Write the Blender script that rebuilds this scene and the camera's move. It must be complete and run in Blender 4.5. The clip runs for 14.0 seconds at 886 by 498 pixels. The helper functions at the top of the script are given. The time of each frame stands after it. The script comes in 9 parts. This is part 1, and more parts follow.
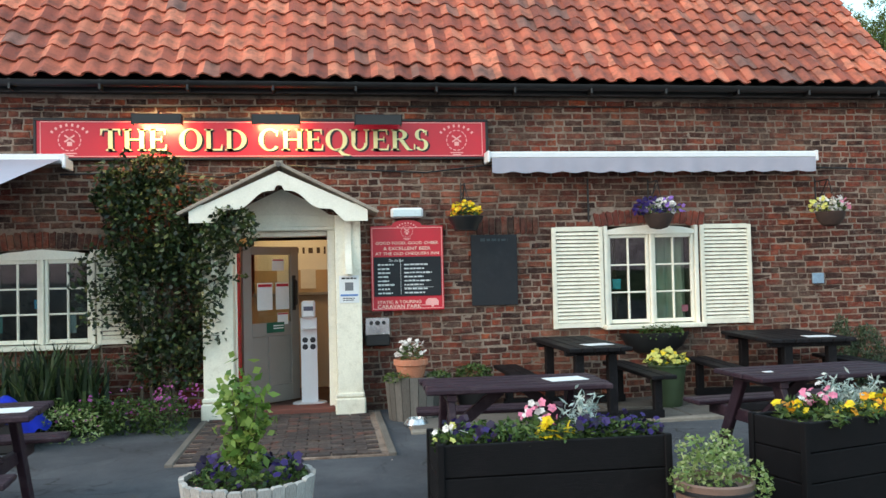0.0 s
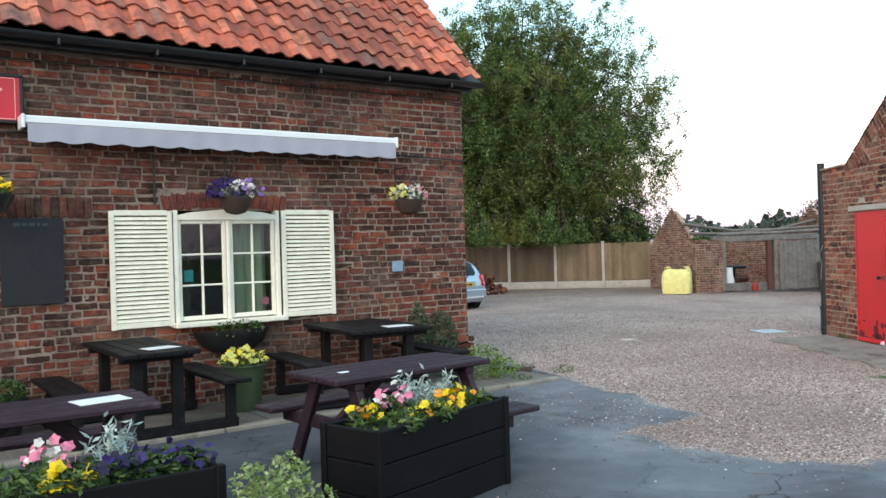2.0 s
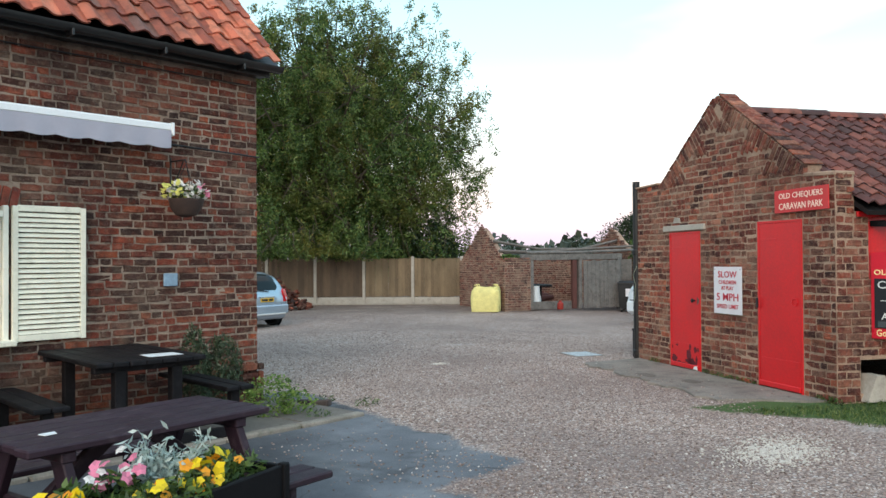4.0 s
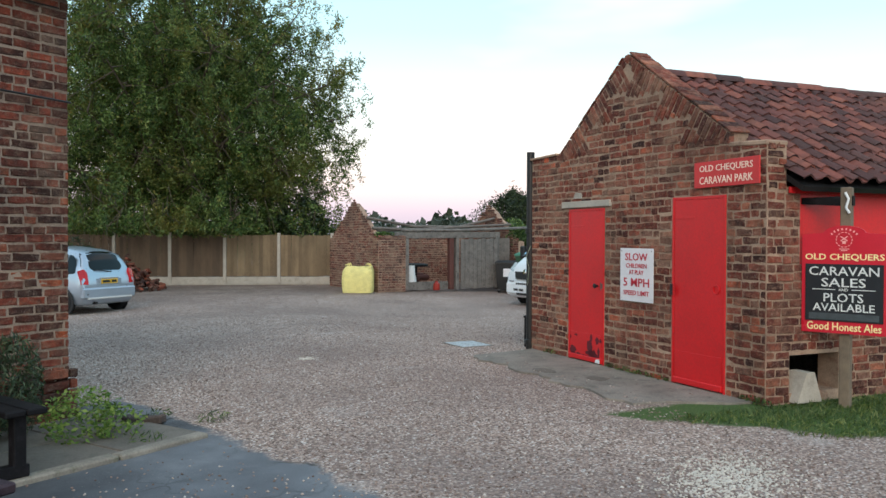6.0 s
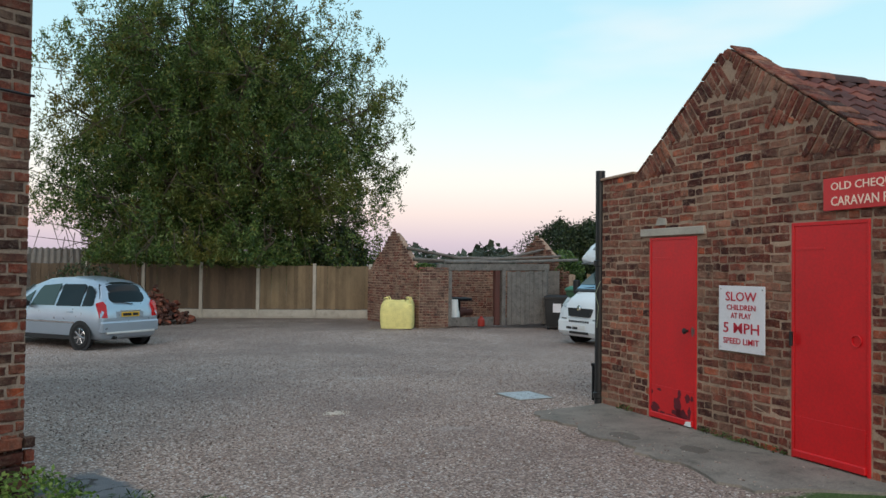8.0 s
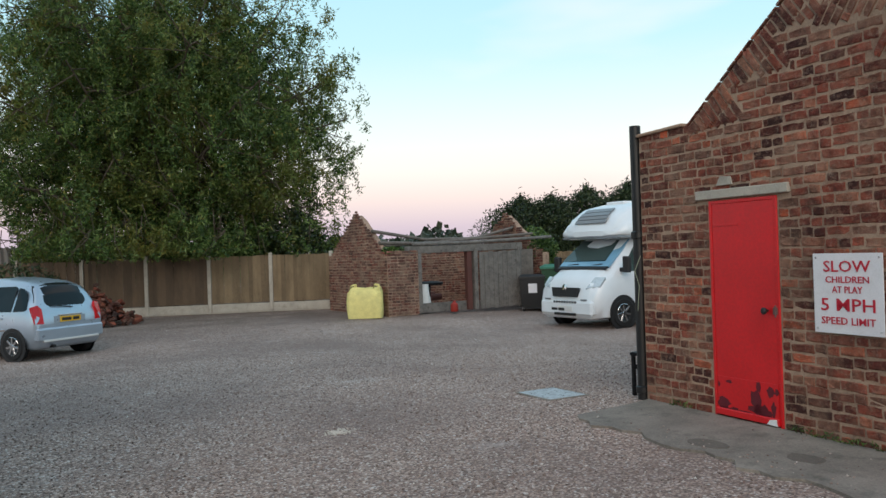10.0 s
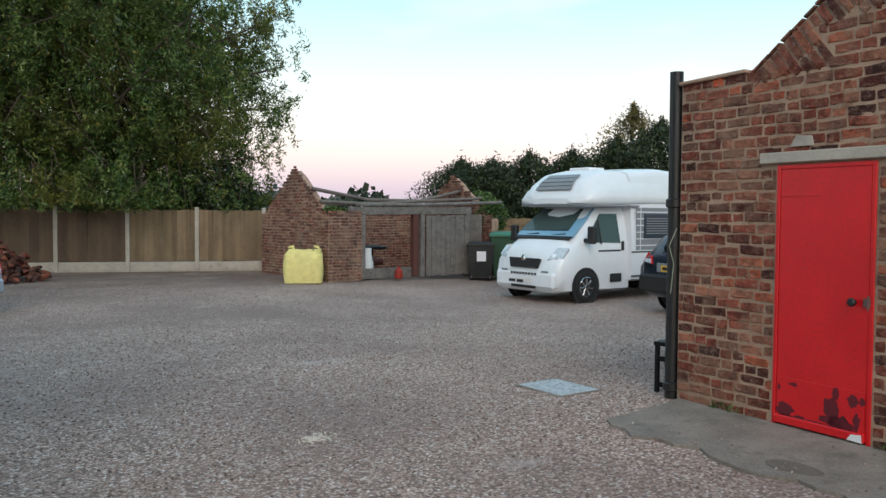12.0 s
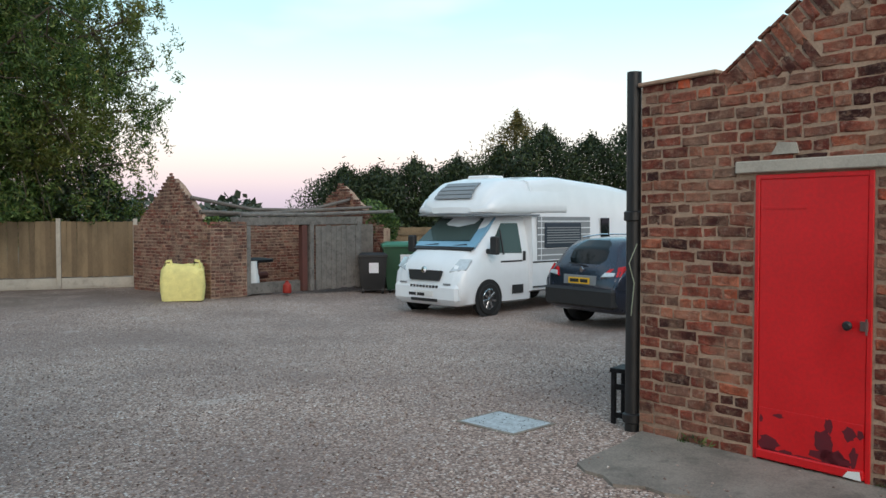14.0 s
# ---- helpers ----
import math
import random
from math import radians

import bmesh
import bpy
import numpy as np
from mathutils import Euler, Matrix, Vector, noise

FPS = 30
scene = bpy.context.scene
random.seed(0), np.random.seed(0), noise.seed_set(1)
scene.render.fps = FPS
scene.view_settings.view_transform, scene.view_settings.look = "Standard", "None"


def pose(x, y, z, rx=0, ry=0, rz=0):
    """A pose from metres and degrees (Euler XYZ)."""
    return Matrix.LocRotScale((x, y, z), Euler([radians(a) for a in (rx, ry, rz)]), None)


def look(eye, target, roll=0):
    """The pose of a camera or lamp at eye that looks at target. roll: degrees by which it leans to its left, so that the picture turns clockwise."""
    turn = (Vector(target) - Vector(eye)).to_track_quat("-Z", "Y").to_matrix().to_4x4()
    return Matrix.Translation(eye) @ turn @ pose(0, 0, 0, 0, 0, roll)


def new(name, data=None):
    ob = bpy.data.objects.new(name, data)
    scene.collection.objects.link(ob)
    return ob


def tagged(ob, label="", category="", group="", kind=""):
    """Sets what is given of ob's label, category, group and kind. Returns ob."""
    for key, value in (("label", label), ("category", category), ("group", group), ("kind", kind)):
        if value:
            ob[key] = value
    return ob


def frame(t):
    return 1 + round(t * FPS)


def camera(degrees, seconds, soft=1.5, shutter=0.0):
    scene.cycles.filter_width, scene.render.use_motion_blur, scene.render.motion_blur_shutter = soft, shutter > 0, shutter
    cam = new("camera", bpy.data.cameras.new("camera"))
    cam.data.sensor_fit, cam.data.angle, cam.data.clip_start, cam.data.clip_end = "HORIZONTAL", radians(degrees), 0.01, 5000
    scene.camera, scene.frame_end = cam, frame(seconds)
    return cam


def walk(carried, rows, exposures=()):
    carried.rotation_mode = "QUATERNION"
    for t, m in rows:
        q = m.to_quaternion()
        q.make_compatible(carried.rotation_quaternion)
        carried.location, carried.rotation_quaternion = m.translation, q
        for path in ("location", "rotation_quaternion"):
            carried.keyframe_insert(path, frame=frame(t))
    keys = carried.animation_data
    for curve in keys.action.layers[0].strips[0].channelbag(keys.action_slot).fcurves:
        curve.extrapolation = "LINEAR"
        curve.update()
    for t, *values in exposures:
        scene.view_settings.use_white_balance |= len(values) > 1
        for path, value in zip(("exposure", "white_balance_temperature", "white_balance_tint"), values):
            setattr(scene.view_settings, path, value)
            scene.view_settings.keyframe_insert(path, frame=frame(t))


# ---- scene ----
cam = camera(56.3, 14.0)
PATH = [
    (0, (-0.569, -0.452, 1.553), (-0.287, 1.527, 1.608), -1.3),
    (0.5, (-0.516, -0.291, 1.544), (-0.149, 1.675, 1.565), -2.2),
    (1, (-0.451, -0.060, 1.558), (0.289, 1.798, 1.537), -2.9),
    (1.5, (-0.259, 0.148, 1.546), (0.739, 1.881, 1.516), -2.5),
    (2, (0.020, 0.384, 1.561), (1.176, 2.016, 1.562), -1.7),
    (2.5, (0.211, 0.661, 1.550), (1.505, 2.186, 1.527), -1.8),
    (3, (0.407, 0.912, 1.565), (1.849, 2.297, 1.533), -1.2),
    (3.2, (0.522, 0.997, 1.561), (1.975, 2.372, 1.550), -0.8),
    (5.3, (1.802, 2.098, 1.543), (3.394, 3.309, 1.56), -0.4),
    (5.5, (1.928, 2.203, 1.532), (3.543, 3.383, 1.535), -0.3),
    (6, (2.251, 2.493, 1.564), (3.936, 3.57, 1.536), 0.2),
    (6.5, (2.639, 2.712, 1.581), (4.318, 3.799, 1.58), -0.3),
    (7, (2.997, 3.01, 1.592), (4.634, 4.158, 1.64), -0.8),
    (7.5, (3.337, 3.315, 1.587), (4.984, 4.448, 1.646), 0.3),
    (7.7, (3.442, 3.398, 1.582), (5.075, 4.55, 1.634), 0.8),
    (9.8, (4.428, 4.887, 1.553), (6.077, 6.017, 1.578), -0.8),
    (10, (4.531, 5.044, 1.559), (6.238, 6.087, 1.565), -1.9),
    (10.5, (4.76, 5.38, 1.53), (6.487, 6.389, 1.484), 0.6),
    (11, (5.043, 5.702, 1.549), (6.773, 6.701, 1.466), 0.1),
    (11.5, (5.27, 6.06, 1.582), (7.105, 6.851, 1.511), -0.2),
    (12, (5.538, 6.411, 1.554), (7.335, 7.285, 1.47), 0.4),
    (12.5, (5.76, 6.752, 1.544), (7.542, 7.654, 1.435), -1.1),
    (13, (5.964, 7.04, 1.586), (7.805, 7.809, 1.446), -2.4),
    (13.5, (6.137, 7.172, 1.607), (7.988, 7.924, 1.501), -0.9),
    (14, (6.185, 7.242, 1.618), (8.095, 7.831, 1.552), -0.0),
]
EXPOSURES = [(0.0, 0.97), (1.0, 1.04), (1.5, 0.99), (2.0, 0.9), (3.0, 0.82), (5.5, 0.48), (6.5, 0.38), (7.5, 0.05), (10.0, 0.1), (11.0, 0.2), (12.5, 0.25), (14.0, 0.25)]
walk(cam, [(t, look(eye, aim, roll)) for t, eye, aim, roll in PATH], EXPOSURES)

# ---- dusk sky and light ----
world = bpy.data.worlds.new("dusk_sky")
scene.world = world
world.use_nodes = True
wn, wl = world.node_tree.nodes, world.node_tree.links
wn.clear()
w_out, w_bg = wn.new("ShaderNodeOutputWorld"), wn.new("ShaderNodeBackground")
w_sky = wn.new("ShaderNodeTexSky")
w_sky.sky_type, w_sky.sun_disc = "NISHITA", False
w_sky.sun_elevation, w_sky.sun_rotation = radians(9), radians(240)
w_sky.air_density, w_sky.dust_density = 1.0, 1.2
w_geo = wn.new("ShaderNodeTexCoord")
w_sep = wn.new("ShaderNodeSeparateXYZ")
wl.new(w_geo.outputs["Generated"], w_sep.inputs[0])
w_ramp = wn.new("ShaderNodeValToRGB")
w_ramp.color_ramp.elements[0].position, w_ramp.color_ramp.elements[0].color = 0.0, (0.50, 0.45, 0.57, 1)
w_ramp.color_ramp.elements[1].position, w_ramp.color_ramp.elements[1].color = 1.0, (0.42, 0.54, 0.68, 1)
for at, col in ((0.03, (0.66, 0.54, 0.66, 1)), (0.065, (0.92, 0.74, 0.72, 1)), (0.10, (0.97, 0.90, 0.84, 1)),
                (0.15, (0.84, 0.95, 0.93, 1)), (0.24, (0.56, 0.86, 0.94, 1)), (0.42, (0.38, 0.73, 0.92, 1))):
    e = w_ramp.color_ramp.elements.new(at)
    e.color = col
wl.new(w_sep.outputs["Z"], w_ramp.inputs[0])
# thin high cloud
w_map = wn.new("ShaderNodeMapping")
w_map.inputs["Scale"].default_value = (1.2, 1.2, 5.0)
w_cl = wn.new("ShaderNodeTexNoise")
w_cl.inputs["Scale"].default_value, w_cl.inputs["Detail"].default_value = 1.6, 4
wl.new(w_geo.outputs["Generated"], w_map.inputs[0])
wl.new(w_map.outputs[0], w_cl.inputs["Vector"])
w_cr = wn.new("ShaderNodeMapRange")
w_cr.inputs[1].default_value, w_cr.inputs[2].default_value = 0.50, 0.70
w_cr.inputs[3].default_value, w_cr.inputs[4].default_value = 0.0, 0.7
wl.new(w_cl.outputs["Fac"], w_cr.inputs[0])
w_cloud = wn.new("ShaderNodeMixRGB")
w_cloud.inputs["Color2"].default_value = (0.97, 0.93, 0.90, 1)
wl.new(w_cr.outputs[0], w_cloud.inputs["Fac"])
wl.new(w_ramp.outputs[0], w_cloud.inputs["Color1"])
w_add = wn.new("ShaderNodeMixRGB")
w_add.blend_type = "ADD"
w_add.inputs["Fac"].default_value = 0.02
wl.new(w_cloud.outputs[0], w_add.inputs["Color1"])
wl.new(w_sky.outputs[0], w_add.inputs["Color2"])
wl.new(w_add.outputs[0], w_bg.inputs["Color"])
w_bg.inputs["Strength"].default_value = 0.95
wl.new(w_bg.outputs[0], w_out.inputs[0])

# afterglow from behind the walk
sun = new("sun", bpy.data.lights.new("sun", "SUN"))
sun.data.energy, sun.data.angle, sun.data.color = 1.15, radians(40), (1.0, 0.85, 0.74)
sun.matrix_world = look((-30, -17, 20), (0, 0, 0))


# ---- materials ----
def srgb(r, g, b):
    return tuple(((c / 255 + 0.055) / 1.055) ** 2.4 if c > 10 else c / 3294.6 for c in (r, g, b)) + (1.0,)


def nodes_of(name):
    m = bpy.data.materials.new(name)
    m.use_nodes = True
    n, l = m.node_tree.nodes, m.node_tree.links
    return m, n, l, n["Principled BSDF"]


def noise_node(n, l, scale, detail=4, rough=0.6, stretch=None, dist=0.0):
    g = n.new("ShaderNodeNewGeometry")
    t = n.new("ShaderNodeTexNoise")
    t.inputs["Scale"].default_value, t.inputs["Detail"].default_value = scale, detail
    t.inputs["Roughness"].default_value, t.inputs["Distortion"].default_value = rough, dist
    if stretch:
        mp = n.new("ShaderNodeMapping")
        mp.inputs["Scale"].default_value = stretch
        l.new(g.outputs["Position"], mp.inputs[0])
        l.new(mp.outputs[0], t.inputs["Vector"])
    else:
        l.new(g.outputs["Position"], t.inputs["Vector"])
    return t.outputs["Fac"]


def ramp_node(n, l, fac, stops):
    r = n.new("ShaderNodeValToRGB")
    el = r.color_ramp.elements
    el[0].position, el[0].color = stops[0]
    el[1].position, el[1].color = stops[-1]
    for at, col in stops[1:-1]:
        el.new(at).color = col
    l.new(fac, r.inputs[0])
    return r.outputs[0]


def mixed(n, l, fac, a, b, mode="MIX"):
    m = n.new("ShaderNodeMixRGB")
    m.blend_type = mode
    for k, v in (("Fac", fac), ("Color1", a), ("Color2", b)):
        if isinstance(v, (int, float, tuple)):
            m.inputs[k].default_value = v
        else:
            l.new(v, m.inputs[k])
    return m.outputs[0]


def bumped(n, l, shader, height, strength=0.3, distance=0.01):
    b = n.new("ShaderNodeBump")
    b.inputs["Strength"].default_value, b.inputs["Distance"].default_value = strength, distance
    l.new(height, b.inputs["Height"])
    l.new(b.outputs[0], shader.inputs["Normal"])


def ranged(n, l, fac, a, b, c=0.0, d=1.0):
    m = n.new("ShaderNodeMapRange")
    for i, v in enumerate((a, b, c, d)):
        m.inputs[i + 1].default_value = v
    l.new(fac, m.inputs[0])
    return m.outputs[0]


def scatter_random(n, l):
    """A random number for each loose piece: object by object, and island by island."""
    g, o, a, f = n.new("ShaderNodeNewGeometry"), n.new("ShaderNodeObjectInfo"), n.new("ShaderNodeMath"), n.new("ShaderNodeMath")
    a.operation, f.operation = "ADD", "FRACT"
    l.new(g.outputs["Random Per Island"], a.inputs[0])
    l.new(o.outputs["Random"], a.inputs[1])
    l.new(a.outputs[0], f.inputs[0])
    return f.outputs[0]


def plain(name, col, rough=0.6, metal=0.0, var=0.25, scale=3.0, bump=0.15, bscale=90.0, stretch=None, coat=0.0, dirt=None, emit=0.0, lime=0.0, grime=0.0):
    """A surface with broad and fine variation in tone, and a fine relief."""
    m, n, l, s = nodes_of(name)
    big, fine = noise_node(n, l, scale, 5), noise_node(n, l, bscale, 3, stretch=stretch)
    lo, hi = tuple(c * (1 - var) for c in col[:3]) + (1,), tuple(min(1, c * (1 + var)) for c in col[:3]) + (1,)
    c = ramp_node(n, l, big, [(0.3, lo), (0.7, hi)])
    c = mixed(n, l, 0.5 * var + 0.06, c, ramp_node(n, l, fine, [(0.35, (0.02, 0.02, 0.02, 1)), (0.65, hi)]))
    if dirt:
        d = noise_node(n, l, scale * 2.3, 6, 0.7)
        c = mixed(n, l, ranged(n, l, d, 0.52, 0.72, 0.0, dirt[1]), c, dirt[0])
    if lime:
        c = weathered(n, l, c, lime, grime)
    l.new(c, s.inputs["Base Color"])
    l.new(ranged(n, l, big, 0.3, 0.7, max(0.02, rough - 0.08), min(1, rough + 0.08)), s.inputs["Roughness"])
    s.inputs["Metallic"].default_value = metal
    s.inputs["Coat Weight"].default_value = coat
    if emit:
        l.new(c, s.inputs["Emission Color"])
        s.inputs["Emission Strength"].default_value = emit
    if bump:
        bumped(n, l, s, fine, bump, 0.004)
    return m


def weathered(n, l, c, lime, grime, tan=(150, 128, 110), dark=(52, 40, 38)):
    """Old lime wash, rubbed-over pointing and grime that lie over bricks and joints alike."""
    wash = noise_node(n, l, 1.5, 8, 0.72, dist=0.4)
    c = mixed(n, l, ranged(n, l, wash, 0.50, 0.70, 0, lime), c, srgb(*tan))
    rub = noise_node(n, l, 13, 6, 0.75, stretch=(1, 1, 1.7))
    c = mixed(n, l, ranged(n, l, rub, 0.50, 0.68, 0, 0.55 * lime), c, srgb(*[v * 1.08 for v in tan]))
    c = mixed(n, l, ranged(n, l, noise_node(n, l, 0.7, 7, 0.7, dist=0.5), 0.47, 0.66, 0, grime), c, srgb(*dark))
    return mixed(n, l, ranged(n, l, noise_node(n, l, 6, 6, 0.75), 0.53, 0.70, 0, grime), c, srgb(*[v * 1.2 for v in dark]))


def brick_mat(name, stops, pale=0.25, soot=0.35, smeared=0.45, lime=0.0, grime=0.0, tan=(150, 128, 110)):
    m, n, l, s = nodes_of(name)
    r = scatter_random(n, l)
    c = ramp_node(n, l, r, stops)
    fine, mid, big = noise_node(n, l, 55, 5, 0.7), noise_node(n, l, 9, 5, 0.65), noise_node(n, l, 0.9, 5, 0.6)
    c = mixed(n, l, ranged(n, l, mid, 0.40, 0.66, 0, 0.75), c, srgb(60, 44, 40))
    c = mixed(n, l, ranged(n, l, big, 0.42, 0.64, 0, soot), c, srgb(54, 42, 40))
    warm = noise_node(n, l, 5, 4, 0.6)
    c = mixed(n, l, ranged(n, l, warm, 0.55, 0.75, 0, 0.5), c, srgb(150, 80, 56))
    salts = noise_node(n, l, 22, 6, 0.8)
    c = mixed(n, l, ranged(n, l, salts, 0.54, 0.70, 0, pale), c, srgb(176, 160, 148))
    smear = noise_node(n, l, 3.4, 7, 0.8)
    c = mixed(n, l, ranged(n, l, smear, 0.56, 0.74, 0, smeared), c, srgb(146, 128, 112))
    c = mixed(n, l, 0.30, c, ramp_node(n, l, fine, [(0.3, (0.03, 0.02, 0.02, 1)), (0.75, (0.50, 0.38, 0.32, 1))]), "OVERLAY")
    if lime:
        c = weathered(n, l, c, lime, grime, tan)
    l.new(c, s.inputs["Base Color"])
    s.inputs["Roughness"].default_value = 0.9
    bumped(n, l, s, mixed(n, l, 0.5, fine, salts), 0.9, 0.016)
    return m


def leaf_mat(name, stops, trans=0.35, rough=0.55, autumn=None):
    m, n, l, s = nodes_of(name)
    c = ramp_node(n, l, scatter_random(n, l), stops)
    big = noise_node(n, l, 0.8, 3)
    c = mixed(n, l, ranged(n, l, big, 0.35, 0.65, 0.0, 0.35), c, stops[0][1])
    if autumn:
        c = mixed(n, l, ranged(n, l, noise_node(n, l, 0.33, 4, 0.6), 0.50, 0.66, 0.0, 0.65), c, autumn)
    l.new(c, s.inputs["Base Color"])
    s.inputs["Roughness"].default_value = rough
    t = n.new("ShaderNodeBsdfTranslucent")
    l.new(c, t.inputs["Color"])
    x = n.new("ShaderNodeMixShader")
    x.inputs[0].default_value = trans
    l.new(s.outputs[0], x.inputs[1])
    l.new(t.outputs[0], x.inputs[2])
    l.new(x.outputs[0], n["Material Output"].inputs["Surface"])
    return m


def glass_mat(name, col, rough=0.03, dark=0.85):
    """Window glass: a clear pane with a mirror-like face and a tinted see-through part."""
    m, n, l, s = nodes_of(name)
    gl, tr, fr, x = n.new("ShaderNodeBsdfGlossy"), n.new("ShaderNodeBsdfTransparent"), n.new("ShaderNodeFresnel"), n.new("ShaderNodeMixShader")
    gl.inputs["Roughness"].default_value = rough
    tr.inputs["Color"].default_value = col
    fr.inputs["IOR"].default_value = 1.45
    l.new(fr.outputs[0], x.inputs[0])
    l.new(tr.outputs[0], x.inputs[1])
    l.new(gl.outputs[0], x.inputs[2])
    l.new(x.outputs[0], n["Material Output"].inputs["Surface"])
    return m


def board_mat(name, lo, hi):
    """Weathered boards, each with a tone of its own, darker towards knots and stains."""
    m, n, l, s = nodes_of(name)
    grain, big = noise_node(n, l, 50, 4, 0.65, stretch=(5, 5, 0.3)), noise_node(n, l, 1.6, 5, 0.65, stretch=(2, 2, 0.6))
    c = ramp_node(n, l, scatter_random(n, l), [(0.0, lo), (0.45, tuple((a + b) / 2 for a, b in zip(lo, hi))), (1.0, hi)])
    c = mixed(n, l, ranged(n, l, big, 0.42, 0.66, 0.0, 0.6), c, tuple(x * 0.55 for x in lo[:3]) + (1,))
    c = mixed(n, l, 0.35, c, ramp_node(n, l, grain, [(0.35, (0.03, 0.025, 0.02, 1)), (0.7, hi)]))
    l.new(c, s.inputs["Base Color"])
    s.inputs["Roughness"].default_value = 0.88
    bumped(n, l, s, grain, 0.5, 0.005)
    return m


PUB_BRICK = brick_mat("pub_brick", [(0.0, srgb(52, 38, 38)), (0.25, srgb(88, 54, 47)), (0.5, srgb(134, 68, 55)), (0.70, srgb(166, 82, 60)),
                                    (0.86, srgb(104, 80, 72)), (1.0, srgb(190, 98, 64))], 0.45, 0.4, lime=0.42, grime=0.55)
BARN_BRICK = brick_mat("barn_brick", [(0.0, srgb(66, 40, 40)), (0.2, srgb(104, 54, 48)), (0.45, srgb(148, 76, 62)), (0.66, srgb(174, 94, 76)),
                                      (0.82, srgb(140, 104, 90)), (0.92, srgb(188, 126, 102)), (1.0, srgb(204, 100, 68))], 0.6, 0.30, 0.5, lime=0.60, grime=0.40, tan=(174, 138, 116))
RUIN_BRICK = brick_mat("ruin_brick", [(0.0, srgb(84, 50, 44)), (0.25, srgb(130, 70, 58)), (0.5, srgb(160, 92, 74)), (0.75, srgb(150, 116, 100)), (1.0, srgb(190, 150, 126))], 0.7, 0.35, 0.7, lime=0.7, grime=0.4)
PAVER = brick_mat("paver", [(0.0, srgb(56, 52, 52)), (0.5, srgb(78, 72, 70)), (1.0, srgb(100, 90, 84))], 0.2, 0.4)
MORTAR = plain("mortar", srgb(150, 132, 118), 0.95, var=0.35, scale=1.6, bump=0.5, bscale=70, dirt=(srgb(78, 58, 52), 0.9), lime=0.42, grime=0.6)
RUIN_MORTAR = plain("ruin_mortar", srgb(172, 146, 128), 0.95, var=0.35, scale=3.0, bump=0.6, bscale=50, dirt=(srgb(112, 78, 66), 0.9), lime=0.7, grime=0.4)
BARN_MORTAR = plain("barn_mortar", srgb(172, 146, 126), 0.95, var=0.3, scale=2.2, bump=0.5, bscale=70, dirt=(srgb(122, 80, 66), 0.8), lime=0.60, grime=0.40)
CREAM = plain("cream_paint", srgb(240, 236, 220), 0.5, var=0.06, scale=4, bump=0.06, dirt=(srgb(196, 186, 158), 0.25))
CREAM_OLD = plain("old_cream_paint", srgb(238, 233, 214), 0.6, var=0.08, scale=5, bump=0.12, dirt=(srgb(170, 160, 132), 0.4))
SIGN_RED = plain("sign_red", srgb(206, 32, 52), 0.35, var=0.06, scale=3, bump=0.02)
DOOR_RED = plain("door_red", srgb(208, 18, 26), 0.4, var=0.10, scale=2.5, bump=0.05, bscale=40)
BARE_PRIMER = plain("bare_primer", srgb(96, 14, 30), 0.7, var=0.2, scale=8)
BLACK = plain("black_paint", srgb(24, 25, 27), 0.45, var=0.3, scale=6, bump=0.1)
BLACK_BOARD = plain("chalkboard", srgb(20, 24, 31), 0.7, var=0.2, scale=5, bump=0.03, dirt=(srgb(42, 48, 56), 0.35))
TABLE_WOOD = plain("stained_table_wood", srgb(46, 30, 40), 0.55, var=0.25, scale=5, bump=0.35, bscale=60, stretch=(0.25, 4, 4), dirt=(srgb(104, 88, 92), 0.35))
TABLE_DARK = plain("black_table_wood", srgb(19, 18, 21), 0.6, var=0.25, scale=5, bump=0.35, bscale=60, dirt=(srgb(64, 60, 66), 0.3))
PLANTER_WOOD = plain("planter_black_stain", srgb(17, 16, 18), 0.65, var=0.25, scale=4, bump=0.5, bscale=55, stretch=(0.3, 3, 5), dirt=(srgb(34, 30, 32), 0.35))
WHITE = plain("white_plastic", srgb(232, 234, 236), 0.4, var=0.03, scale=4, bump=0.02)
PAPER = plain("paper", srgb(226, 228, 228), 0.7, var=0.04, scale=10, bump=0.02)
CHALK = plain("chalk", srgb(220, 224, 222), 0.9, var=0.1, scale=20, bump=0)
GOLD = plain("cream_lettering", srgb(250, 236, 172), 0.45, var=0.04, scale=8, bump=0)
SIGN_WHITE = plain("sign_white", srgb(226, 224, 228), 0.45, var=0.04, scale=5, bump=0.02, dirt=(srgb(190, 186, 186), 0.3))
RED_INK = plain("red_lettering", srgb(190, 20, 48), 0.5, var=0.05, scale=8, bump=0)
CREAM_INK = plain("pale_cream_lettering", srgb(248, 222, 202), 0.5, var=0.04, scale=8, bump=0)
PINK_INK = plain("pale_pink_lettering", srgb(246, 178, 172), 0.5, var=0.05, scale=8, bump=0)
TERRACOTTA = plain("terracotta", srgb(190, 122, 92), 0.85, var=0.15, scale=9, bump=0.2, dirt=(srgb(210, 180, 160), 0.4))
SOIL = plain("soil", srgb(44, 34, 28), 1.0, var=0.4, scale=20, bump=0.8, bscale=60)
OAK_OLD = plain("weathered_oak", srgb(112, 104, 98), 0.85, var=0.3, scale=6, bump=0.6, bscale=50, stretch=(5, 5, 0.4), dirt=(srgb(50, 46, 44), 0.6))
FENCE_WOOD = board_mat("fence_board_wood", srgb(112, 94, 72), srgb(150, 128, 99))
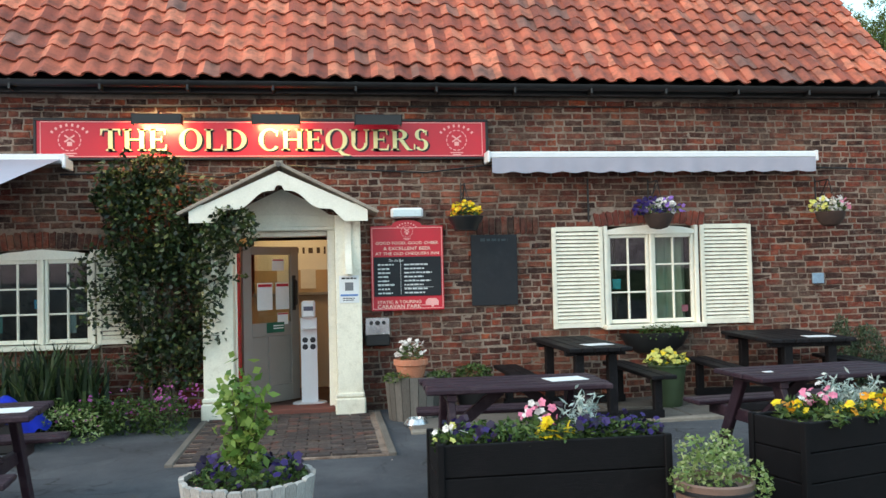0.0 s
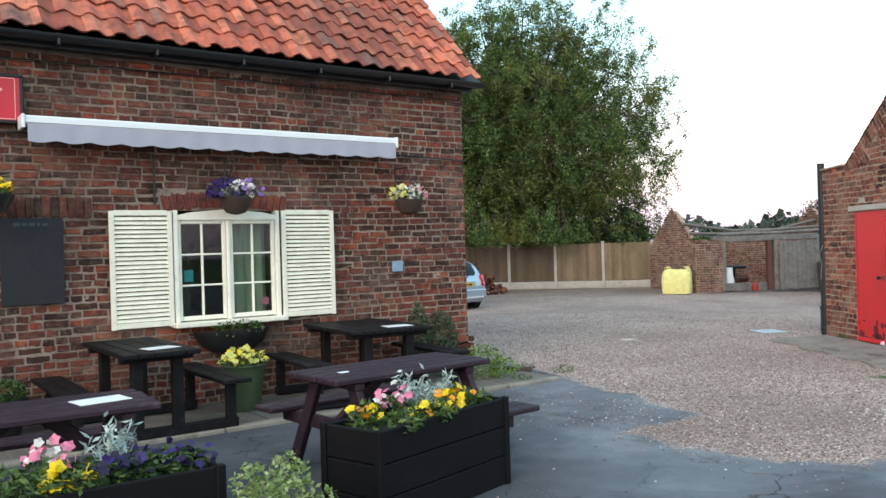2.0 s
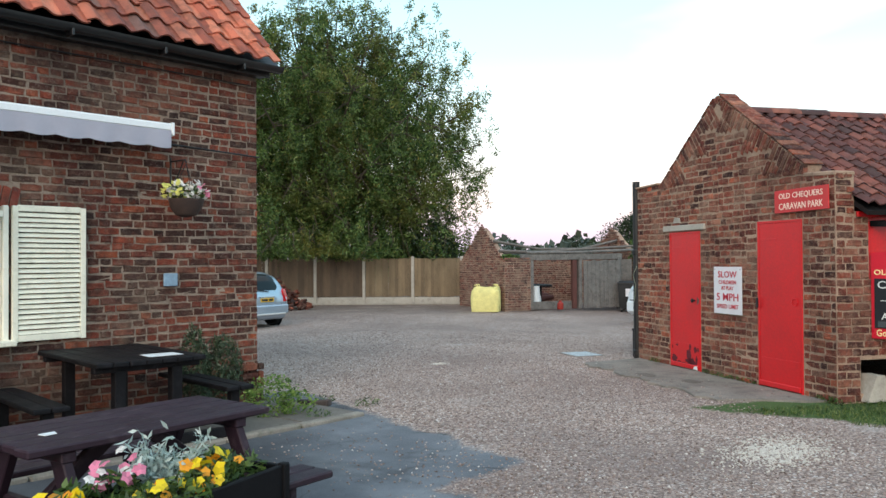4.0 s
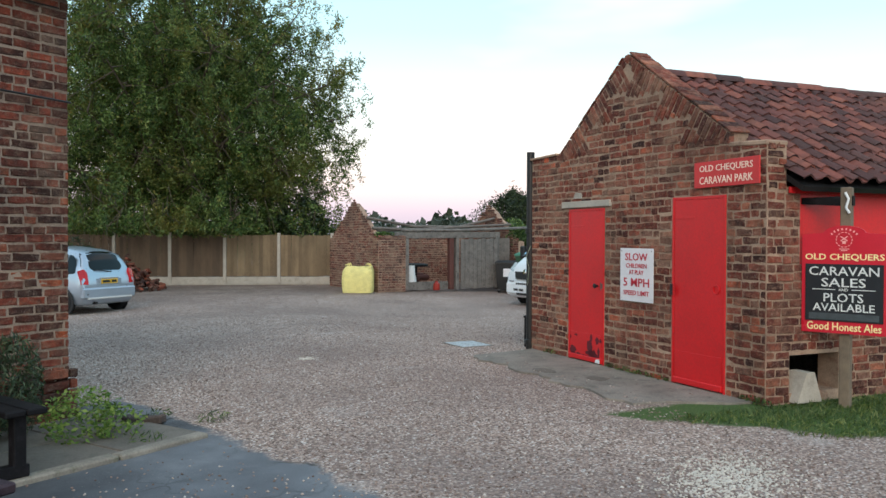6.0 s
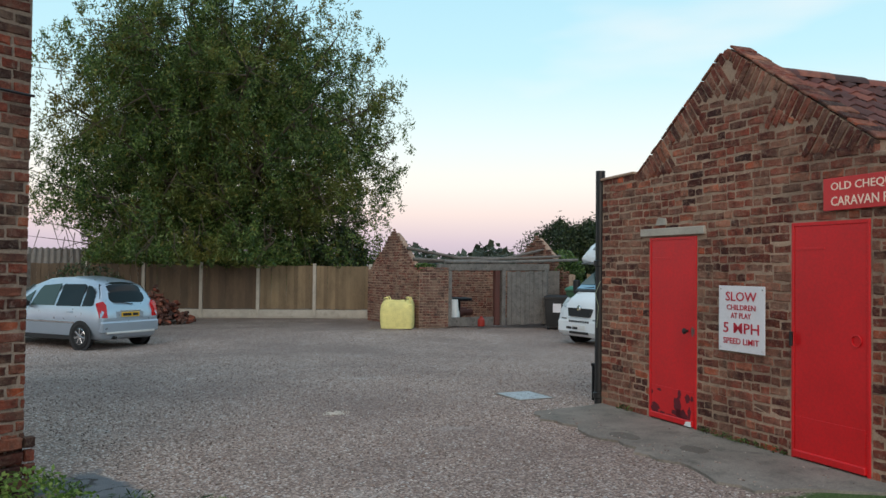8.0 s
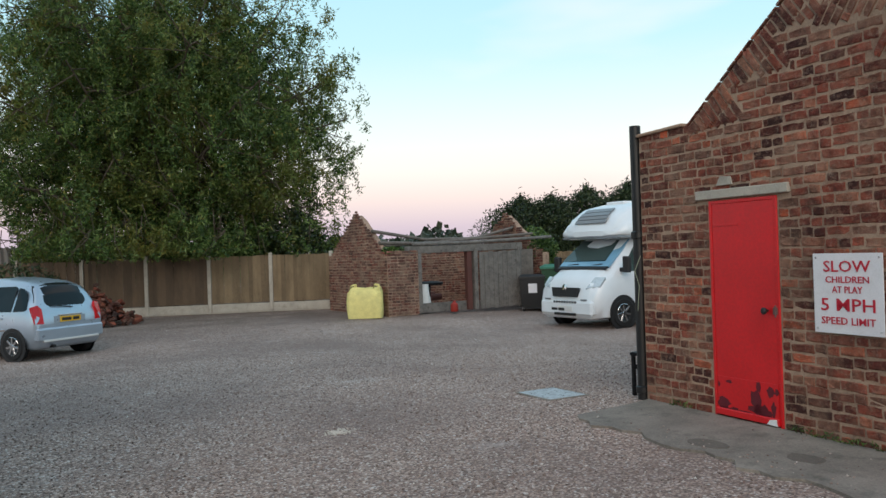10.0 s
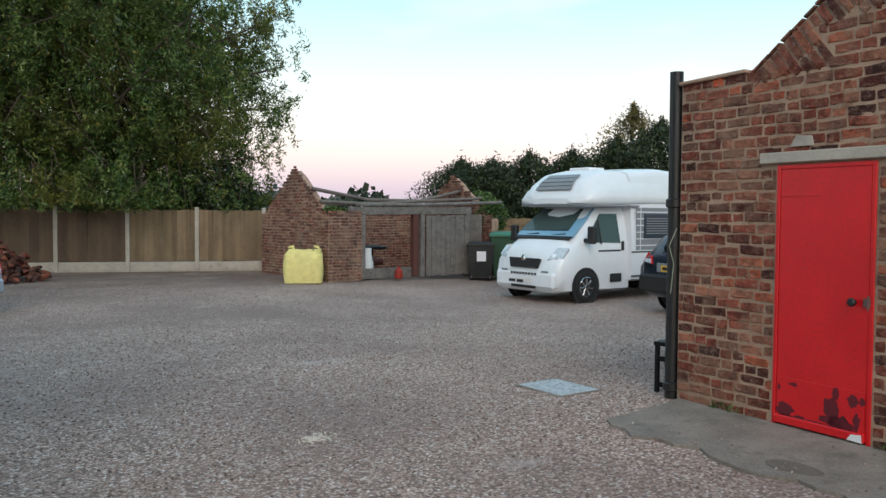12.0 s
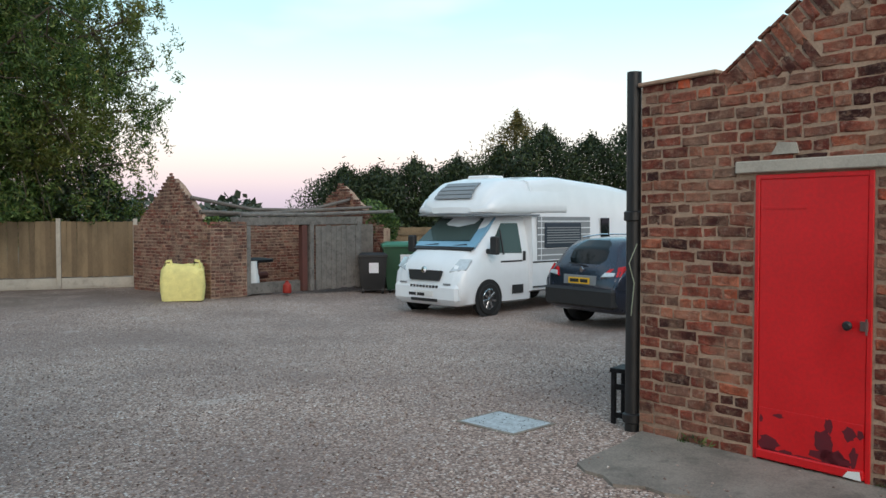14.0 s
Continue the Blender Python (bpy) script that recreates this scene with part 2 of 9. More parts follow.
CONCRETE = plain("concrete", srgb(176, 168, 156), 0.9, var=0.14, scale=3, bump=0.3, bscale=80, dirt=(srgb(120, 116, 106), 0.5))
APRON = plain("apron_concrete", srgb(134, 126, 117), 0.9, var=0.34, scale=2.0, bump=0.4, bscale=60, dirt=(srgb(70, 70, 64), 0.6))
SLAB = plain("slab_concrete", srgb(108, 101, 93), 0.9, var=0.32, scale=2.0, bump=0.4, bscale=60, dirt=(srgb(76, 76, 66), 0.6))
GALV = plain("galvanised_steel", srgb(176, 182, 186), 0.6, 0.1, var=0.25, scale=11, bump=0.2, bscale=30, dirt=(srgb(96, 86, 78), 0.95))
STEEL = plain("brushed_steel", srgb(206, 208, 210), 0.25, 0.9, var=0.08, scale=6, bump=0.04)
AWNING = plain("awning_cloth", srgb(168, 166, 178), 0.8, var=0.06, scale=4, bump=0.1, bscale=300)
BARK = plain("bark", srgb(82, 72, 60), 0.95, var=0.3, scale=4, bump=0.9, bscale=30, stretch=(3, 3, 0.6))
for dull, gloss in ((PLANTER_WOOD, 0.12), (TABLE_DARK, 0.15), (TABLE_WOOD, 0.25), (MORTAR, 0.1), (BARN_MORTAR, 0.1), (RUIN_MORTAR, 0.1), (PUB_BRICK, 0.15), (BARN_BRICK, 0.15)):
    dull.node_tree.nodes["Principled BSDF"].inputs["Specular IOR Level"].default_value = gloss


# ---- mesh tools ----
rng = np.random.default_rng(7)


class Shape:
    """Collects vertices and faces of one mesh."""

    def __init__(self):
        self.v, self.f = [], []

    def add(self, verts, faces, m=None):
        k = len(self.v)
        self.v += [tuple(m @ Vector(p)) for p in verts] if m is not None else [tuple(p) for p in verts]
        self.f += [tuple(i + k for i in f) for f in faces]
        return self

    def box(self, c, s, m=None, b=0.004, rz=0.0, rx=0.0, ry=0.0):
        """A box with chamfered edges: centre, size, chamfer."""
        hx, hy, hz = (max(1e-4, d / 2) for d in s)
        b = min(b, hx * 0.45, hy * 0.45, hz * 0.45)
        verts, idx = [], {}
        for sx in (-1, 1):
            for sy in (-1, 1):
                for sz in (-1, 1):
                    for ax in range(3):
                        p = [sx * (hx - b), sy * (hy - b), sz * (hz - b)]
                        p[ax] = (sx * hx, sy * hy, sz * hz)[ax]
                        idx[sx, sy, sz, ax] = len(verts)
                        verts.append(p)
        faces = []
        for ax in range(3):
            o1, o2 = [a for a in range(3) if a != ax]
            for sg in (-1, 1):
                q = []
                for a, bb in ((-1, -1), (1, -1), (1, 1), (-1, 1)):
                    k = [0, 0, 0]
                    k[ax], k[o1], k[o2] = sg, a, bb
                    q.append(idx[(*k, ax)])
                faces.append(q if (sg == 1) != (ax == 1) else q[::-1])
        for ax in range(3):
            o1, o2 = [a for a in range(3) if a != ax]
            for a in (-1, 1):
                for bb in (-1, 1):
                    def at(e, which):
                        k = [0, 0, 0]
                        k[ax], k[o1], k[o2] = e, a, bb
                        return idx[(*k, which)]
                    q = [at(-1, o1), at(1, o1), at(1, o2), at(-1, o2)]
                    faces.append(q if (a * bb == 1) == (ax != 1) else q[::-1])
        for sx in (-1, 1):
            for sy in (-1, 1):
                for sz in (-1, 1):
                    t = [idx[sx, sy, sz, 0], idx[sx, sy, sz, 1], idx[sx, sy, sz, 2]]
                    faces.append(t if sx * sy * sz == 1 else t[::-1])
        local = pose(*c, rx, ry, rz)
        return self.add(verts, faces, (m @ local) if m is not None else local)

    def lathe(self, profile, c=(0, 0, 0), seg=24, m=None, closed=True):
        """Turned about z: rows of (radius, height)."""
        verts, faces, k = [], [], len(profile)
        for i in range(seg):
            a = 2 * math.pi * i / seg
            verts += [(c[0] + r * math.cos(a), c[1] + r * math.sin(a), c[2] + z) for r, z in profile]
        for i in range(seg):
            j = (i + 1) % seg
            faces += [(i * k + q, j * k + q, j * k + q + 1, i * k + q + 1) for q in range(k - 1)]
        if closed:
            faces.append([i * k for i in range(seg)][::-1])
            faces.append([i * k + k - 1 for i in range(seg)])
        return self.add(verts, faces, m)

    def tube(self, pts, r, seg=8, m=None):
        """A round bar along points; r: one radius, or one for each point."""
        pts = [Vector(p) for p in pts]
        rs = r if isinstance(r, (list, tuple)) else [r] * len(pts)
        verts, faces = [], []
        for i, p in enumerate(pts):
            d = (pts[min(i + 1, len(pts) - 1)] - pts[max(i - 1, 0)]).normalized()
            u = d.cross(Vector((0, 0, 1)) if abs(d.z) < 0.9 else Vector((1, 0, 0))).normalized()
            w = d.cross(u)
            verts += [p + (u * math.cos(2 * math.pi * k / seg) + w * math.sin(2 * math.pi * k / seg)) * rs[i] for k in range(seg)]
        for i in range(len(pts) - 1):
            faces += [(i * seg + k, i * seg + (k + 1) % seg, (i + 1) * seg + (k + 1) % seg, (i + 1) * seg + k) for k in range(seg)]
        faces.append(list(range(seg))[::-1])
        faces.append([(len(pts) - 1) * seg + k for k in range(seg)])
        return self.add(verts, faces, m)

    def slab(self, outline, y0, y1, m=None):
        """An outline of (x, z) points, extruded from y0 to y1 (y0 is the front)."""
        k = len(outline)
        verts = [(x, y0, z) for x, z in outline] + [(x, y1, z) for x, z in outline]
        faces = [tuple(range(k)), tuple(range(2 * k - 1, k - 1, -1))]
        faces += [(i, i + k, (i + 1) % k + k, (i + 1) % k) for i in range(k)]
        return self.add(verts, faces, m)

    def grid(self, rows, m=None, wrap=False):
        """Rows of points, all as long as one another, joined to a sheet."""
        k = len(rows[0])
        faces = []
        for i in range(len(rows) - 1):
            for j in range(k if wrap else k - 1):
                faces.append((i * k + j, i * k + (j + 1) % k, (i + 1) * k + (j + 1) % k, (i + 1) * k + j))
        return self.add([p for r in rows for p in r], faces, m)

    def mesh(self, name, mat=None, smooth=False):
        me = bpy.data.meshes.new(name)
        me.from_pydata(self.v, [], self.f)
        me.update()
        if mat:
            me.materials.append(mat)
        if smooth:
            me.polygons.foreach_set("use_smooth", [True] * len(me.polygons))
            me.set_sharp_from_angle(angle=radians(38 if smooth is True else smooth))
        return me


def part(name, shape, mat, parent=None, label="", m=None, smooth=False, kind=""):
    """One mesh object, under a thing or a part."""
    ob = new(name, shape.mesh(name, mat, smooth) if isinstance(shape, Shape) else shape)
    ob.parent = parent
    if m is not None:
        ob.matrix_basis = m
    return tagged(ob, label, kind=kind)


def thing(name, label, category, m=None, group="", kind=""):
    ob = new(name)
    ob.empty_display_size = 0.1
    if m is not None:
        ob.matrix_basis = m
    return tagged(ob, label, category, group, kind)


def solo(name, shape, mat, label, category, m=None, group="", kind="", smooth=False):
    ob = part(name, shape, mat, None, m=m, smooth=smooth)
    return tagged(ob, label, category, group, kind)


def quads_mesh(name, quads, mat):
    """A mesh of loose quads, from an array n x 4 x 3."""
    n = len(quads)
    me = bpy.data.meshes.new(name)
    me.vertices.add(n * 4)
    me.vertices.foreach_set("co", np.asarray(quads, dtype=np.float32).reshape(-1))
    me.loops.add(n * 4)
    me.loops.foreach_set("vertex_index", np.arange(n * 4, dtype=np.int32))
    me.polygons.add(n)
    me.polygons.foreach_set("loop_start", np.arange(0, n * 4, 4, dtype=np.int32))
    me.polygons.foreach_set("loop_total", np.full(n, 4, dtype=np.int32))
    me.update(calc_edges=True)
    me.materials.append(mat)
    return me


def leaf_quads(centres, length, width, droop=0.0, up=0.0, seed=1):
    """Leaves as pointed quads at the given places, in random directions; droop pulls the tips down, up turns the faces to the sky."""
    r = np.random.default_rng(seed)
    n = len(centres)
    d = r.normal(size=(n, 3))
    d[:, 2] = d[:, 2] * (1 - up) - droop
    d /= np.linalg.norm(d, axis=1, keepdims=True)
    s = np.cross(d, r.normal(size=(n, 3)) + np.array([0, 0, 3.0 * up]))
    s /= np.linalg.norm(s, axis=1, keepdims=True) + 1e-9
    ln = (length * r.uniform(0.6, 1.3, n))[:, None]
    wd = (width * r.uniform(0.7, 1.3, n))[:, None]
    c = np.asarray(centres)
    bend = np.cross(d, s) * ln * r.uniform(-0.12, 0.12, n)[:, None]
    return np.stack([c - d * ln / 2, c + s * wd / 2 + bend, c + d * ln / 2, c - s * wd / 2 + bend], axis=1)


def text_part(name, words, size, mat, parent, m, align="CENTER", depth=0.002, label="", squeeze=1.0, shear=0.0):
    cu = bpy.data.curves.new(name, "FONT")
    cu.body, cu.size, cu.align_x, cu.extrude, cu.shear = words, size, align, depth, shear
    cu.resolution_u = 2
    tmp = bpy.data.objects.new(name, cu)
    scene.collection.objects.link(tmp)
    bpy.context.view_layer.update()
    me = bpy.data.meshes.new_from_object(tmp.evaluated_get(bpy.context.evaluated_depsgraph_get()))
    bpy.data.objects.remove(tmp)
    me.materials.clear()
    me.materials.append(mat)
    ob = new(name, me)
    ob.parent = parent
    ob.matrix_basis = m @ Matrix.Diagonal((squeeze, 1, 1, 1))
    return tagged(ob, label)


FACE = pose(0, 0, 0, 90, 0, 0)  # turns flat writing upright, to be read from -y


# ---- bricks and tiles ----
def brick_mesh(name, mat, seed):
    """A brick with worn edges, 1 x 1 x 1, whose front is at y = 0 and whose tail goes to y = 1."""
    r = random.Random(seed)
    j = lambda a: r.uniform(-a, a)
    rim = [(-0.5, -0.5), (-0.15, -0.5), (0.2, -0.5), (0.5, -0.5), (0.5, 0.05), (0.5, 0.5), (0.18, 0.5), (-0.2, 0.5), (-0.5, 0.5), (-0.5, 0.0)]
    k = len(rim)
    back = [(x, 1, z) for x, z in rim]
    ring = [(x * (1 + j(0.05)), 0.16 + j(0.06), z * (1 + j(0.17))) for x, z in rim]
    front = [(x * (0.92 + j(0.06)), j(0.08), z * (0.80 + j(0.16))) for x, z in rim]
    faces = [(i, (i + 1) % k, (i + 1) % k + k, i + k) for i in range(k)] + [(i + k, (i + 1) % k + k, (i + 1) % k + 2 * k, i + 2 * k) for i in range(k)] + [tuple(range(2 * k, 3 * k))]
    return Shape().add(back + ring + front, faces).mesh(name, mat)


def clip_row(u0, u1, z, holes):
    """What is left of a row of bricks from u0 to u1 at height z, once the holes are cut out."""
    spans = [(u0, u1)]
    for h in holes:
        a, b, zb, zt = h[:4]
        top = zt
        if zb <= z <= top:
            spans = [s for x, y in spans for s in ((x, min(y, a)), (max(x, b), y)) if s[1] - s[0] > 0.03]
    return spans


def lay_bricks(parent, m, u0, u1, z0, ztop, mat, course=0.08, length=0.25, joint=0.017, holes=(), proud=0.012, near=None, limit=300, span=None, seed=1, header=0.35):
    """Courses of bricks on a wall face. m: pose with x along the wall, y into it. near: test(u, z) of the stretch laid brick by brick; the rest is one mesh."""
    r = random.Random(seed)
    kinds = [brick_mesh("brick", mat, seed * 10 + k) for k in range(6)]
    rest, single = Shape(), 0
    row, z = 0, z0 + course / 2
    while z < (ztop if isinstance(ztop, (int, float)) else 99) and z < 9:
        lo, hi = (u0, u1) if span is None else span(z)
        if hi - lo < 0.08:
            break
        for a, b in clip_row(lo, hi, z, holes):
            u = a + (r.uniform(-0.5, 0) * length if a == lo and span is not None else -(row % 2) * length * 0.5 + r.uniform(-0.04, 0.02))
            while u < b - 0.02:
                w = length / 2 if r.random() < header else length * r.uniform(0.94, 1.04)
                x0, x1 = max(u, a), min(u + w, b)
                u += w
                if x1 - x0 < 0.035:
                    continue
                sx, sz, cx = x1 - x0 - joint, course - joint * r.uniform(0.85, 1.25), (x0 + x1) / 2
                local = Matrix.Translation((cx, -proud * r.uniform(0.35, 1.25), z + r.uniform(-0.007, 0.007) + 0.008 * math.sin(cx * 1.7 + row * 0.35))) @ pose(0, 0, 0, r.uniform(-2.5, 2.5), r.uniform(-1.5, 1.5), r.uniform(-1.2, 1.2)) @ Matrix.Diagonal((sx, 0.05, sz, 1))
                if near and single < limit and near(cx, z):
                    ob = new("brick", kinds[r.randrange(6)])
                    ob.parent = parent
                    ob.matrix_basis = m @ local
                    single += 1
                else:
                    k = kinds[r.randrange(6)]
                    rest.add([v.co for v in k.vertices], [tuple(p.vertices) for p in k.polygons], m @ local)
        row += 1
        z += course
    if rest.v:
        part("brickwork", rest, mat, parent, kind="stuff")


def pantile_mesh(name, mat, width=0.235, length=0.34, seed=1):
    """One S-shaped clay pantile: x across, y up the slope, z off the roof."""
    r = random.Random(seed)
    prof = [(-0.02, 0.012), (0.018, 0.034), (0.055, 0.047), (0.092, 0.036), (0.125, 0.012), (0.165, -0.006), (0.205, -0.004), (0.24, 0.014)]
    prof = [(x * width / 0.235 * (1 + r.uniform(-0.01, 0.01)), z + r.uniform(-0.003, 0.003)) for x, z in prof]
    front = [(x, r.uniform(-0.006, 0.006), z + 0.030) for x, z in prof]
    back = [(x, length, z) for x, z in prof]
    under = [(x, y + 0.002, z - 0.018) for x, y, z in front]
    return Shape().grid([under, front, back]).mesh(name, mat, smooth=True)


def lay_pantiles(parent, m, cols, rows, mat, width=0.235, gauge=0.27, near=None, limit=300, seed=3):
    """Tiles on a slope. m: pose with x along the eave, y up the slope."""
    r = random.Random(seed)
    kinds = [pantile_mesh("pantile", mat, width, seed=seed + k) for k in range(5)]
    rest, single = Shape(), 0
    for j in range(rows):
        for i in range(cols):
            local = pose(i * width + r.uniform(-0.007, 0.007), j * gauge + r.uniform(-0.014, 0.014), r.uniform(0, 0.012), r.uniform(-1.5, 1.0), r.uniform(-2.0, 2.0), r.uniform(-1.3, 1.3))
            k = kinds[r.randrange(5)]
            if near and single < limit and near(i, j):
                ob = new("pantile", k)
                ob.parent = parent
                ob.matrix_basis = m @ local
                single += 1
            else:
                rest.add([v.co for v in k.vertices], [tuple(p.vertices) for p in k.polygons], m @ local)
    if rest.v:
        me = rest.mesh("tiling", mat, smooth=True)
        part("tiling", me, mat, parent, kind="stuff")


def tile_mat(name, stops, moss=0.5):
    m, n, l, s = nodes_of(name)
    c = ramp_node(n, l, scatter_random(n, l), stops)
    fine, mid, big = noise_node(n, l, 60, 5, 0.7), noise_node(n, l, 7, 5, 0.65), noise_node(n, l, 0.7, 4)
    c = mixed(n, l, ranged(n, l, mid, 0.45, 0.72, 0, 0.7), c, srgb(66, 50, 46))
    c = mixed(n, l, ranged(n, l, big, 0.45, 0.65, 0, moss), c, srgb(78, 58, 54))
    lich = noise_node(n, l, 30, 6, 0.8)
    c = mixed(n, l, ranged(n, l, lich, 0.63, 0.72, 0, 0.6), c, srgb(176, 158, 126))
    c = mixed(n, l, 0.2, c, ramp_node(n, l, fine, [(0.3, (0.02, 0.02, 0.02, 1)), (0.7, (0.5, 0.4, 0.3, 1))]), "OVERLAY")
    l.new(c, s.inputs["Base Color"])
    s.inputs["Roughness"].default_value = 0.85
    bumped(n, l, s, fine, 0.5, 0.006)
    return m


PUB_TILE = tile_mat("pub_pantile", [(0.0, srgb(150, 78, 62)), (0.35, srgb(190, 102, 78)), (0.65, srgb(206, 116, 88)), (0.9, srgb(218, 136, 106)), (1.0, srgb(140, 100, 90))], 0.40)
BARN_TILE = tile_mat("barn_pantile", [(0.0, srgb(70, 46, 46)), (0.5, srgb(104, 62, 58)), (0.85, srgb(132, 76, 66)), (1.0, srgb(150, 92, 76))], 0.6)


# ---- ground ----
def ground_z(x, y):
    k = min(1.0, max(0.0, (x + y - 20) / 12))
    a, b = min(1.0, max(0.0, (x - 13.5) / 6)), min(1.0, max(0.0, (18.5 - y) / 4))
    return -0.1 * k * k * (3 - 2 * k) - 0.17 * a * a * (3 - 2 * a) * b * b * (3 - 2 * b) - 0.13 * math.exp(-((x - 13.2) ** 2 + (y - 20.2) ** 2) / 18)


def ground_material():
    """Gravel yard; broken tarmac in front of the pub; turf beside the outbuilding; fields far off."""
    m, n, l, s = nodes_of("ground")
    g, sep = n.new("ShaderNodeNewGeometry"), n.new("ShaderNodeSeparateXYZ")
    l.new(g.outputs["Position"], sep.inputs[0])

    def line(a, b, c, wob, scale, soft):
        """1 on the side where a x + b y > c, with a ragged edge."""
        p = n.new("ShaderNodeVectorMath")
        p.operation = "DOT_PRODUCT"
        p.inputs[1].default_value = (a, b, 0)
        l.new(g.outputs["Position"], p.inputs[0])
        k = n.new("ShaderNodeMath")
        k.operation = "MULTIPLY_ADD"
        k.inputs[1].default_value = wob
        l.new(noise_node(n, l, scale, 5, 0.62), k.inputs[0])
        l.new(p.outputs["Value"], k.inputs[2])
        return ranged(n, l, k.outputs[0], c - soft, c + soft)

    def times(a, b):
        k = n.new("ShaderNodeMath")
        k.operation = "MULTIPLY"
        l.new(a, k.inputs[0])
        l.new(b, k.inputs[1])
        return k.outputs[0]

    def most(a, b):
        k = n.new("ShaderNodeMath")
        k.operation = "MAXIMUM"
        l.new(a, k.inputs[0])
        l.new(b, k.inputs[1])
        return k.outputs[0]

    # gravel: many small stones, each with a tone of its own
    vor = n.new("ShaderNodeTexVoronoi")
    vor.inputs["Scale"].default_value = 56
    l.new(g.outputs["Position"], vor.inputs["Vector"])
    vsep = n.new("ShaderNodeSeparateXYZ")
    l.new(vor.outputs["Color"], vsep.inputs[0])
    gravel = ramp_node(n, l, vsep.outputs[0], [(0.0, srgb(98, 82, 76)), (0.35, srgb(158, 134, 123)), (0.7, srgb(194, 168, 154)), (0.92, srgb(222, 203, 192)), (1.0, srgb(238, 232, 228))])
    gap = ranged(n, l, vor.outputs["Distance"], 0.3, 0.8, 0, 0.55)
    gravel = mixed(n, l, gap, gravel, srgb(84, 72, 64))
    tone = noise_node(n, l, 0.33, 6, 0.6)
    gravel = mixed(n, l, ranged(n, l, tone, 0.40, 0.64, 0.0, 0.6), gravel, srgb(116, 100, 95))
    patch = noise_node(n, l, 0.9, 6, 0.7)
    gravel = mixed(n, l, ranged(n, l, patch, 0.60, 0.72, 0, 0.45), gravel, srgb(190, 180, 174))
    far = line(0.55, 0.83, 29.0, 4.0, 0.5, 1.6)
    gravel = mixed(n, l, times(far, ranged(n, l, patch, 0.3, 0.6, 0.15, 0.75)), gravel, srgb(94, 80, 70))
    # tarmac with cracks and scattered grit
    t_fine, t_mid = noise_node(n, l, 120, 4, 0.7), noise_node(n, l, 1.1, 6, 0.65)
    tar = ramp_node(n, l, t_mid, [(0.3, srgb(100, 103, 109)), (0.52, srgb(126, 130, 136)), (0.72, srgb(154, 157, 160))])
    tar = mixed(n, l, 0.4, tar, ramp_node(n, l, t_fine, [(0.35, srgb(40, 42, 46)), (0.65, srgb(150, 152, 156))]), "OVERLAY")
    # shade over the left of the forecourt, multiplied into the tarmac colour
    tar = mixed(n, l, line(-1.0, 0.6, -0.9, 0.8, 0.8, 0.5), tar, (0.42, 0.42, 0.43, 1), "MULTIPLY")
    damp = noise_node(n, l, 0.7, 5, 0.6, dist=0.6)
    tar = mixed(n, l, ranged(n, l, damp, 0.54, 0.66, 0, 0.6), tar, srgb(46, 48, 52))
    crack = n.new("ShaderNodeTexVoronoi")
    crack.feature, crack.inputs["Scale"].default_value = "DISTANCE_TO_EDGE", 1.15
    warp = n.new("ShaderNodeVectorMath")
    warp.operation = "MULTIPLY_ADD"
    wn_ = n.new("ShaderNodeTexNoise")
    wn_.inputs["Scale"].default_value, wn_.inputs["Detail"].default_value = 2.2, 5
    l.new(g.outputs["Position"], wn_.inputs["Vector"])
    l.new(wn_.outputs["Color"], warp.inputs[0])
    warp.inputs[1].default_value = (1.0, 1.0, 0)
    l.new(g.outputs["Position"], warp.inputs[2])
    l.new(warp.outputs[0], crack.inputs["Vector"])
    cr = times(ranged(n, l, crack.outputs["Distance"], 0.004, 0.02, 0.9, 0.0), ranged(n, l, noise_node(n, l, 0.5, 3), 0.46, 0.58))
    tar = mixed(n, l, cr, tar, srgb(38, 36, 34))
    grit = n.new("ShaderNodeTexVoronoi")
    grit.inputs["Scale"].default_value = 34
    l.new(g.outputs["Position"], grit.inputs["Vector"])
    gk = times(ranged(n, l, grit.outputs["Distance"], 0.10, 0.16, 1.0, 0.0), ranged(n, l, noise_node(n, l, 1.6, 4), 0.52, 0.66, 0.04, 0.6))
    tar = mixed(n, l, gk, tar, srgb(190, 184, 176))
    # where the tarmac ends
    yard = most(line(1.0, -0.25, 5.25, 0.7, 1.5, 0.05), times(line(0.0, -1.0, -4.85, 0.7, 1.4, 0.05), line(1.0, 0.0, 5.5, 0.7, 1.7, 0.05)))
    yard = most(times(yard, line(0.7, 0.711, 6.75, 0.7, 1.3, 0.05)), line(0.0, 1.0, 9.6, 0.5, 1.5, 0.1))
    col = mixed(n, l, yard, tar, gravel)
    # turf beside the outbuilding, and fields
    grass_tone = ramp_node(n, l, noise_node(n, l, 45, 4), [(0.3, srgb(38, 58, 24)), (0.6, srgb(74, 100, 44)), (0.8, srgb(116, 124, 70))])
    turf = times(line(0.98, 0.2, 10.25, 0.5, 2.2, 0.05), line(-0.45, -0.89, -8.6, 0.4, 2.0, 0.05))
    col = mixed(n, l, turf, col, grass_tone)
    fields = line(1.0, 0.0, 46.0, 4.0, 0.2, 1.0)
    col = mixed(n, l, fields, col, srgb(70, 82, 44))
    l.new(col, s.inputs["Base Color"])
    s.inputs["Roughness"].default_value = 0.93
    h = mixed(n, l, yard, t_fine, ranged(n, l, vor.outputs["Distance"], 0.0, 0.9, 1.0, 0.0))
    bumped(n, l, s, h, 0.55, 0.014)
    return m


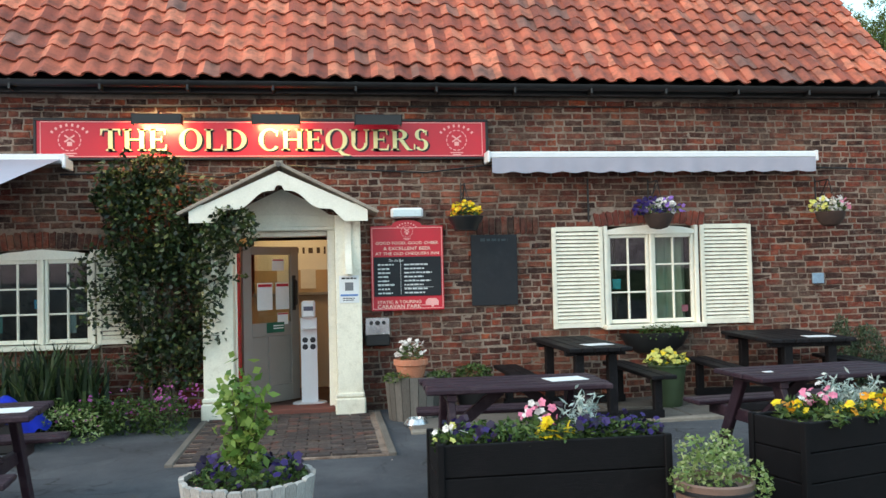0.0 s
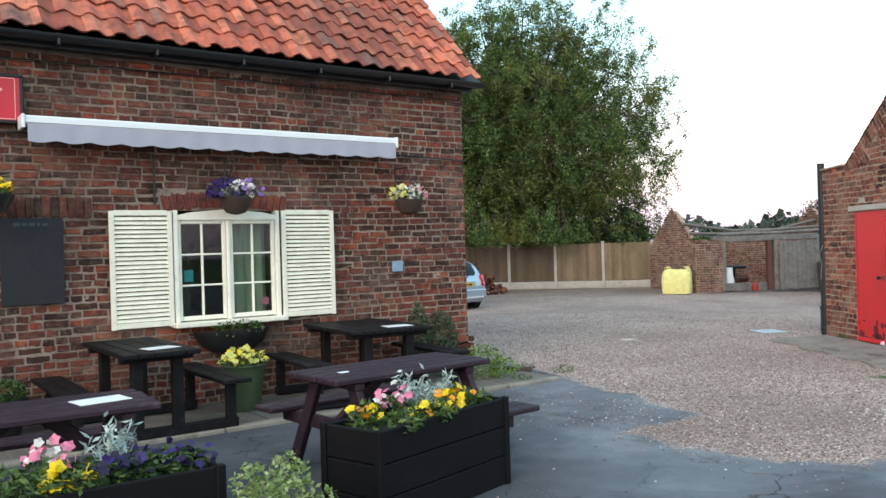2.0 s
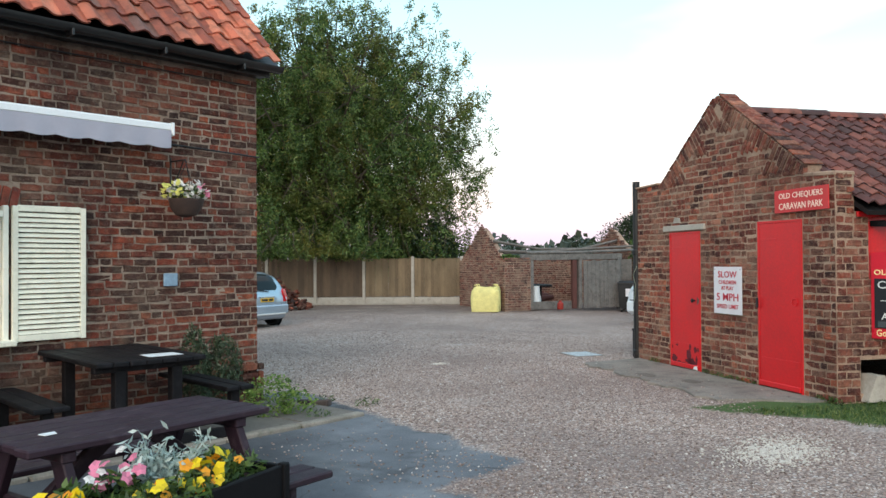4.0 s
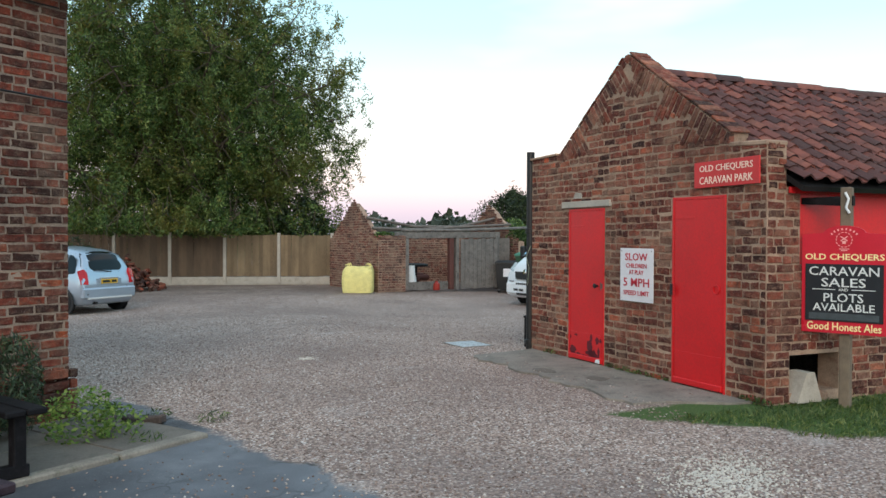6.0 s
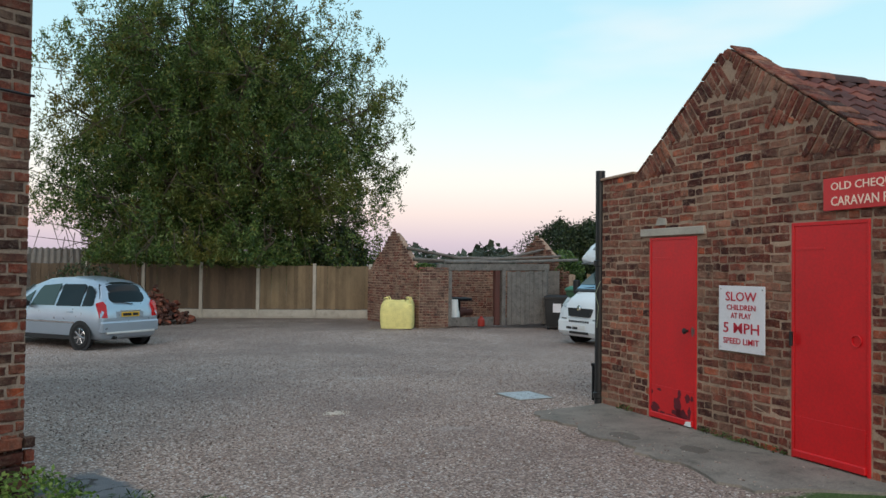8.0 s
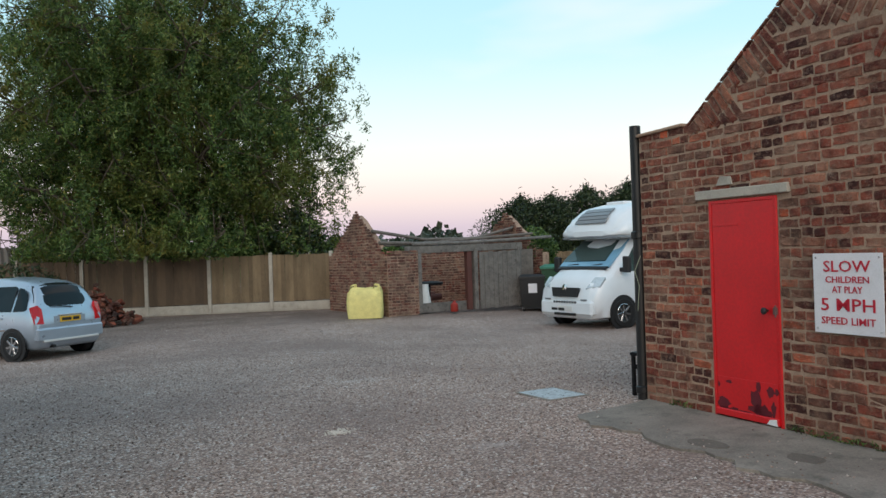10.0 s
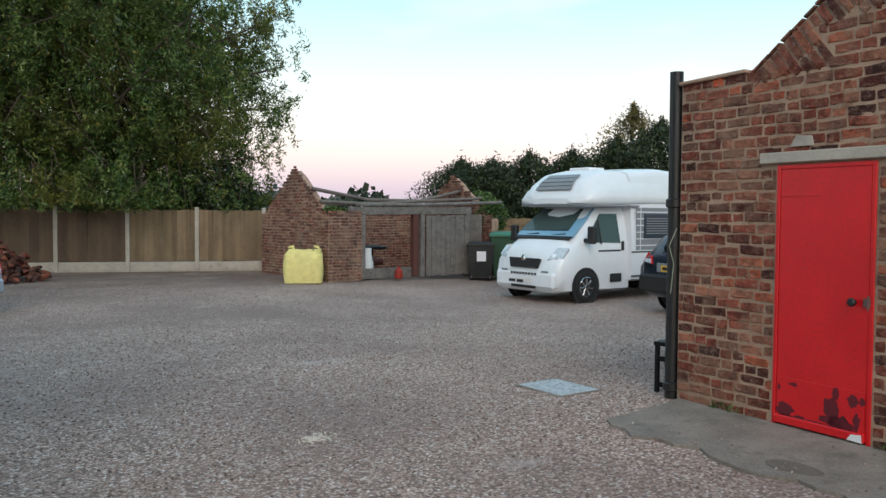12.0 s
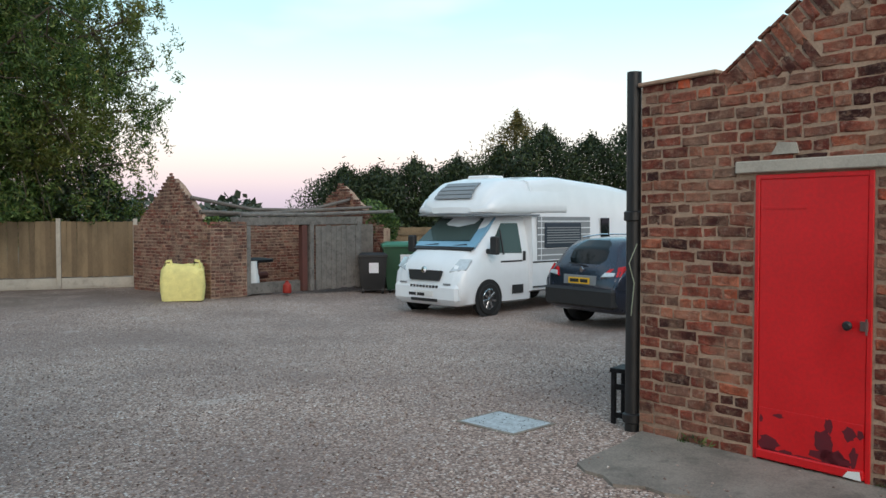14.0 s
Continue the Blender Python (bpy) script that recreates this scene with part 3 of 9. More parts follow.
GROUND = ground_material()
gs = Shape()
xs = [-600, -120, -40, -14] + list(np.arange(-8, 42, 1.0)) + [48, 70, 140, 700]
ys = [-600, -120, -40, -10] + list(np.arange(-6, 40, 1.0)) + [48, 70, 140, 700]
gs.grid([[(x, y, ground_z(x, y)) for x in xs] for y in ys])
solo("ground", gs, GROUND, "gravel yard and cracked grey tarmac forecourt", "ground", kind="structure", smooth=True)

# ---- the pub: walls with their openings ----
WALL_Y = 9.03
PUB_L, PUB_R, PUB_B, EAVE_Z = -8.0, 6.5, 14.4, 3.72
DOOR = (-1.60, -0.49, 0.0, 2.05)
WIN_R = (2.70, 3.88, 0.84, 2.05)
WIN_L = (-4.14, -3.05, 0.82, 1.88)


def wall_with_holes(u0, u1, z0, z1, holes, thick):
    """Boxes round the openings of a wall whose outer face is y = 0."""
    s, cuts = Shape(), sorted({u0, u1, *[h[0] for h in holes], *[h[1] for h in holes]})
    for a, b in zip(cuts, cuts[1:]):
        free = [(z0, z1)]
        for ha, hb, hz, ht in holes:
            if ha < (a + b) / 2 < hb:
                free = [q for x, y in free for q in ((x, min(y, hz)), (max(x, ht), y)) if q[1] - q[0] > 1e-4]
        for x, y in free:
            s.box(((a + b) / 2, thick / 2, (x + y) / 2), (b - a, thick, y - x), b=0.0)
    return s


wall_front = solo("wall_front", wall_with_holes(PUB_L, PUB_R, -0.1, EAVE_Z, [DOOR, WIN_R, WIN_L], 0.34), MORTAR,
                  "old dark red-brown brick front wall of the pub", "wall", pose(0, WALL_Y, 0), kind="structure")
side = Shape()
side.box((0, 0, 1.81), (0.34, PUB_B - WALL_Y - 0.34, 3.82), b=0)
wall_side = solo("wall_side", side, MORTAR, "brick gable end of the pub", "wall", pose(PUB_R - 0.17, (WALL_Y + 0.34 + PUB_B) / 2, 0), kind="structure")
gable = Shape().slab([(WALL_Y - 0.15, EAVE_Z), (PUB_B + 0.15, EAVE_Z), ((WALL_Y + PUB_B) / 2, 6.45)], 0, 0.34)
solo("wall_gable", gable, MORTAR, "brick gable under the pub roof", "wall", pose(PUB_R, 0, 0, 0, 0, 90), kind="structure")
bk = Shape().box((-0.75, PUB_B - 0.17, 1.81), (PUB_R - PUB_L - 0.7, 0.34, 3.82), b=0)
solo("wall_back", bk, MORTAR, "brick back wall of the pub", "wall", kind="structure")
lf = Shape().box((PUB_L + 0.17, (WALL_Y + PUB_B) / 2, 1.81), (0.34, PUB_B - WALL_Y - 0.7, 3.82), b=0)
solo("wall_left", lf, MORTAR, "brick end wall of the pub", "wall", kind="structure")
INNER = plain("inner_plaster", srgb(196, 176, 140), 0.9, var=0.08, scale=2)
cl = Shape().box((-0.75, 11.7, 2.55), (13.6, 4.7, 0.1), b=0)
solo("ceiling", cl, INNER, "plain plaster ceiling", "ceiling", kind="structure")
fl = Shape().box((-0.75, 11.7, 0.03), (13.6, 4.7, 0.04), b=0)
solo("floor", fl, plain("pub_floor", srgb(70, 44, 34), 0.6, var=0.2), "dark carpeted pub floor", "floor", kind="structure")
ROOF_PITCH = 47.0
SLOPE = pose(PUB_L, 8.72, 3.70, ROOF_PITCH, 0, 0)
rf = Shape()
rf.box((7.35, 2.08, -0.09), (14.6, 4.16, 0.06), b=0)
roof = solo("roof", rf, BLACK, "steep red clay pantile roof with lichen", "roof", SLOPE, kind="structure")
rb = Shape().box((7.35, 2.08, -0.05), (14.6, 4.16, 0.06), b=0)
solo("roof_back", rb, BARN_TILE, "back slope of the pantile roof", "roof", Matrix.Translation((0, 2 * (8.72 + 4.16 * math.cos(radians(ROOF_PITCH))), 0)) @ Matrix.Diagonal((1, -1, 1, 1)) @ SLOPE, kind="structure")
gut = Shape()
prof = [(0.055 * math.cos(a), 0.055 * math.sin(a)) for a in np.linspace(math.pi, 2 * math.pi, 9)]
gut.grid([[(x, 8.71 + py, 3.665 + pz) for py, pz in prof] for x in np.linspace(PUB_L, PUB_R + 0.1, 15)])
gut.grid([[(x, 8.71 + py * 1.08, 3.663 + pz * 1.08) for py, pz in prof] for x in np.linspace(PUB_L, PUB_R + 0.1, 15)])
gutter = thing("gutter", "black half-round gutter along the pub eaves", "gutter")
part("channel", gut, BLACK, gutter, smooth=True)
part("fascia", Shape().box((-0.7, 8.86, 3.64), (14.5, 0.03, 0.14), b=0.003), BLACK, gutter)
part("soffit", Shape().box((-0.7, 8.945, 3.60), (14.5, 0.16, 0.03), b=0.003), BLACK, gutter)
for gx in np.arange(-7.4, 6.6, 0.9):
    part("gutter_bracket", Shape().box((gx, 8.73, 3.62), (0.025, 0.13, 0.11), b=0.003), BLACK, gutter)

# ---- the brick outbuilding ----
BARN = pose(12.642, 7.66, 0, 0, 0, -122.9)
BW, BD = 4.24, 9.0
D1 = (0.94, 1.705, 0.02, 1.93)
D2 = (2.94, 3.725, 0.02, 1.995)


def barn_top(u):
    if u < 0.70:
        return 2.63
    if u < 2.13:
        return 2.63 + (u - 0.70) / 1.43 * 1.06
    if u < 3.76:
        return 3.69 - (u - 2.13) / 1.63 * 1.09
    return 2.46


bs = Shape()
cuts = [0, 0.70, D1[0], D1[1], 2.13, D2[0], D2[1], 3.76, BW]
for a, b in zip(cuts, cuts[1:]):
    z0 = D1[3] if a == D1[0] else D2[3] if a == D2[0] else -0.1
    ta, tb = barn_top(a + 1e-4), barn_top(b - 1e-4)
    bs.slab([(a, z0), (b, z0), (b, tb), (a, ta)], 0, 0.24)
barn_gable = solo("wall_gable_outbuilding", bs, BARN_MORTAR, "weathered red brick gable with tumbled-in brick coping", "wall", BARN, kind="structure")
BARN_SIDE = BARN @ pose(BW, 0, 0, 0, 0, 90)
# the part of the long wall next to the corner reaches past the gable's end
sdo = solo("wall_side_outbuilding", wall_with_holes(0.24, BD, -0.1, 2.05, [(0.42, 3.2, 1.3, 2.05), (0.30, 0.95, 0.10, 0.46)], 0.24), BARN_MORTAR, "old red brick side wall of the outbuilding", "wall", BARN_SIDE, kind="structure")
lw = Shape().box((0.12, BD / 2 + 0.12, 1.25), (0.24, BD - 0.24, 2.7), b=0)
solo("wall_far_side_outbuilding", lw, BARN_MORTAR, "brick far side wall of the outbuilding", "wall", BARN, kind="structure")
ew = Shape().box((BW / 2, BD - 0.12, 1.2), (BW - 0.5, 0.24, 2.6), b=0)
solo("wall_end_outbuilding", ew, BARN_MORTAR, "brick end wall of the outbuilding", "wall", BARN, kind="structure")
B_PITCH = 31.2
RIGHT_SLOPE = BARN @ pose(4.46, 0.22, 2.08, 0, 0, 90) @ pose(0, 0, 0, B_PITCH, 0, 0)
LEFT_SLOPE = BARN @ pose(-0.1, BD + 0.1, 2.08, 0, 0, -90) @ pose(0, 0, 0, B_PITCH, 0, 0)
br = Shape().box((BD / 2 - 0.1, 1.33, -0.06), (BD - 0.24, 2.68, 0.05), b=0)
barn_roof = solo("roof_outbuilding", br, BLACK, "dark weathered pantile roof of the outbuilding", "roof", RIGHT_SLOPE, kind="structure")
barn_roof2 = solo("roof_outbuilding_far", Shape().box((BD / 2 - 0.1, 1.36, -0.03), (BD - 0.4, 2.72, 0.08), b=0), BARN_TILE, "far slope of the outbuilding roof", "roof", LEFT_SLOPE, kind="structure")

# ---- the roofless shed ----
RA = math.degrees(math.atan2(15.3 - 17.7, 27.4 - 22.4))
RUIN = pose(22.4, 17.7, -0.1, 0, 0, RA)  # x along the front, y into it
RUIN_W = 5.55
RG = RUIN @ pose(0, 3.6, 0, 0, 0, -90)   # the gable towards the yard: x from back to front


def ruin_top(u):
    if u < 0.2:
        return 1.65
    if u < 1.85:
        return 1.65 + (u - 0.2) / 1.65 * 1.2
    if u < 3.3:
        return 2.85 - (u - 1.85) / 1.45 * 1.15
    return 1.66


rs = Shape()
for a in np.arange(0, 3.6, 0.3):
    b = min(a + 0.3, 3.6)
    rs.slab([(a, -0.1), (b, -0.1), (b, ruin_top(b) - 0.06), (a, ruin_top(a) - 0.06)], 0, 0.24)
ruin_gable = solo("wall_gable_ruin", rs, RUIN_MORTAR, "crumbling brick gable of a roofless shed", "wall", RG, kind="structure")
rp = Shape().box((0.60, 0.12, 0.84), (0.70, 0.24, 1.72), b=0)
ruin_front = solo("wall_front_ruin", rp, RUIN_MORTAR, "short brick front wall of the roofless shed", "wall", RUIN, kind="structure")
rbk = Shape().box((RUIN_W / 2, 3.48, 0.75), (RUIN_W, 0.24, 1.7), b=0)
ruin_back = solo("wall_back_ruin", rbk, RUIN_MORTAR, "brick back wall of the roofless shed", "wall", RUIN, kind="structure")
rs2 = Shape()
for a in np.arange(0, 3.6, 0.3):
    b = min(a + 0.3, 3.6)
    rs2.slab([(a, -0.1), (b, -0.1), (b, ruin_top(b) - 0.10 - 0.05 * math.sin(b * 9)), (a, ruin_top(a) - 0.10 - 0.05 * math.sin(a * 9))], 0, 0.24)
ruin_far = solo("wall_far_gable_ruin", rs2, RUIN_MORTAR, "broken far brick gable of the roofless shed", "wall", RG @ pose(0, RUIN_W - 0.24, 0), kind="structure")


# ---- trees and hedges ----
WILLOW = leaf_mat("willow_leaf", [(0.0, srgb(34, 51, 21)), (0.4, srgb(67, 96, 39)), (0.75, srgb(105, 129, 60)), (0.94, srgb(138, 155, 88)), (1.0, srgb(150, 132, 58))], 0.38, autumn=srgb(124, 112, 42))
CONIFER = leaf_mat("conifer_leaf", [(0.0, srgb(26, 38, 22)), (0.6, srgb(48, 66, 36)), (1.0, srgb(84, 96, 54))], 0.2)
CONIFER_WARM = leaf_mat("warm_conifer_leaf", [(0.0, srgb(58, 58, 28)), (0.6, srgb(104, 96, 48)), (1.0, srgb(150, 128, 70))], 0.25)


def willow(at, height, radius, seed):
    r = np.random.default_rng(seed)
    tree = thing("willow_tree", "large spreading willow in full grey-green leaf behind the fence", "tree", pose(*at))
    part("trunk", Shape().tube([(0, 0, -0.2), (0.1, 0, 1.2), (0.0, 0.1, 2.6), (0.2, 0, 4.2)], [0.55, 0.42, 0.36, 0.26], 10), BARK, tree, smooth=True)
    tips, twig = [], Shape()

    def edge(z):
        """How far the crown reaches at a height: widest low down, rounded at the top."""
        f = (z - 1.2) / (height - 1.2)
        return radius * max(0.0, min(1.0, 0.80 + 0.9 * f - 0.55 * f * f) if f < 0.45 else math.sqrt(max(0.0, 1 - ((f - 0.40) / 0.60) ** 2)) * 1.05)

    for k in range(84):
        a = 2 * math.pi * ((k * 0.618) % 1)
        z = 1.6 + (height - 2.0) * ((k + 0.5) / 84) ** 0.9
        reach = edge(z) * r.uniform(0.62, 1.02)
        end = np.array([math.cos(a) * reach, math.sin(a) * reach, z])
        z0 = min(r.uniform(1.2, 4.0), z * 0.8)
        mid = np.array([math.cos(a) * reach * 0.5, math.sin(a) * reach * 0.5, z0 + (z - z0) * 0.68])
        limb = Shape().tube([(0, 0, z0), tuple(mid), tuple(end)], [0.10, 0.06, 0.02], 5)
        part("limb", limb, BARK, tree, smooth=True)
        for q in range(11):
            f = r.uniform(0.15, 1.05)
            base = mid + (end - mid) * f
            tip = base + r.normal(size=3) * np.array([0.9, 0.9, 0.8])
            twig.tube([tuple(base), tuple((base + tip) / 2 + r.normal(size=3) * 0.1), tuple(tip)], [0.022, 0.014, 0.006], 4)
            tips.append(tip)
    for k in range(110):
        a, d = math.radians(240 + r.uniform(-75, 70)), r.uniform(3.4, 6.3)
        base = np.array([math.cos(a) * d, math.sin(a) * d, r.uniform(2.2, 3.4)])
        tip = base + np.array([r.normal() * 0.3, r.normal() * 0.3, -r.uniform(0.5, 1.3)])
        twig.tube([tuple(base), tuple((base + tip) / 2 + r.normal(size=3) * 0.08), tuple(tip)], [0.016, 0.010, 0.005], 4)
        tips.append(tip)
    part("twig", twig, BARK, tree, kind="stuff")
    pts = []
    for tip in tips:
        out = math.hypot(tip[0], tip[1]) / max(0.5, edge(tip[2]))
        for q in range(8 if out < 0.78 else 5):
            o = tip + r.normal(size=3) * np.array([0.42, 0.42, 0.36])
            d = np.array([r.normal() * 0.3, r.normal() * 0.3, -r.uniform(0.1, 1.0)])
            cnt = int(r.uniform(36, 72))
            pts.append(o + np.outer(r.uniform(0, 1, cnt), d) + r.normal(size=(cnt, 3)) * 0.09)
    pts = np.concatenate(pts)
    pts = pts[(pts[:, 2] > np.where(pts[:, 0] * -0.6 + pts[:, 1] * -0.8 > 1.5, 1.75 + 0.12 * np.sin(pts[:, 0] * 3.1), 1.0)) & ~((pts[:, 0] * -0.866 + pts[:, 1] * 0.5 > 4.7) & (pts[:, 2] < 3.0))]
    part("crown", quads_mesh("crown", leaf_quads(pts, 0.155, 0.044, 0.35, seed=seed), WILLOW), WILLOW, tree, "narrow grey-green leaves in hanging sprays")
    return tree


willow((24.0, 28.4, -0.1), 12.3, 6.25, 5)


# ---- lettering fitted to a width and a cap height ----
def text_fit(name, words, width, height, mat, parent, centre, m=None, bold=0.0, depth=0.0015, label=""):
    """Writing on a board that is read from -y; centre: (x, y, z) of its middle."""
    cu = bpy.data.curves.new(name, "FONT")
    cu.body, cu.size, cu.extrude, cu.offset, cu.resolution_u = words, 1.0, 0.02, bold, 2
    tmp = new(name, cu)
    bpy.context.view_layer.update()
    me = bpy.data.meshes.new_from_object(tmp.evaluated_get(bpy.context.evaluated_depsgraph_get()))
    bpy.data.objects.remove(tmp)
    co = np.array([v.co for v in me.vertices])
    lo, hi = co.min(0), co.max(0)
    k = np.array([width, height, depth * 2]) / np.maximum(hi - lo, 1e-6)
    co = (co - (lo + hi) / 2) * k
    co = np.stack([co[:, 0], -co[:, 2], co[:, 1]], 1) + np.array(centre)
    me.vertices.foreach_set("co", co.astype(np.float32).reshape(-1))
    me.update()
    me.materials.clear()
    me.materials.append(mat)
    ob = new(name, me)
    ob.parent = parent
    return tagged(ob, label)


def bars(name, rows, mat, parent, y, r, label=""):
    """Writing too small to read: rows of short bars. rows: (x0, x1, z, height)."""
    s = Shape()
    for x0, x1, z, h in rows:
        x = x0
        while x < x1 - 0.004:
            w = min(r.uniform(0.02, 0.06), x1 - x)
            s.box((x + w / 2, y, z + r.uniform(-0.0015, 0.0015)), (w, 0.002, h * r.uniform(0.7, 1)), b=0)
            x += w + h * 0.5
    return part(name, s, mat, parent, label, kind="stuff")


def emblem(parent, c, rad, mat, y):
    """A plain round device: a broken ring with a crossed shape in it, and an arc of bars over it."""
    s = Shape()
    for k in range(14):
        a = 2 * math.pi * k / 14
        s.box((c[0] + rad * math.cos(a), y, c[1] + rad * math.sin(a)), (rad * 0.30, 0.002, rad * 0.09), ry=90 - math.degrees(a), b=0)
    for k in (35, -35):
        s.box((c[0], y, c[1] + rad * 0.15), (rad * 1.1, 0.002, rad * 0.14), ry=k, b=0)
    s.box((c[0], y, c[1] - rad * 0.35), (rad * 0.45, 0.002, rad * 0.4), b=0)
    for k in range(8):
        a = math.radians(145 - k * 110 / 7)
        s.box((c[0] + rad * 1.6 * math.cos(a) * 1.2, y, c[1] + rad * 1.55 * math.sin(a) - 0.1 * rad), (rad * 0.2, 0.002, rad * 0.26), ry=90 - math.degrees(a), b=0)
    s.box((c[0], y, c[1] - rad * 1.25), (rad * 1.3, 0.002, rad * 0.1), b=0)
    s.box((c[0], y, c[1] - rad * 1.45), (rad * 0.8, 0.002, rad * 0.1), b=0)
    part("device", s, mat, parent, "pale round printed device")


R = random.Random(11)
# ---- the long name board ----
board = thing("name_board", "long red painted pub name board with cream letters", "sign", pose(0, 8.965, 0))
part("panel", Shape().box((-1.165, 0.02, 3.082), (4.94, 0.035, 0.41), b=0.004), SIGN_RED, board)
frame_s = Shape()
for z in (2.865, 3.298):
    frame_s.box((-1.165, 0.015, z), (4.99, 0.055, 0.03), b=0.006)
for x in (-3.645, 1.315):
    frame_s.box((x, 0.015, 3.082), (0.03, 0.055, 0.40), b=0.006)
part("frame", frame_s, BLACK, board, "dark timber edging")
ln = Shape()
for z in (2.893, 3.272):
    ln.box((-1.165, 0.0, z), (4.85, 0.003, 0.007), b=0)
for x in (-3.59, 1.26):
    ln.box((x, 0.0, 3.082), (0.007, 0.003, 0.373), b=0)
part("border_line", ln, PINK_INK, board, "thin pale border line")


def serif_letter(ch):
    """One roman capital of height 1 with serifs, drawn as flat strokes; gives its shape and width."""
    g, t, th = Shape(), 0.19, 0.075
    y0, y1 = -0.5, 0.5

    def poly(*p):
        g.slab(list(p), y0, y1)

    def stem(x, z0=0.0, z1=1.0, w=t, foot=True, head=True):
        poly((x, z0), (x + w, z0), (x + w, z1), (x, z1))
        if foot:
            poly((x - 0.09, z0), (x + w + 0.09, z0), (x + w + 0.09, z0 + 0.04), (x + w, z0 + 0.09), (x, z0 + 0.09), (x - 0.09, z0 + 0.04))
        if head:
            poly((x - 0.09, z1 - 0.04), (x, z1 - 0.09), (x + w, z1 - 0.09), (x + w + 0.09, z1 - 0.04), (x + w + 0.09, z1), (x - 0.09, z1))

    def arc(cx, cz, rx, rz, a0, a1, w0, w1, n=18):
        """A stroke round an ellipse whose weight goes with how upright it runs."""
        p = [math.radians(a0 + (a1 - a0) * k / n) for k in range(n + 1)]
        wt = [w0 + (w1 - w0) * abs(math.cos(q)) ** 1.3 for q in p]
        for (q, u), (r_, v) in zip(zip(p, wt), zip(p[1:], wt[1:])):
            poly((cx + rx * math.cos(q), cz + rz * math.sin(q)), (cx + rx * math.cos(r_), cz + rz * math.sin(r_)),
                 (cx + (rx - v) * math.cos(r_), cz + (rz - v * 0.55) * math.sin(r_)), (cx + (rx - u) * math.cos(q), cz + (rz - u * 0.55) * math.sin(q)))

    if ch == "T":
        stem(0.33, 0, 1, head=False)
        poly((0.0, 1 - th), (0.85, 1 - th), (0.85, 1), (0.0, 1))
        poly((0.0, 0.70), (0.05, 0.70), (0.10, 1 - th), (0.0, 1 - th))
        poly((0.85, 0.70), (0.80, 0.70), (0.75, 1 - th), (0.85, 1 - th))
        return g, 0.85
    if ch == "H":
        stem(0.09)
        stem(0.72)
        poly((0.28, 0.47), (0.72, 0.47), (0.72, 0.47 + th), (0.28, 0.47 + th))
        return g, 1.0
    if ch in "EL":
        stem(0.09)
        poly((0.28, 0), (0.78, 0), (0.78, th), (0.28, th))
        poly((0.70, th), (0.78, th), (0.80, 0.28), (0.76, 0.28))
        if ch == "E":
            poly((0.28, 1 - th), (0.74, 1 - th), (0.74, 1), (0.28, 1))
            poly((0.66, 1 - th), (0.74, 1 - th), (0.74, 0.74), (0.70, 0.74))
            poly((0.28, 0.48), (0.58, 0.48), (0.58, 0.48 + th), (0.28, 0.48 + th))
            poly((0.55, 0.38), (0.59, 0.38), (0.59, 0.65), (0.55, 0.65))
        return g, 0.80
    if ch in "OQ":
        arc(0.5, 0.5, 0.5, 0.52, 0, 360, 0.10, 0.21, 36)
        if ch == "Q":
            poly((0.46, 0.06), (0.62, 0.10), (0.86, -0.14), (1.14, -0.22), (1.10, -0.27), (0.74, -0.24))
        return g, 1.0
    if ch == "D":
        stem(0.09)
        arc(0.36, 0.5, 0.60, 0.50, -90, 90, 0.12, 0.21)
        poly((0.28, 0), (0.38, 0), (0.38, th), (0.28, th))
        poly((0.28, 1 - th), (0.38, 1 - th), (0.38, 1), (0.28, 1))
        return g, 0.96
    if ch == "C":
        arc(0.5, 0.5, 0.5, 0.52, 48, 318, 0.10, 0.21, 28)
        poly((0.80, 0.66), (0.85, 0.66), (0.88, 0.98), (0.82, 0.88), (0.78, 0.84))
        return g, 0.92
    if ch == "U":
        stem(0.09, 0.34, 1, foot=False)
        stem(0.74, 0.34, 1, w=0.09, foot=False)
        arc(0.46, 0.36, 0.37, 0.38, 180, 360, 0.14, 0.15)
        return g, 0.92
    if ch == "R":
        stem(0.09)
        arc(0.36, 0.745, 0.40, 0.255, -90, 90, 0.11, 0.20)
        poly((0.28, 1 - th), (0.38, 1 - th), (0.38, 1), (0.28, 1))
        poly((0.28, 0.49), (0.38, 0.49), (0.38, 0.49 + th), (0.28, 0.49 + th))
        poly((0.38, 0.49), (0.58, 0.51), (0.88, 0.06), (1.0, 0.05), (1.0, 0.0), (0.74, 0.0))
        return g, 0.98
    arc(0.34, 0.745, 0.29, 0.275, 30, 270, 0.11, 0.18, 18)
    arc(0.36, 0.265, 0.31, 0.285, -150, 90, 0.11, 0.19, 18)
    poly((0.54, 0.72), (0.60, 0.72), (0.61, 0.99), (0.56, 0.92))
    poly((0.05, 0.30), (0.0, 0.30), (0.0, 0.0), (0.06, 0.08))
    return g, 0.68


def serif_words(words, x0, x1, z0, height, parent, y, mat, name, dx=0.0, dz=0.0, depth=0.004):
    """Roman capitals fitted between x0 and x1, one mesh a letter; read from -y."""
    made = [(serif_letter(c) if c != " " else (None, 0.34)) for c in words]
    total = sum(w for _, w in made) + 0.10 * (len(made) - 1)
    k, x = (x1 - x0) / total, x0
    for g, w in made:
        if g:
            s_ = Shape().add(g.v, g.f, Matrix.Translation((x + dx, y, z0 + dz)) @ Matrix.Diagonal((k, depth, height, 1)))
            part(name, s_, mat, parent)
        x += (w + 0.10) * k


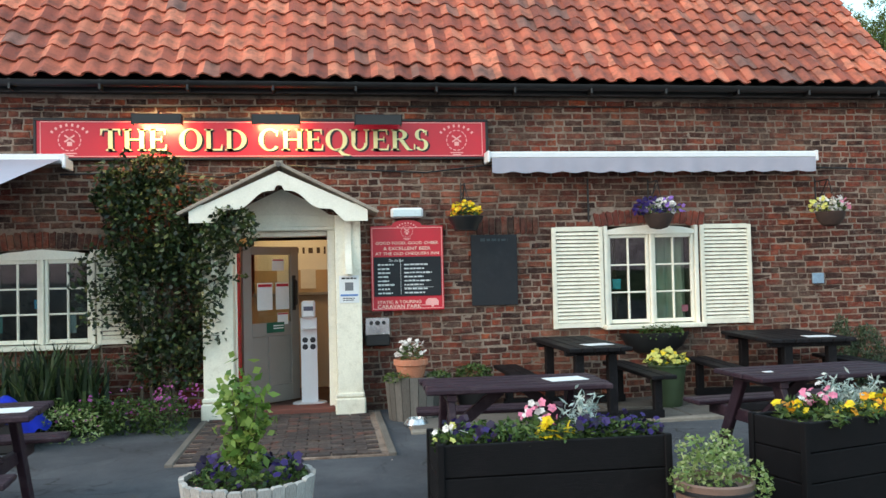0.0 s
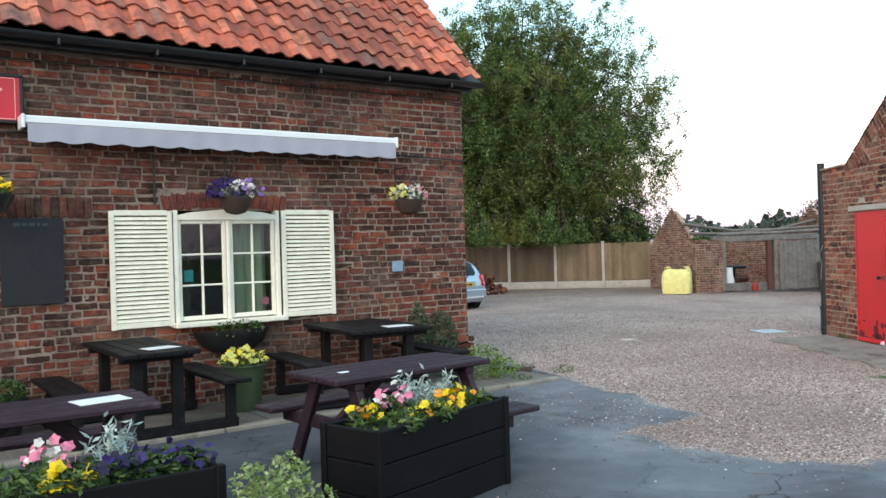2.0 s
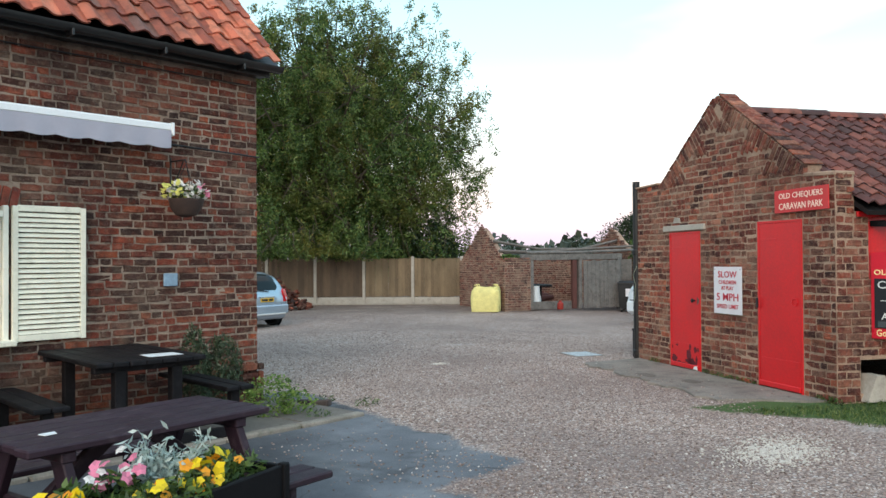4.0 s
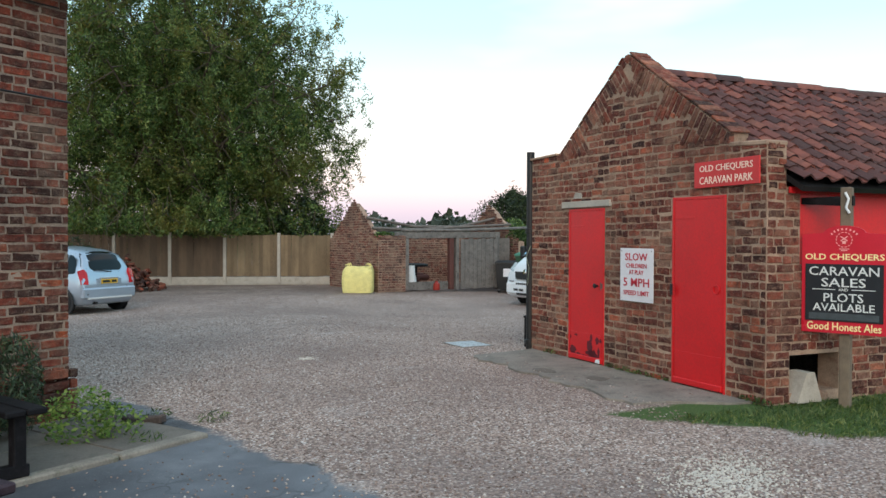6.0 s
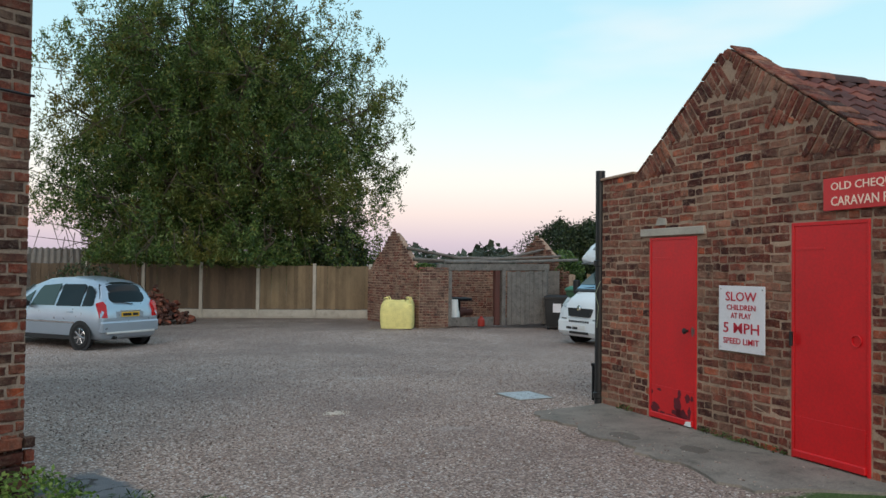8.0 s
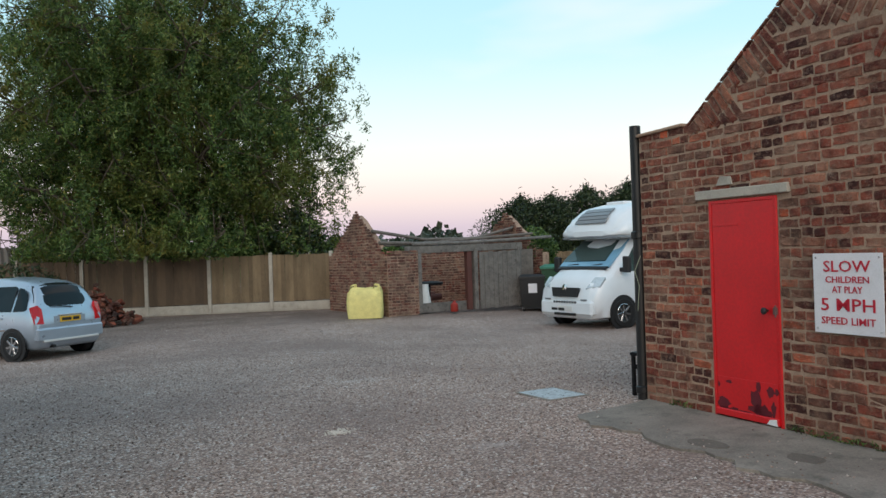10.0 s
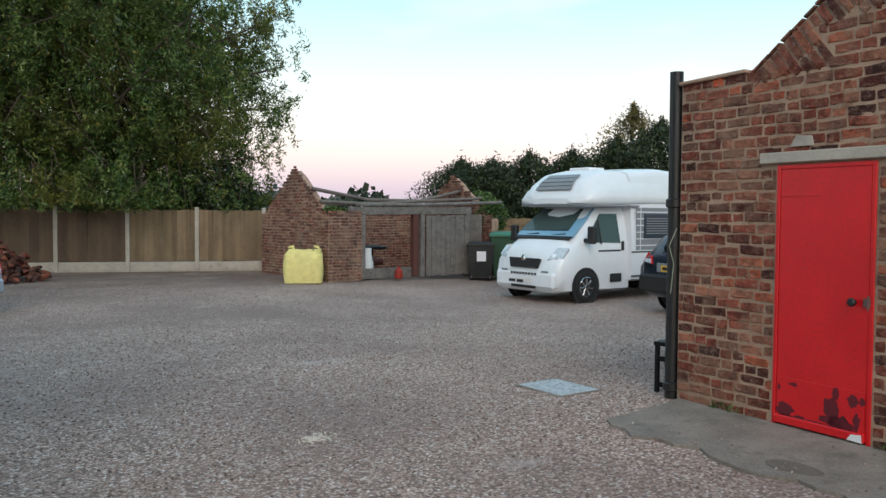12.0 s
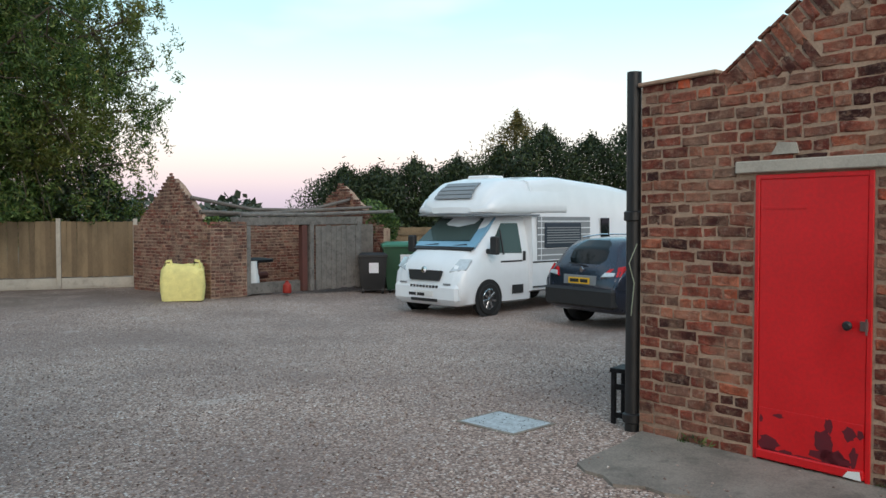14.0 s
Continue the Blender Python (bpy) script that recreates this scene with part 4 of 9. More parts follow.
serif_words("THE OLD CHEQUERS", -2.97, 0.63, 2.955, 0.24, board, -0.0005, BLACK, "letter_shadow", 0.022, -0.014)
serif_words("THE OLD CHEQUERS", -2.97, 0.63, 2.955, 0.24, board, -0.005, GOLD, "letter")
for ex in (-3.29, 0.96):
    emblem(board, (ex, 3.07), 0.115, PINK_INK, -0.001)
LAMP_GLOW = plain("lamp_glow", (1.0, 0.78, 0.38, 1), 0.5, var=0.02, bump=0, emit=9.0)


def sign_lamp(x, lit):
    o = thing("sign_lamp", "black trough lamp over the name board" + (", lit" if lit else ", unlit"), "lamp", pose(x, 8.78, 3.262), group="lamps over the name board")
    h = Shape()
    h.slab([(-0.26, -0.055), (0.26, -0.055), (0.26, 0.045), (-0.26, 0.045)], -0.06, -0.045)
    h.box((0, 0.0, 0.05), (0.52, 0.12, 0.015), b=0.004)
    for e in (-0.257, 0.257):
        h.box((e, 0, -0.005), (0.012, 0.12, 0.10), b=0.003)
    part("hood", h, BLACK, o)
    part("arm", Shape().tube([(0, 0.0, 0.05), (0, 0.08, 0.10), (0, 0.22, 0.07)], 0.012), STEEL, o, smooth=True)
    part("tube", Shape().tube([(-0.22, 0.0, 0.01), (0.22, 0.0, 0.01)], 0.018), LAMP_GLOW if lit else WHITE, o, "warm glowing tube" if lit else "dead tube", smooth=True)
    if lit:
        lamp = new("lamp_light", bpy.data.lights.new("lamp_light", "AREA"))
        lamp.data.shape, lamp.data.size, lamp.data.size_y, lamp.data.energy, lamp.data.color = "RECTANGLE", 0.44, 0.05, lit, (1.0, 0.66, 0.26)
        lamp.matrix_world = look((x, 8.775, 3.242), (x + 0.03, 8.97, 3.06))


for lx, lit in ((-2.335, 7.0), (-1.075, 5.0), (0.045, 0)):
    sign_lamp(lx, lit)

# ---- cable and pipes on the wall ----
cb = Shape()
cb.tube([(1.3, 8.99, 2.78), (1.9, 8.99, 2.74), (3.0, 8.99, 2.70), (4.2, 8.99, 2.72), (5.4, 8.99, 2.74), (6.5, 8.98, 2.70)], 0.010, 6)
cb.tube([(-3.4, 8.99, 2.70), (-2.4, 8.99, 2.72), (-1.7, 8.99, 2.66), (-1.1, 8.99, 2.80), (-0.3, 8.99, 2.74), (0.6, 8.99, 2.70), (1.3, 8.99, 2.78)], 0.010, 6)
cb.tube([(-7.9, 8.99, 3.50), (-4, 8.99, 3.42), (-1.2, 8.99, 3.46), (2.0, 8.99, 3.47), (6.4, 8.99, 3.48)], 0.007, 6)
solo("wall_cable", cb, BLACK, "thin black cable clipped along the brick wall", "cable", smooth=True)

# ---- porch ----
porch = thing("porch", "cream painted timber porch hood with wavy bargeboards", "porch")
HOOD = plain("hood_boards", srgb(158, 146, 132), 0.85, var=0.2, scale=6, bump=0.5, bscale=50, dirt=(srgb(96, 86, 78), 0.5))
AX, AZ, EXL, EXR, EZ = -1.04, 2.60, -1.95, -0.13, 2.14
low = []
for k in range(0, 25):
    f = k / 24
    x = EXR - 0.24 - (EXR - 0.24 - AX) * f
    z = EZ + 0.02 + (AZ - 0.11 - EZ - 0.02) * f + 0.030 * math.sin(f * math.pi * 3.4) + (0.05 * (f > 0.92))
    low.append((x, z))
n_seg = 24
top_pts = [(EXR + 0.02 + (AX - EXR - 0.02) * k / n_seg, EZ + 0.10 + (AZ + 0.06 - EZ - 0.10) * k / n_seg) for k in range(n_seg + 1)]
ends = [((EXR + 0.02, EZ + 0.10), (EXR + 0.02, EZ - 0.02)), ((EXR - 0.10, EZ + 0.165), (EXR - 0.23, EZ - 0.02))]
for sx in (1, -1):
    rows = []
    for up, dn in ends + list(zip(top_pts, low))[4:]:
        (xa, za), (xb, zb) = (AX + sx * (up[0] - AX), up[1]), (AX + sx * (dn[0] - AX), dn[1])
        rows.append([(xa, 8.44, za), (xa, 8.475, za), (xb, 8.475, zb), (xb, 8.44, zb)][::sx])
    part("bargeboard", Shape().grid(rows, wrap=True).add(rows[0], [(0, 1, 2, 3)]), CREAM, porch)
for sx in (1, -1):
    ang = math.degrees(math.atan2(AZ - EZ, AX - EXR))
    L = math.hypot(AZ - EZ, AX - EXR) + 0.2
    c = ((AX + (EXR + AX * 0 + 0.09)) / 2, (AZ + EZ) / 2 + 0.10)
    cx = AX + sx * (c[0] - AX)
    s = Shape().box((cx, 8.71, c[1] + 0.015), (L, 0.60, 0.035), ry=sx * math.degrees(math.atan2(AZ - EZ, EXR - AX)), b=0.006)
    part("hood_slope", s, HOOD, porch, "weathered grey roof boards")
part("ridge_roll", Shape().tube([(AX, 8.39, AZ + 0.125), (AX, 9.03, AZ + 0.125)], 0.028), OAK_OLD, porch, smooth=True)
tym = Shape().slab([(-1.60, 2.05), (-0.48, 2.05), (-0.42, 2.16), (-0.70, 2.36), (AX, 2.52), (-1.38, 2.36), (-1.66, 2.16)], 8.985, 9.02)
part("tympanum", tym, CREAM, porch)
hm = Shape()
for k in range(12):
    t0, t1 = -1 + k / 6, -1 + (k + 1) / 6
    hm.slab([(AX + 0.60 * t0, 2.19 + 0.05 * (1 - t0 * t0)), (AX + 0.60 * t1, 2.19 + 0.05 * (1 - t1 * t1)), (AX + 0.60 * t1, 2.215 + 0.05 * (1 - t1 * t1)), (AX + 0.60 * t0, 2.215 + 0.05 * (1 - t0 * t0))], 8.945, 8.985)
part("head_moulding", hm.box((AX, 8.965, 2.075), (1.16, 0.05, 0.05), b=0.01), CREAM, porch)
for x0, x1 in ((-0.46, -0.18), (-1.88, -1.56)):
    s = Shape()
    s.box(((x0 + x1) / 2, 8.86, 1.10), (x1 - x0, 0.33, 2.2), b=0.008)
    s.box(((x0 + x1) / 2, 8.84, 0.10), (x1 - x0 + 0.05, 0.37, 0.2), b=0.015)
    s.box(((x0 + x1) / 2, 8.845, 0.23), (x1 - x0 + 0.03, 0.35, 0.05), b=0.015)
    part("pilaster", s, CREAM_OLD, porch)
for bx in (-0.32, -1.74):
    s = Shape()
    rows = []
    for k in range(13):
        f = k / 12
        y = 8.69 - 0.10 * (1 - f) ** 1.5 - 0.015 * math.sin(f * 9)
        rows.append([(bx - 0.035, 8.70, 1.55 + 0.65 * f), (bx - 0.035, y, 1.55 + 0.65 * f), (bx + 0.035, y, 1.55 + 0.65 * f), (bx + 0.035, 8.70, 1.55 + 0.65 * f)])
    rows = rows[::-1]
    s.grid(rows)
    part("bracket", s, CREAM, porch)
notice = thing("paper_notice", "white laminated notice pinned to the porch post", "notice", pose(-0.315, 8.69, 1.385))
part("sheet", Shape().box((0, 0, 0), (0.215, 0.004, 0.30), b=0), PAPER, notice)
bars("print", [(-0.08, 0.08, 0.12, 0.02), (-0.07, 0.07, -0.10, 0.012), (-0.07, 0.05, -0.12, 0.010)], BLACK, notice, -0.004, R)
part("printed_block", Shape().box((0, -0.004, 0.03), (0.09, 0.002, 0.09), b=0), plain("grey_print", srgb(110, 112, 116), 0.7), notice)
part("blue_strip", Shape().box((0, -0.004, -0.065), (0.19, 0.002, 0.02), b=0), plain("blue_print", srgb(90, 130, 190), 0.6), notice)
step = Shape().box((-1.01, 8.98, 0.04), (1.04, 0.30, 0.09), b=0.012)
solo("door_step", step, plain("step_brick", srgb(108, 62, 52), 0.8, var=0.2), "worn red brick door step", "step", kind="structure")

# ---- entrance: frame, open door and lobby ----
RED_GLOSS = plain("red_gloss", srgb(190, 24, 28), 0.3, var=0.06)
GREY_DOOR = plain("grey_door_paint", srgb(140, 134, 128), 0.45, var=0.05, bump=0.04)
fr = thing("door_frame", "red and cream painted entrance door frame", "door frame", kind="structure")
part("jamb", Shape().box((-1.56, 9.16, 1.03), (0.05, 0.24, 2.04), b=0.005), RED_GLOSS, fr, "glossy red jamb")
part("jamb", Shape().box((-0.515, 9.16, 1.03), (0.05, 0.24, 2.04), b=0.005), RED_GLOSS, fr, "glossy red jamb")
part("head", Shape().box((-1.04, 9.16, 2.02), (0.99, 0.24, 0.06), b=0.005), CREAM, fr)
for jx in (-1.59, -0.50):
    part("architrave", Shape().box((jx, 8.995, 1.03), (0.09, 0.05, 2.08), b=0.01), CREAM, fr)
door = thing("door_1", "grey panelled entrance door standing open with a glazed top", "door", pose(-1.52, 9.28, 0.06, 0, 0, 42), kind="structure")
for s_, n_ in ((Shape().box((0.06, 0, 0.92), (0.12, 0.045, 1.84), b=0.004), "stile"), (Shape().box((0.76, 0, 0.92), (0.12, 0.045, 1.84), b=0.004), "stile"),
               (Shape().box((0.41, 0, 1.79), (0.58, 0.045, 0.10), b=0.004), "rail"), (Shape().box((0.41, 0, 0.86), (0.58, 0.045, 0.16), b=0.004), "rail"),
               (Shape().box((0.41, 0, 0.10), (0.58, 0.045, 0.2), b=0.004), "rail"), (Shape().box((0.41, 0, 0.49), (0.10, 0.04, 0.58), b=0.004), "muntin"),
               (Shape().box((0.235, 0.006, 0.49), (0.25, 0.02, 0.58), b=0.003), "panel"), (Shape().box((0.585, 0.006, 0.49), (0.25, 0.02, 0.58), b=0.003), "panel")):
    part(n_, s_, GREY_DOOR, door)
CLEAR = glass_mat("clear_glass", (0.90, 0.94, 0.92, 1))
pg = part("pane", Shape().box((0.41, 0.0, 1.34), (0.58, 0.006, 0.80), b=0), CLEAR, door)
pg.visible_shadow = False
hd = Shape().tube([(0.74, -0.03, 1.12), (0.74, -0.075, 1.14), (0.74, -0.075, 1.42), (0.74, -0.03, 1.44)], 0.013)
hd.box((0.74, -0.028, 1.28), (0.05, 0.012, 0.42), b=0.004)
part("pull_handle", hd, BLACK, door, "black iron pull handle", smooth=True)
for px, pz, w, h in ((0.30, 1.25, 0.22, 0.32), (0.56, 1.25, 0.20, 0.32), (0.50, 1.62, 0.18, 0.14), (0.56, 0.98, 0.16, 0.14)):
    nt = part("pinned_notice", Shape().box((px, -0.03, pz), (w, 0.003, h), b=0), PAPER, door, "white paper notice")
    part("notice_heading", Shape().box((px, -0.034, pz + h * 0.4), (w * 0.9, 0.002, h * 0.1), b=0), RED_INK, nt)
gsn = part("green_notice", Shape().box((0.45, -0.03, 0.88), (0.26, 0.004, 0.12), b=0), plain("green_print", srgb(20, 92, 70), 0.5), door, "green notice with white print")
part("print_bar", Shape().box((0.49, -0.034, 0.90), (0.15, 0.002, 0.012), b=0).box((0.49, -0.034, 0.87), (0.15, 0.002, 0.012), b=0), PAPER, gsn)
LOBBY = plain("lobby_paint", srgb(188, 164, 134), 0.7, var=0.05)
lb = Shape()
lb.box((-1.9, 10.1, 1.3), (0.08, 1.4, 2.5), b=0)
lb.box((-0.32, 10.1, 1.3), (0.08, 1.4, 2.5), b=0)
lb.box((-1.12, 10.85, 0.65), (1.7, 0.08, 1.25), b=0).box((-1.75, 10.85, 1.9), (0.4, 0.08, 1.25), b=0).box((-0.42, 10.85, 1.9), (0.12, 0.08, 1.25), b=0).box((-1.0, 10.85, 2.35), (1.1, 0.08, 0.4), b=0)
solo("wall_lobby", lb, LOBBY, "cream painted lobby walls inside the entrance", "wall", kind="structure")
iw = thing("inner_window", "glazed lobby screen with frosted lettering band", "window", pose(-1.0, 10.84, 1.72), kind="structure")
FROST = plain("frosted_glass", srgb(238, 238, 232), 0.35, var=0.04, bump=0.02)
part("frosted_pane", Shape().box((0.02, 0, 0.10), (1.05, 0.01, 0.40), b=0), FROST, iw, "white frosted pane")
bars("print", [(-0.45, 0.45, 0.16, 0.10)], plain("brown_print", srgb(70, 56, 44), 0.6), iw, -0.01, R)
part("notice", Shape().box((-0.1, -0.02, -0.22), (0.22, 0.004, 0.26), b=0), PAPER, iw, "pale paper notice")
part("notice", Shape().box((0.2, -0.02, -0.22), (0.2, 0.004, 0.26), b=0), PAPER, iw, "pale paper notice")
part("lower_panel", Shape().box((0.02, 0.0, -0.26), (1.05, 0.012, 0.32), b=0), LOBBY, iw, "cream board below the pane")
part("sill", Shape().box((0.02, -0.05, -0.42), (1.1, 0.12, 0.04), b=0.006), GREY_DOOR, iw)
lobby_lamp = new("lobby_light", bpy.data.lights.new("lobby_light", "POINT"))
lobby_lamp.data.energy, lobby_lamp.data.color, lobby_lamp.data.shadow_soft_size = 4.5, (1.0, 0.70, 0.40), 0.12
lobby_lamp.location = (-1.0, 9.95, 2.30)
globe = thing("lobby_lamp", "small round lit ceiling lamp in the lobby", "lamp", pose(-1.0, 9.95, 2.46))
part("globe", Shape().lathe([(0.05, 0.04), (0.09, 0.0), (0.10, -0.02), (0.07, -0.04)], seg=16), LAMP_GLOW, globe, smooth=True).visible_shadow = False
stand = thing("sanitiser_stand", "slim white hand sanitiser stand in the doorway", "stand", pose(-0.775, 9.42, 0.05))
sb = Shape()
sb.box((0, 0, 0.50), (0.19, 0.02, 1.0), b=0.004).box((-0.09, 0.04, 0.50), (0.012, 0.09, 1.0), b=0.003).box((0.09, 0.04, 0.50), (0.012, 0.09, 1.0), b=0.003)
part("column", sb, WHITE, stand)
part("base_plate", Shape().lathe([(0.20, 0.0), (0.20, 0.012), (0.19, 0.016)], seg=28), WHITE, stand, smooth=True)
part("dispenser", Shape().box((0, -0.03, 1.10), (0.16, 0.11, 0.20), b=0.02), WHITE, stand)
part("dark_band", Shape().box((0, -0.088, 1.11), (0.11, 0.004, 0.05), b=0), plain("slate_print", srgb(90, 92, 110), 0.6), stand)
part("drip_tray", Shape().box((0, -0.05, 0.88), (0.18, 0.10, 0.02), b=0.006), WHITE, stand)
ic = Shape()
for a in (-0.045, 0.045):
    for b in (0.66, 0.74):
        ic.lathe([(0.033, -0.001), (0.033, 0.001)], seg=16, m=pose(a, -0.013, b, 90))
part("round_icon", ic, plain("icon_black", srgb(40, 38, 44), 0.6), stand, "dark round printed marks")

# ---- menu board, chalkboard, small wall fittings ----
menu = thing("menu_board", "red pub menu board with arched top and chalk panel", "sign", pose(0.36, 8.975, 0.025))
pts = [(-0.415, 1.10), (0.415, 1.10), (0.415, 2.06), (0.22, 2.065)] + [(0.17 * math.cos(a), 2.07 + 0.06 * math.sin(a)) for a in np.linspace(0, math.pi, 11)] + [(-0.22, 2.065), (-0.415, 2.06)]
part("panel", Shape().slab(pts, 0, 0.03), SIGN_RED, menu)
part("chalk_panel", Shape().box((0, -0.006, 1.485), (0.77, 0.012, 0.45), b=0.002), BLACK_BOARD, menu)
bl = Shape()
for z in (1.12, 2.04):
    bl.box((0, -0.002, z), (0.80, 0.003, 0.007), b=0)
for x in (-0.40, 0.40):
    bl.box((x, -0.002, 1.58), (0.007, 0.003, 0.92), b=0)
part("border_line", bl, PINK_INK, menu)
for words, w, h, cx, z in (("GOOD FOOD, GOOD CHEER", 0.72, 0.038, 0, 1.865), ("& EXCELLENT BEER", 0.54, 0.038, 0, 1.805), ("AT THE OLD CHEQUERS INN", 0.73, 0.038, 0, 1.745),
                           ("STATIC & TOURING", 0.50, 0.034, -0.10, 1.196), ("CARAVAN PARK", 0.50, 0.042, -0.10, 1.146)):
    text_fit("lettering", words, w, h, CREAM_INK, menu, (cx, -0.003, z), bold=0.004)
cv = Shape().slab([(0.20, 1.15), (0.35, 1.15), (0.35, 1.20), (0.32, 1.23), (0.23, 1.23), (0.20, 1.20)], -0.003, -0.001)
cv.lathe([(0.016, -0.001), (0.016, 0.001)], seg=12, m=pose(0.28, -0.003, 1.145, 90)).box((0.18, -0.002, 1.155), (0.07, 0.002, 0.008), b=0)
part("caravan_drawing", cv, PINK_INK, menu, "little pale caravan drawing")
emblem(menu, (0, 2.0), 0.066, PINK_INK, -0.002)
text_fit("chalk_heading", "On the Bar", 0.17, 0.03, CHALK, menu, (-0.13, -0.014, 1.67))
bars("chalk_writing", [(-0.34, -0.34 + R.uniform(0.12, 0.2), 1.62 - 0.046 * k, 0.020) for k in range(8)] + [(-0.04, -0.04 + R.uniform(0.2, 0.36), 1.62 - 0.046 * k, 0.018) for k in range(8)], CHALK, menu, -0.013, R)
part("chalk_line", Shape().box((-0.08, -0.0135, 1.47), (0.004, 0.002, 0.38), b=0).box((-0.25, -0.0135, 1.40), (0.2, 0.002, 0.004), b=0).box((0.12, -0.0135, 1.36), (0.34, 0.002, 0.004), b=0), CHALK, menu)
chalk = thing("chalkboard", "blank black chalkboard fixed over a bricked-up window", "chalkboard", pose(1.375, 8.985, 1.56))
part("panel", Shape().box((0, 0.01, 0), (0.545, 0.02, 0.82), b=0.004), BLACK_BOARD, chalk)
bars("faint_chalk", [(-0.16, 0.16, 0.35, 0.035)], plain("faint_chalk", srgb(66, 74, 78), 0.9), chalk, -0.0015, R)
bulk = thing("bulkhead_light", "white plastic bulkhead light over the menu board", "lamp", pose(0.365, 8.98, 2.235))
part("body", Shape().box((0, 0, 0), (0.37, 0.09, 0.115), b=0.02), WHITE, bulk)
part("lens", Shape().box((0, -0.05, -0.005), (0.33, 0.03, 0.085), b=0.012), plain("frosted_plastic", srgb(214, 230, 232), 0.3, var=0.03), bulk)
ash = thing("wall_ashtray", "brushed steel wall ashtray with black base", "ashtray", pose(0.0, 8.95, 0.935))
part("hood", Shape().slab([(-0.135, -0.07), (0.135, -0.07), (0.13, 0.115), (-0.13, 0.115)], -0.06, 0.06), STEEL, ash)
part("box", Shape().box((0, 0, -0.135), (0.27, 0.12, 0.13), b=0.012), BLACK, ash)
part("hole", Shape().lathe([(0.022, -0.002), (0.022, 0.002)], seg=14, m=pose(-0.07, -0.062, 0.06, 90)).lathe([(0.028, -0.002), (0.028, 0.002)], seg=14, m=pose(0.0, -0.062, 0.06, 90)).lathe([(0.022, -0.002), (0.022, 0.002)], seg=14, m=pose(0.07, -0.062, 0.06, 90)), BLACK, ash)
plq = solo("wall_plaque", Shape().box((0, 0, 0), (0.15, 0.025, 0.13), b=0.01), plain("slate_blue", srgb(132, 156, 176), 0.6, var=0.2, scale=14), "small blue-grey plaque on the brick wall", "plaque", pose(5.43, 8.995, 1.37))
cln = solo("conduit", Shape().tube([(2.52, 8.98, 2.62), (2.52, 8.98, 2.1)], 0.012), BLACK, "black conduit down the wall", "pipe", smooth=True)


# ---- windows and shutters ----
PANE = glass_mat("window_glass", (0.80, 0.86, 0.82, 1), 0.02)


def window(name, x0, x1, z0, z1, label):
    w = thing(name, label, "window", kind="structure")
    cx = (x0 + x1) / 2
    f = Shape()
    f.box((x0 + 0.024, 9.03, (z0 + z1) / 2), (0.048, 0.10, z1 - z0), b=0.006).box((x1 - 0.024, 9.03, (z0 + z1) / 2), (0.048, 0.10, z1 - z0), b=0.006)
    f.slab([(x0 + 0.045, z1 - 0.10), (x1 - 0.045, z1 - 0.10), (x1 - 0.0, z1 - 0.06), (x1 - 0.2, z1 - 0.02), (cx, z1 + 0.012), (x0 + 0.2, z1 - 0.02), (x0, z1 - 0.06)], 8.985, 9.075)
    part("window_frame", f, CREAM, w)
    part("mullion", Shape().box((cx, 9.03, (z0 + z1) / 2 - 0.05), (0.036, 0.09, z1 - z0 - 0.10), b=0.006), CREAM, w)
    part("window_sill", Shape().box((cx, 8.97, z0 + 0.015), (x1 - x0 + 0.06, 0.20, 0.05), b=0.008), CREAM_OLD, w)
    for a, b in ((x0 + 0.05, cx - 0.02), (cx + 0.02, x1 - 0.05)):
        s = Shape()
        zb, zt = z0 + 0.05, z1 - 0.10
        for x in (a + 0.02, b - 0.02):
            s.box((x, 9.035, (zb + zt) / 2), (0.034, 0.05, zt - zb), b=0.005)
        for z in (zb + 0.025, zt - 0.02):
            s.box(((a + b) / 2, 9.035, z), (b - a - 0.08, 0.05, 0.045), b=0.005)
        sash = part("sash", s, CREAM, w)
        part("glazing_bar", Shape().box(((a + b) / 2, 9.03, (zb + zt) / 2), (0.02, 0.035, zt - zb - 0.09), b=0.004), CREAM, sash)
        for k in (1, 2):
            part("glazing_bar", Shape().box(((a + b) / 2, 9.031, zb + 0.045 + (zt - zb - 0.085) * k / 3), (b - a - 0.08, 0.033, 0.02), b=0.004), CREAM, sash)
        for i in range(2):
            for k in range(3):
                h = (zt - zb - 0.09) / 3
                p = part("pane", Shape().box((a + 0.04 + (b - a - 0.08) * (i + 0.5) / 2, 9.045, zb + 0.045 + h * (k + 0.5)), ((b - a - 0.08) / 2, 0.004, h), b=0), PANE, sash)
                p.visible_shadow = False
    return w


window("window_1", *WIN_R, "cream painted casement window with twelve panes")
window("window_2", *WIN_L, "cream painted casement window with small panes")
CURTAIN = plain("curtain_cloth", srgb(176, 186, 170), 0.9, var=0.12, scale=8)
cs = Shape().grid([[(x, 9.20 + 0.025 * math.sin(x * 55), z) for x in np.linspace(3.42, 3.80, 40)] for z in (0.86, 1.95)])
solo("curtain", cs, CURTAIN, "pale green-grey curtain behind the window", "curtain", smooth=True)
cs = Shape().grid([[(x, 9.22 + 0.02 * math.sin(x * 60), z) for x in np.linspace(2.76, 2.92, 20)] for z in (0.86, 1.95)])
solo("curtain", cs, plain("curtain_brown", srgb(84, 66, 44), 0.9, var=0.15), "brown curtain drawn to the window side", "curtain", smooth=True)
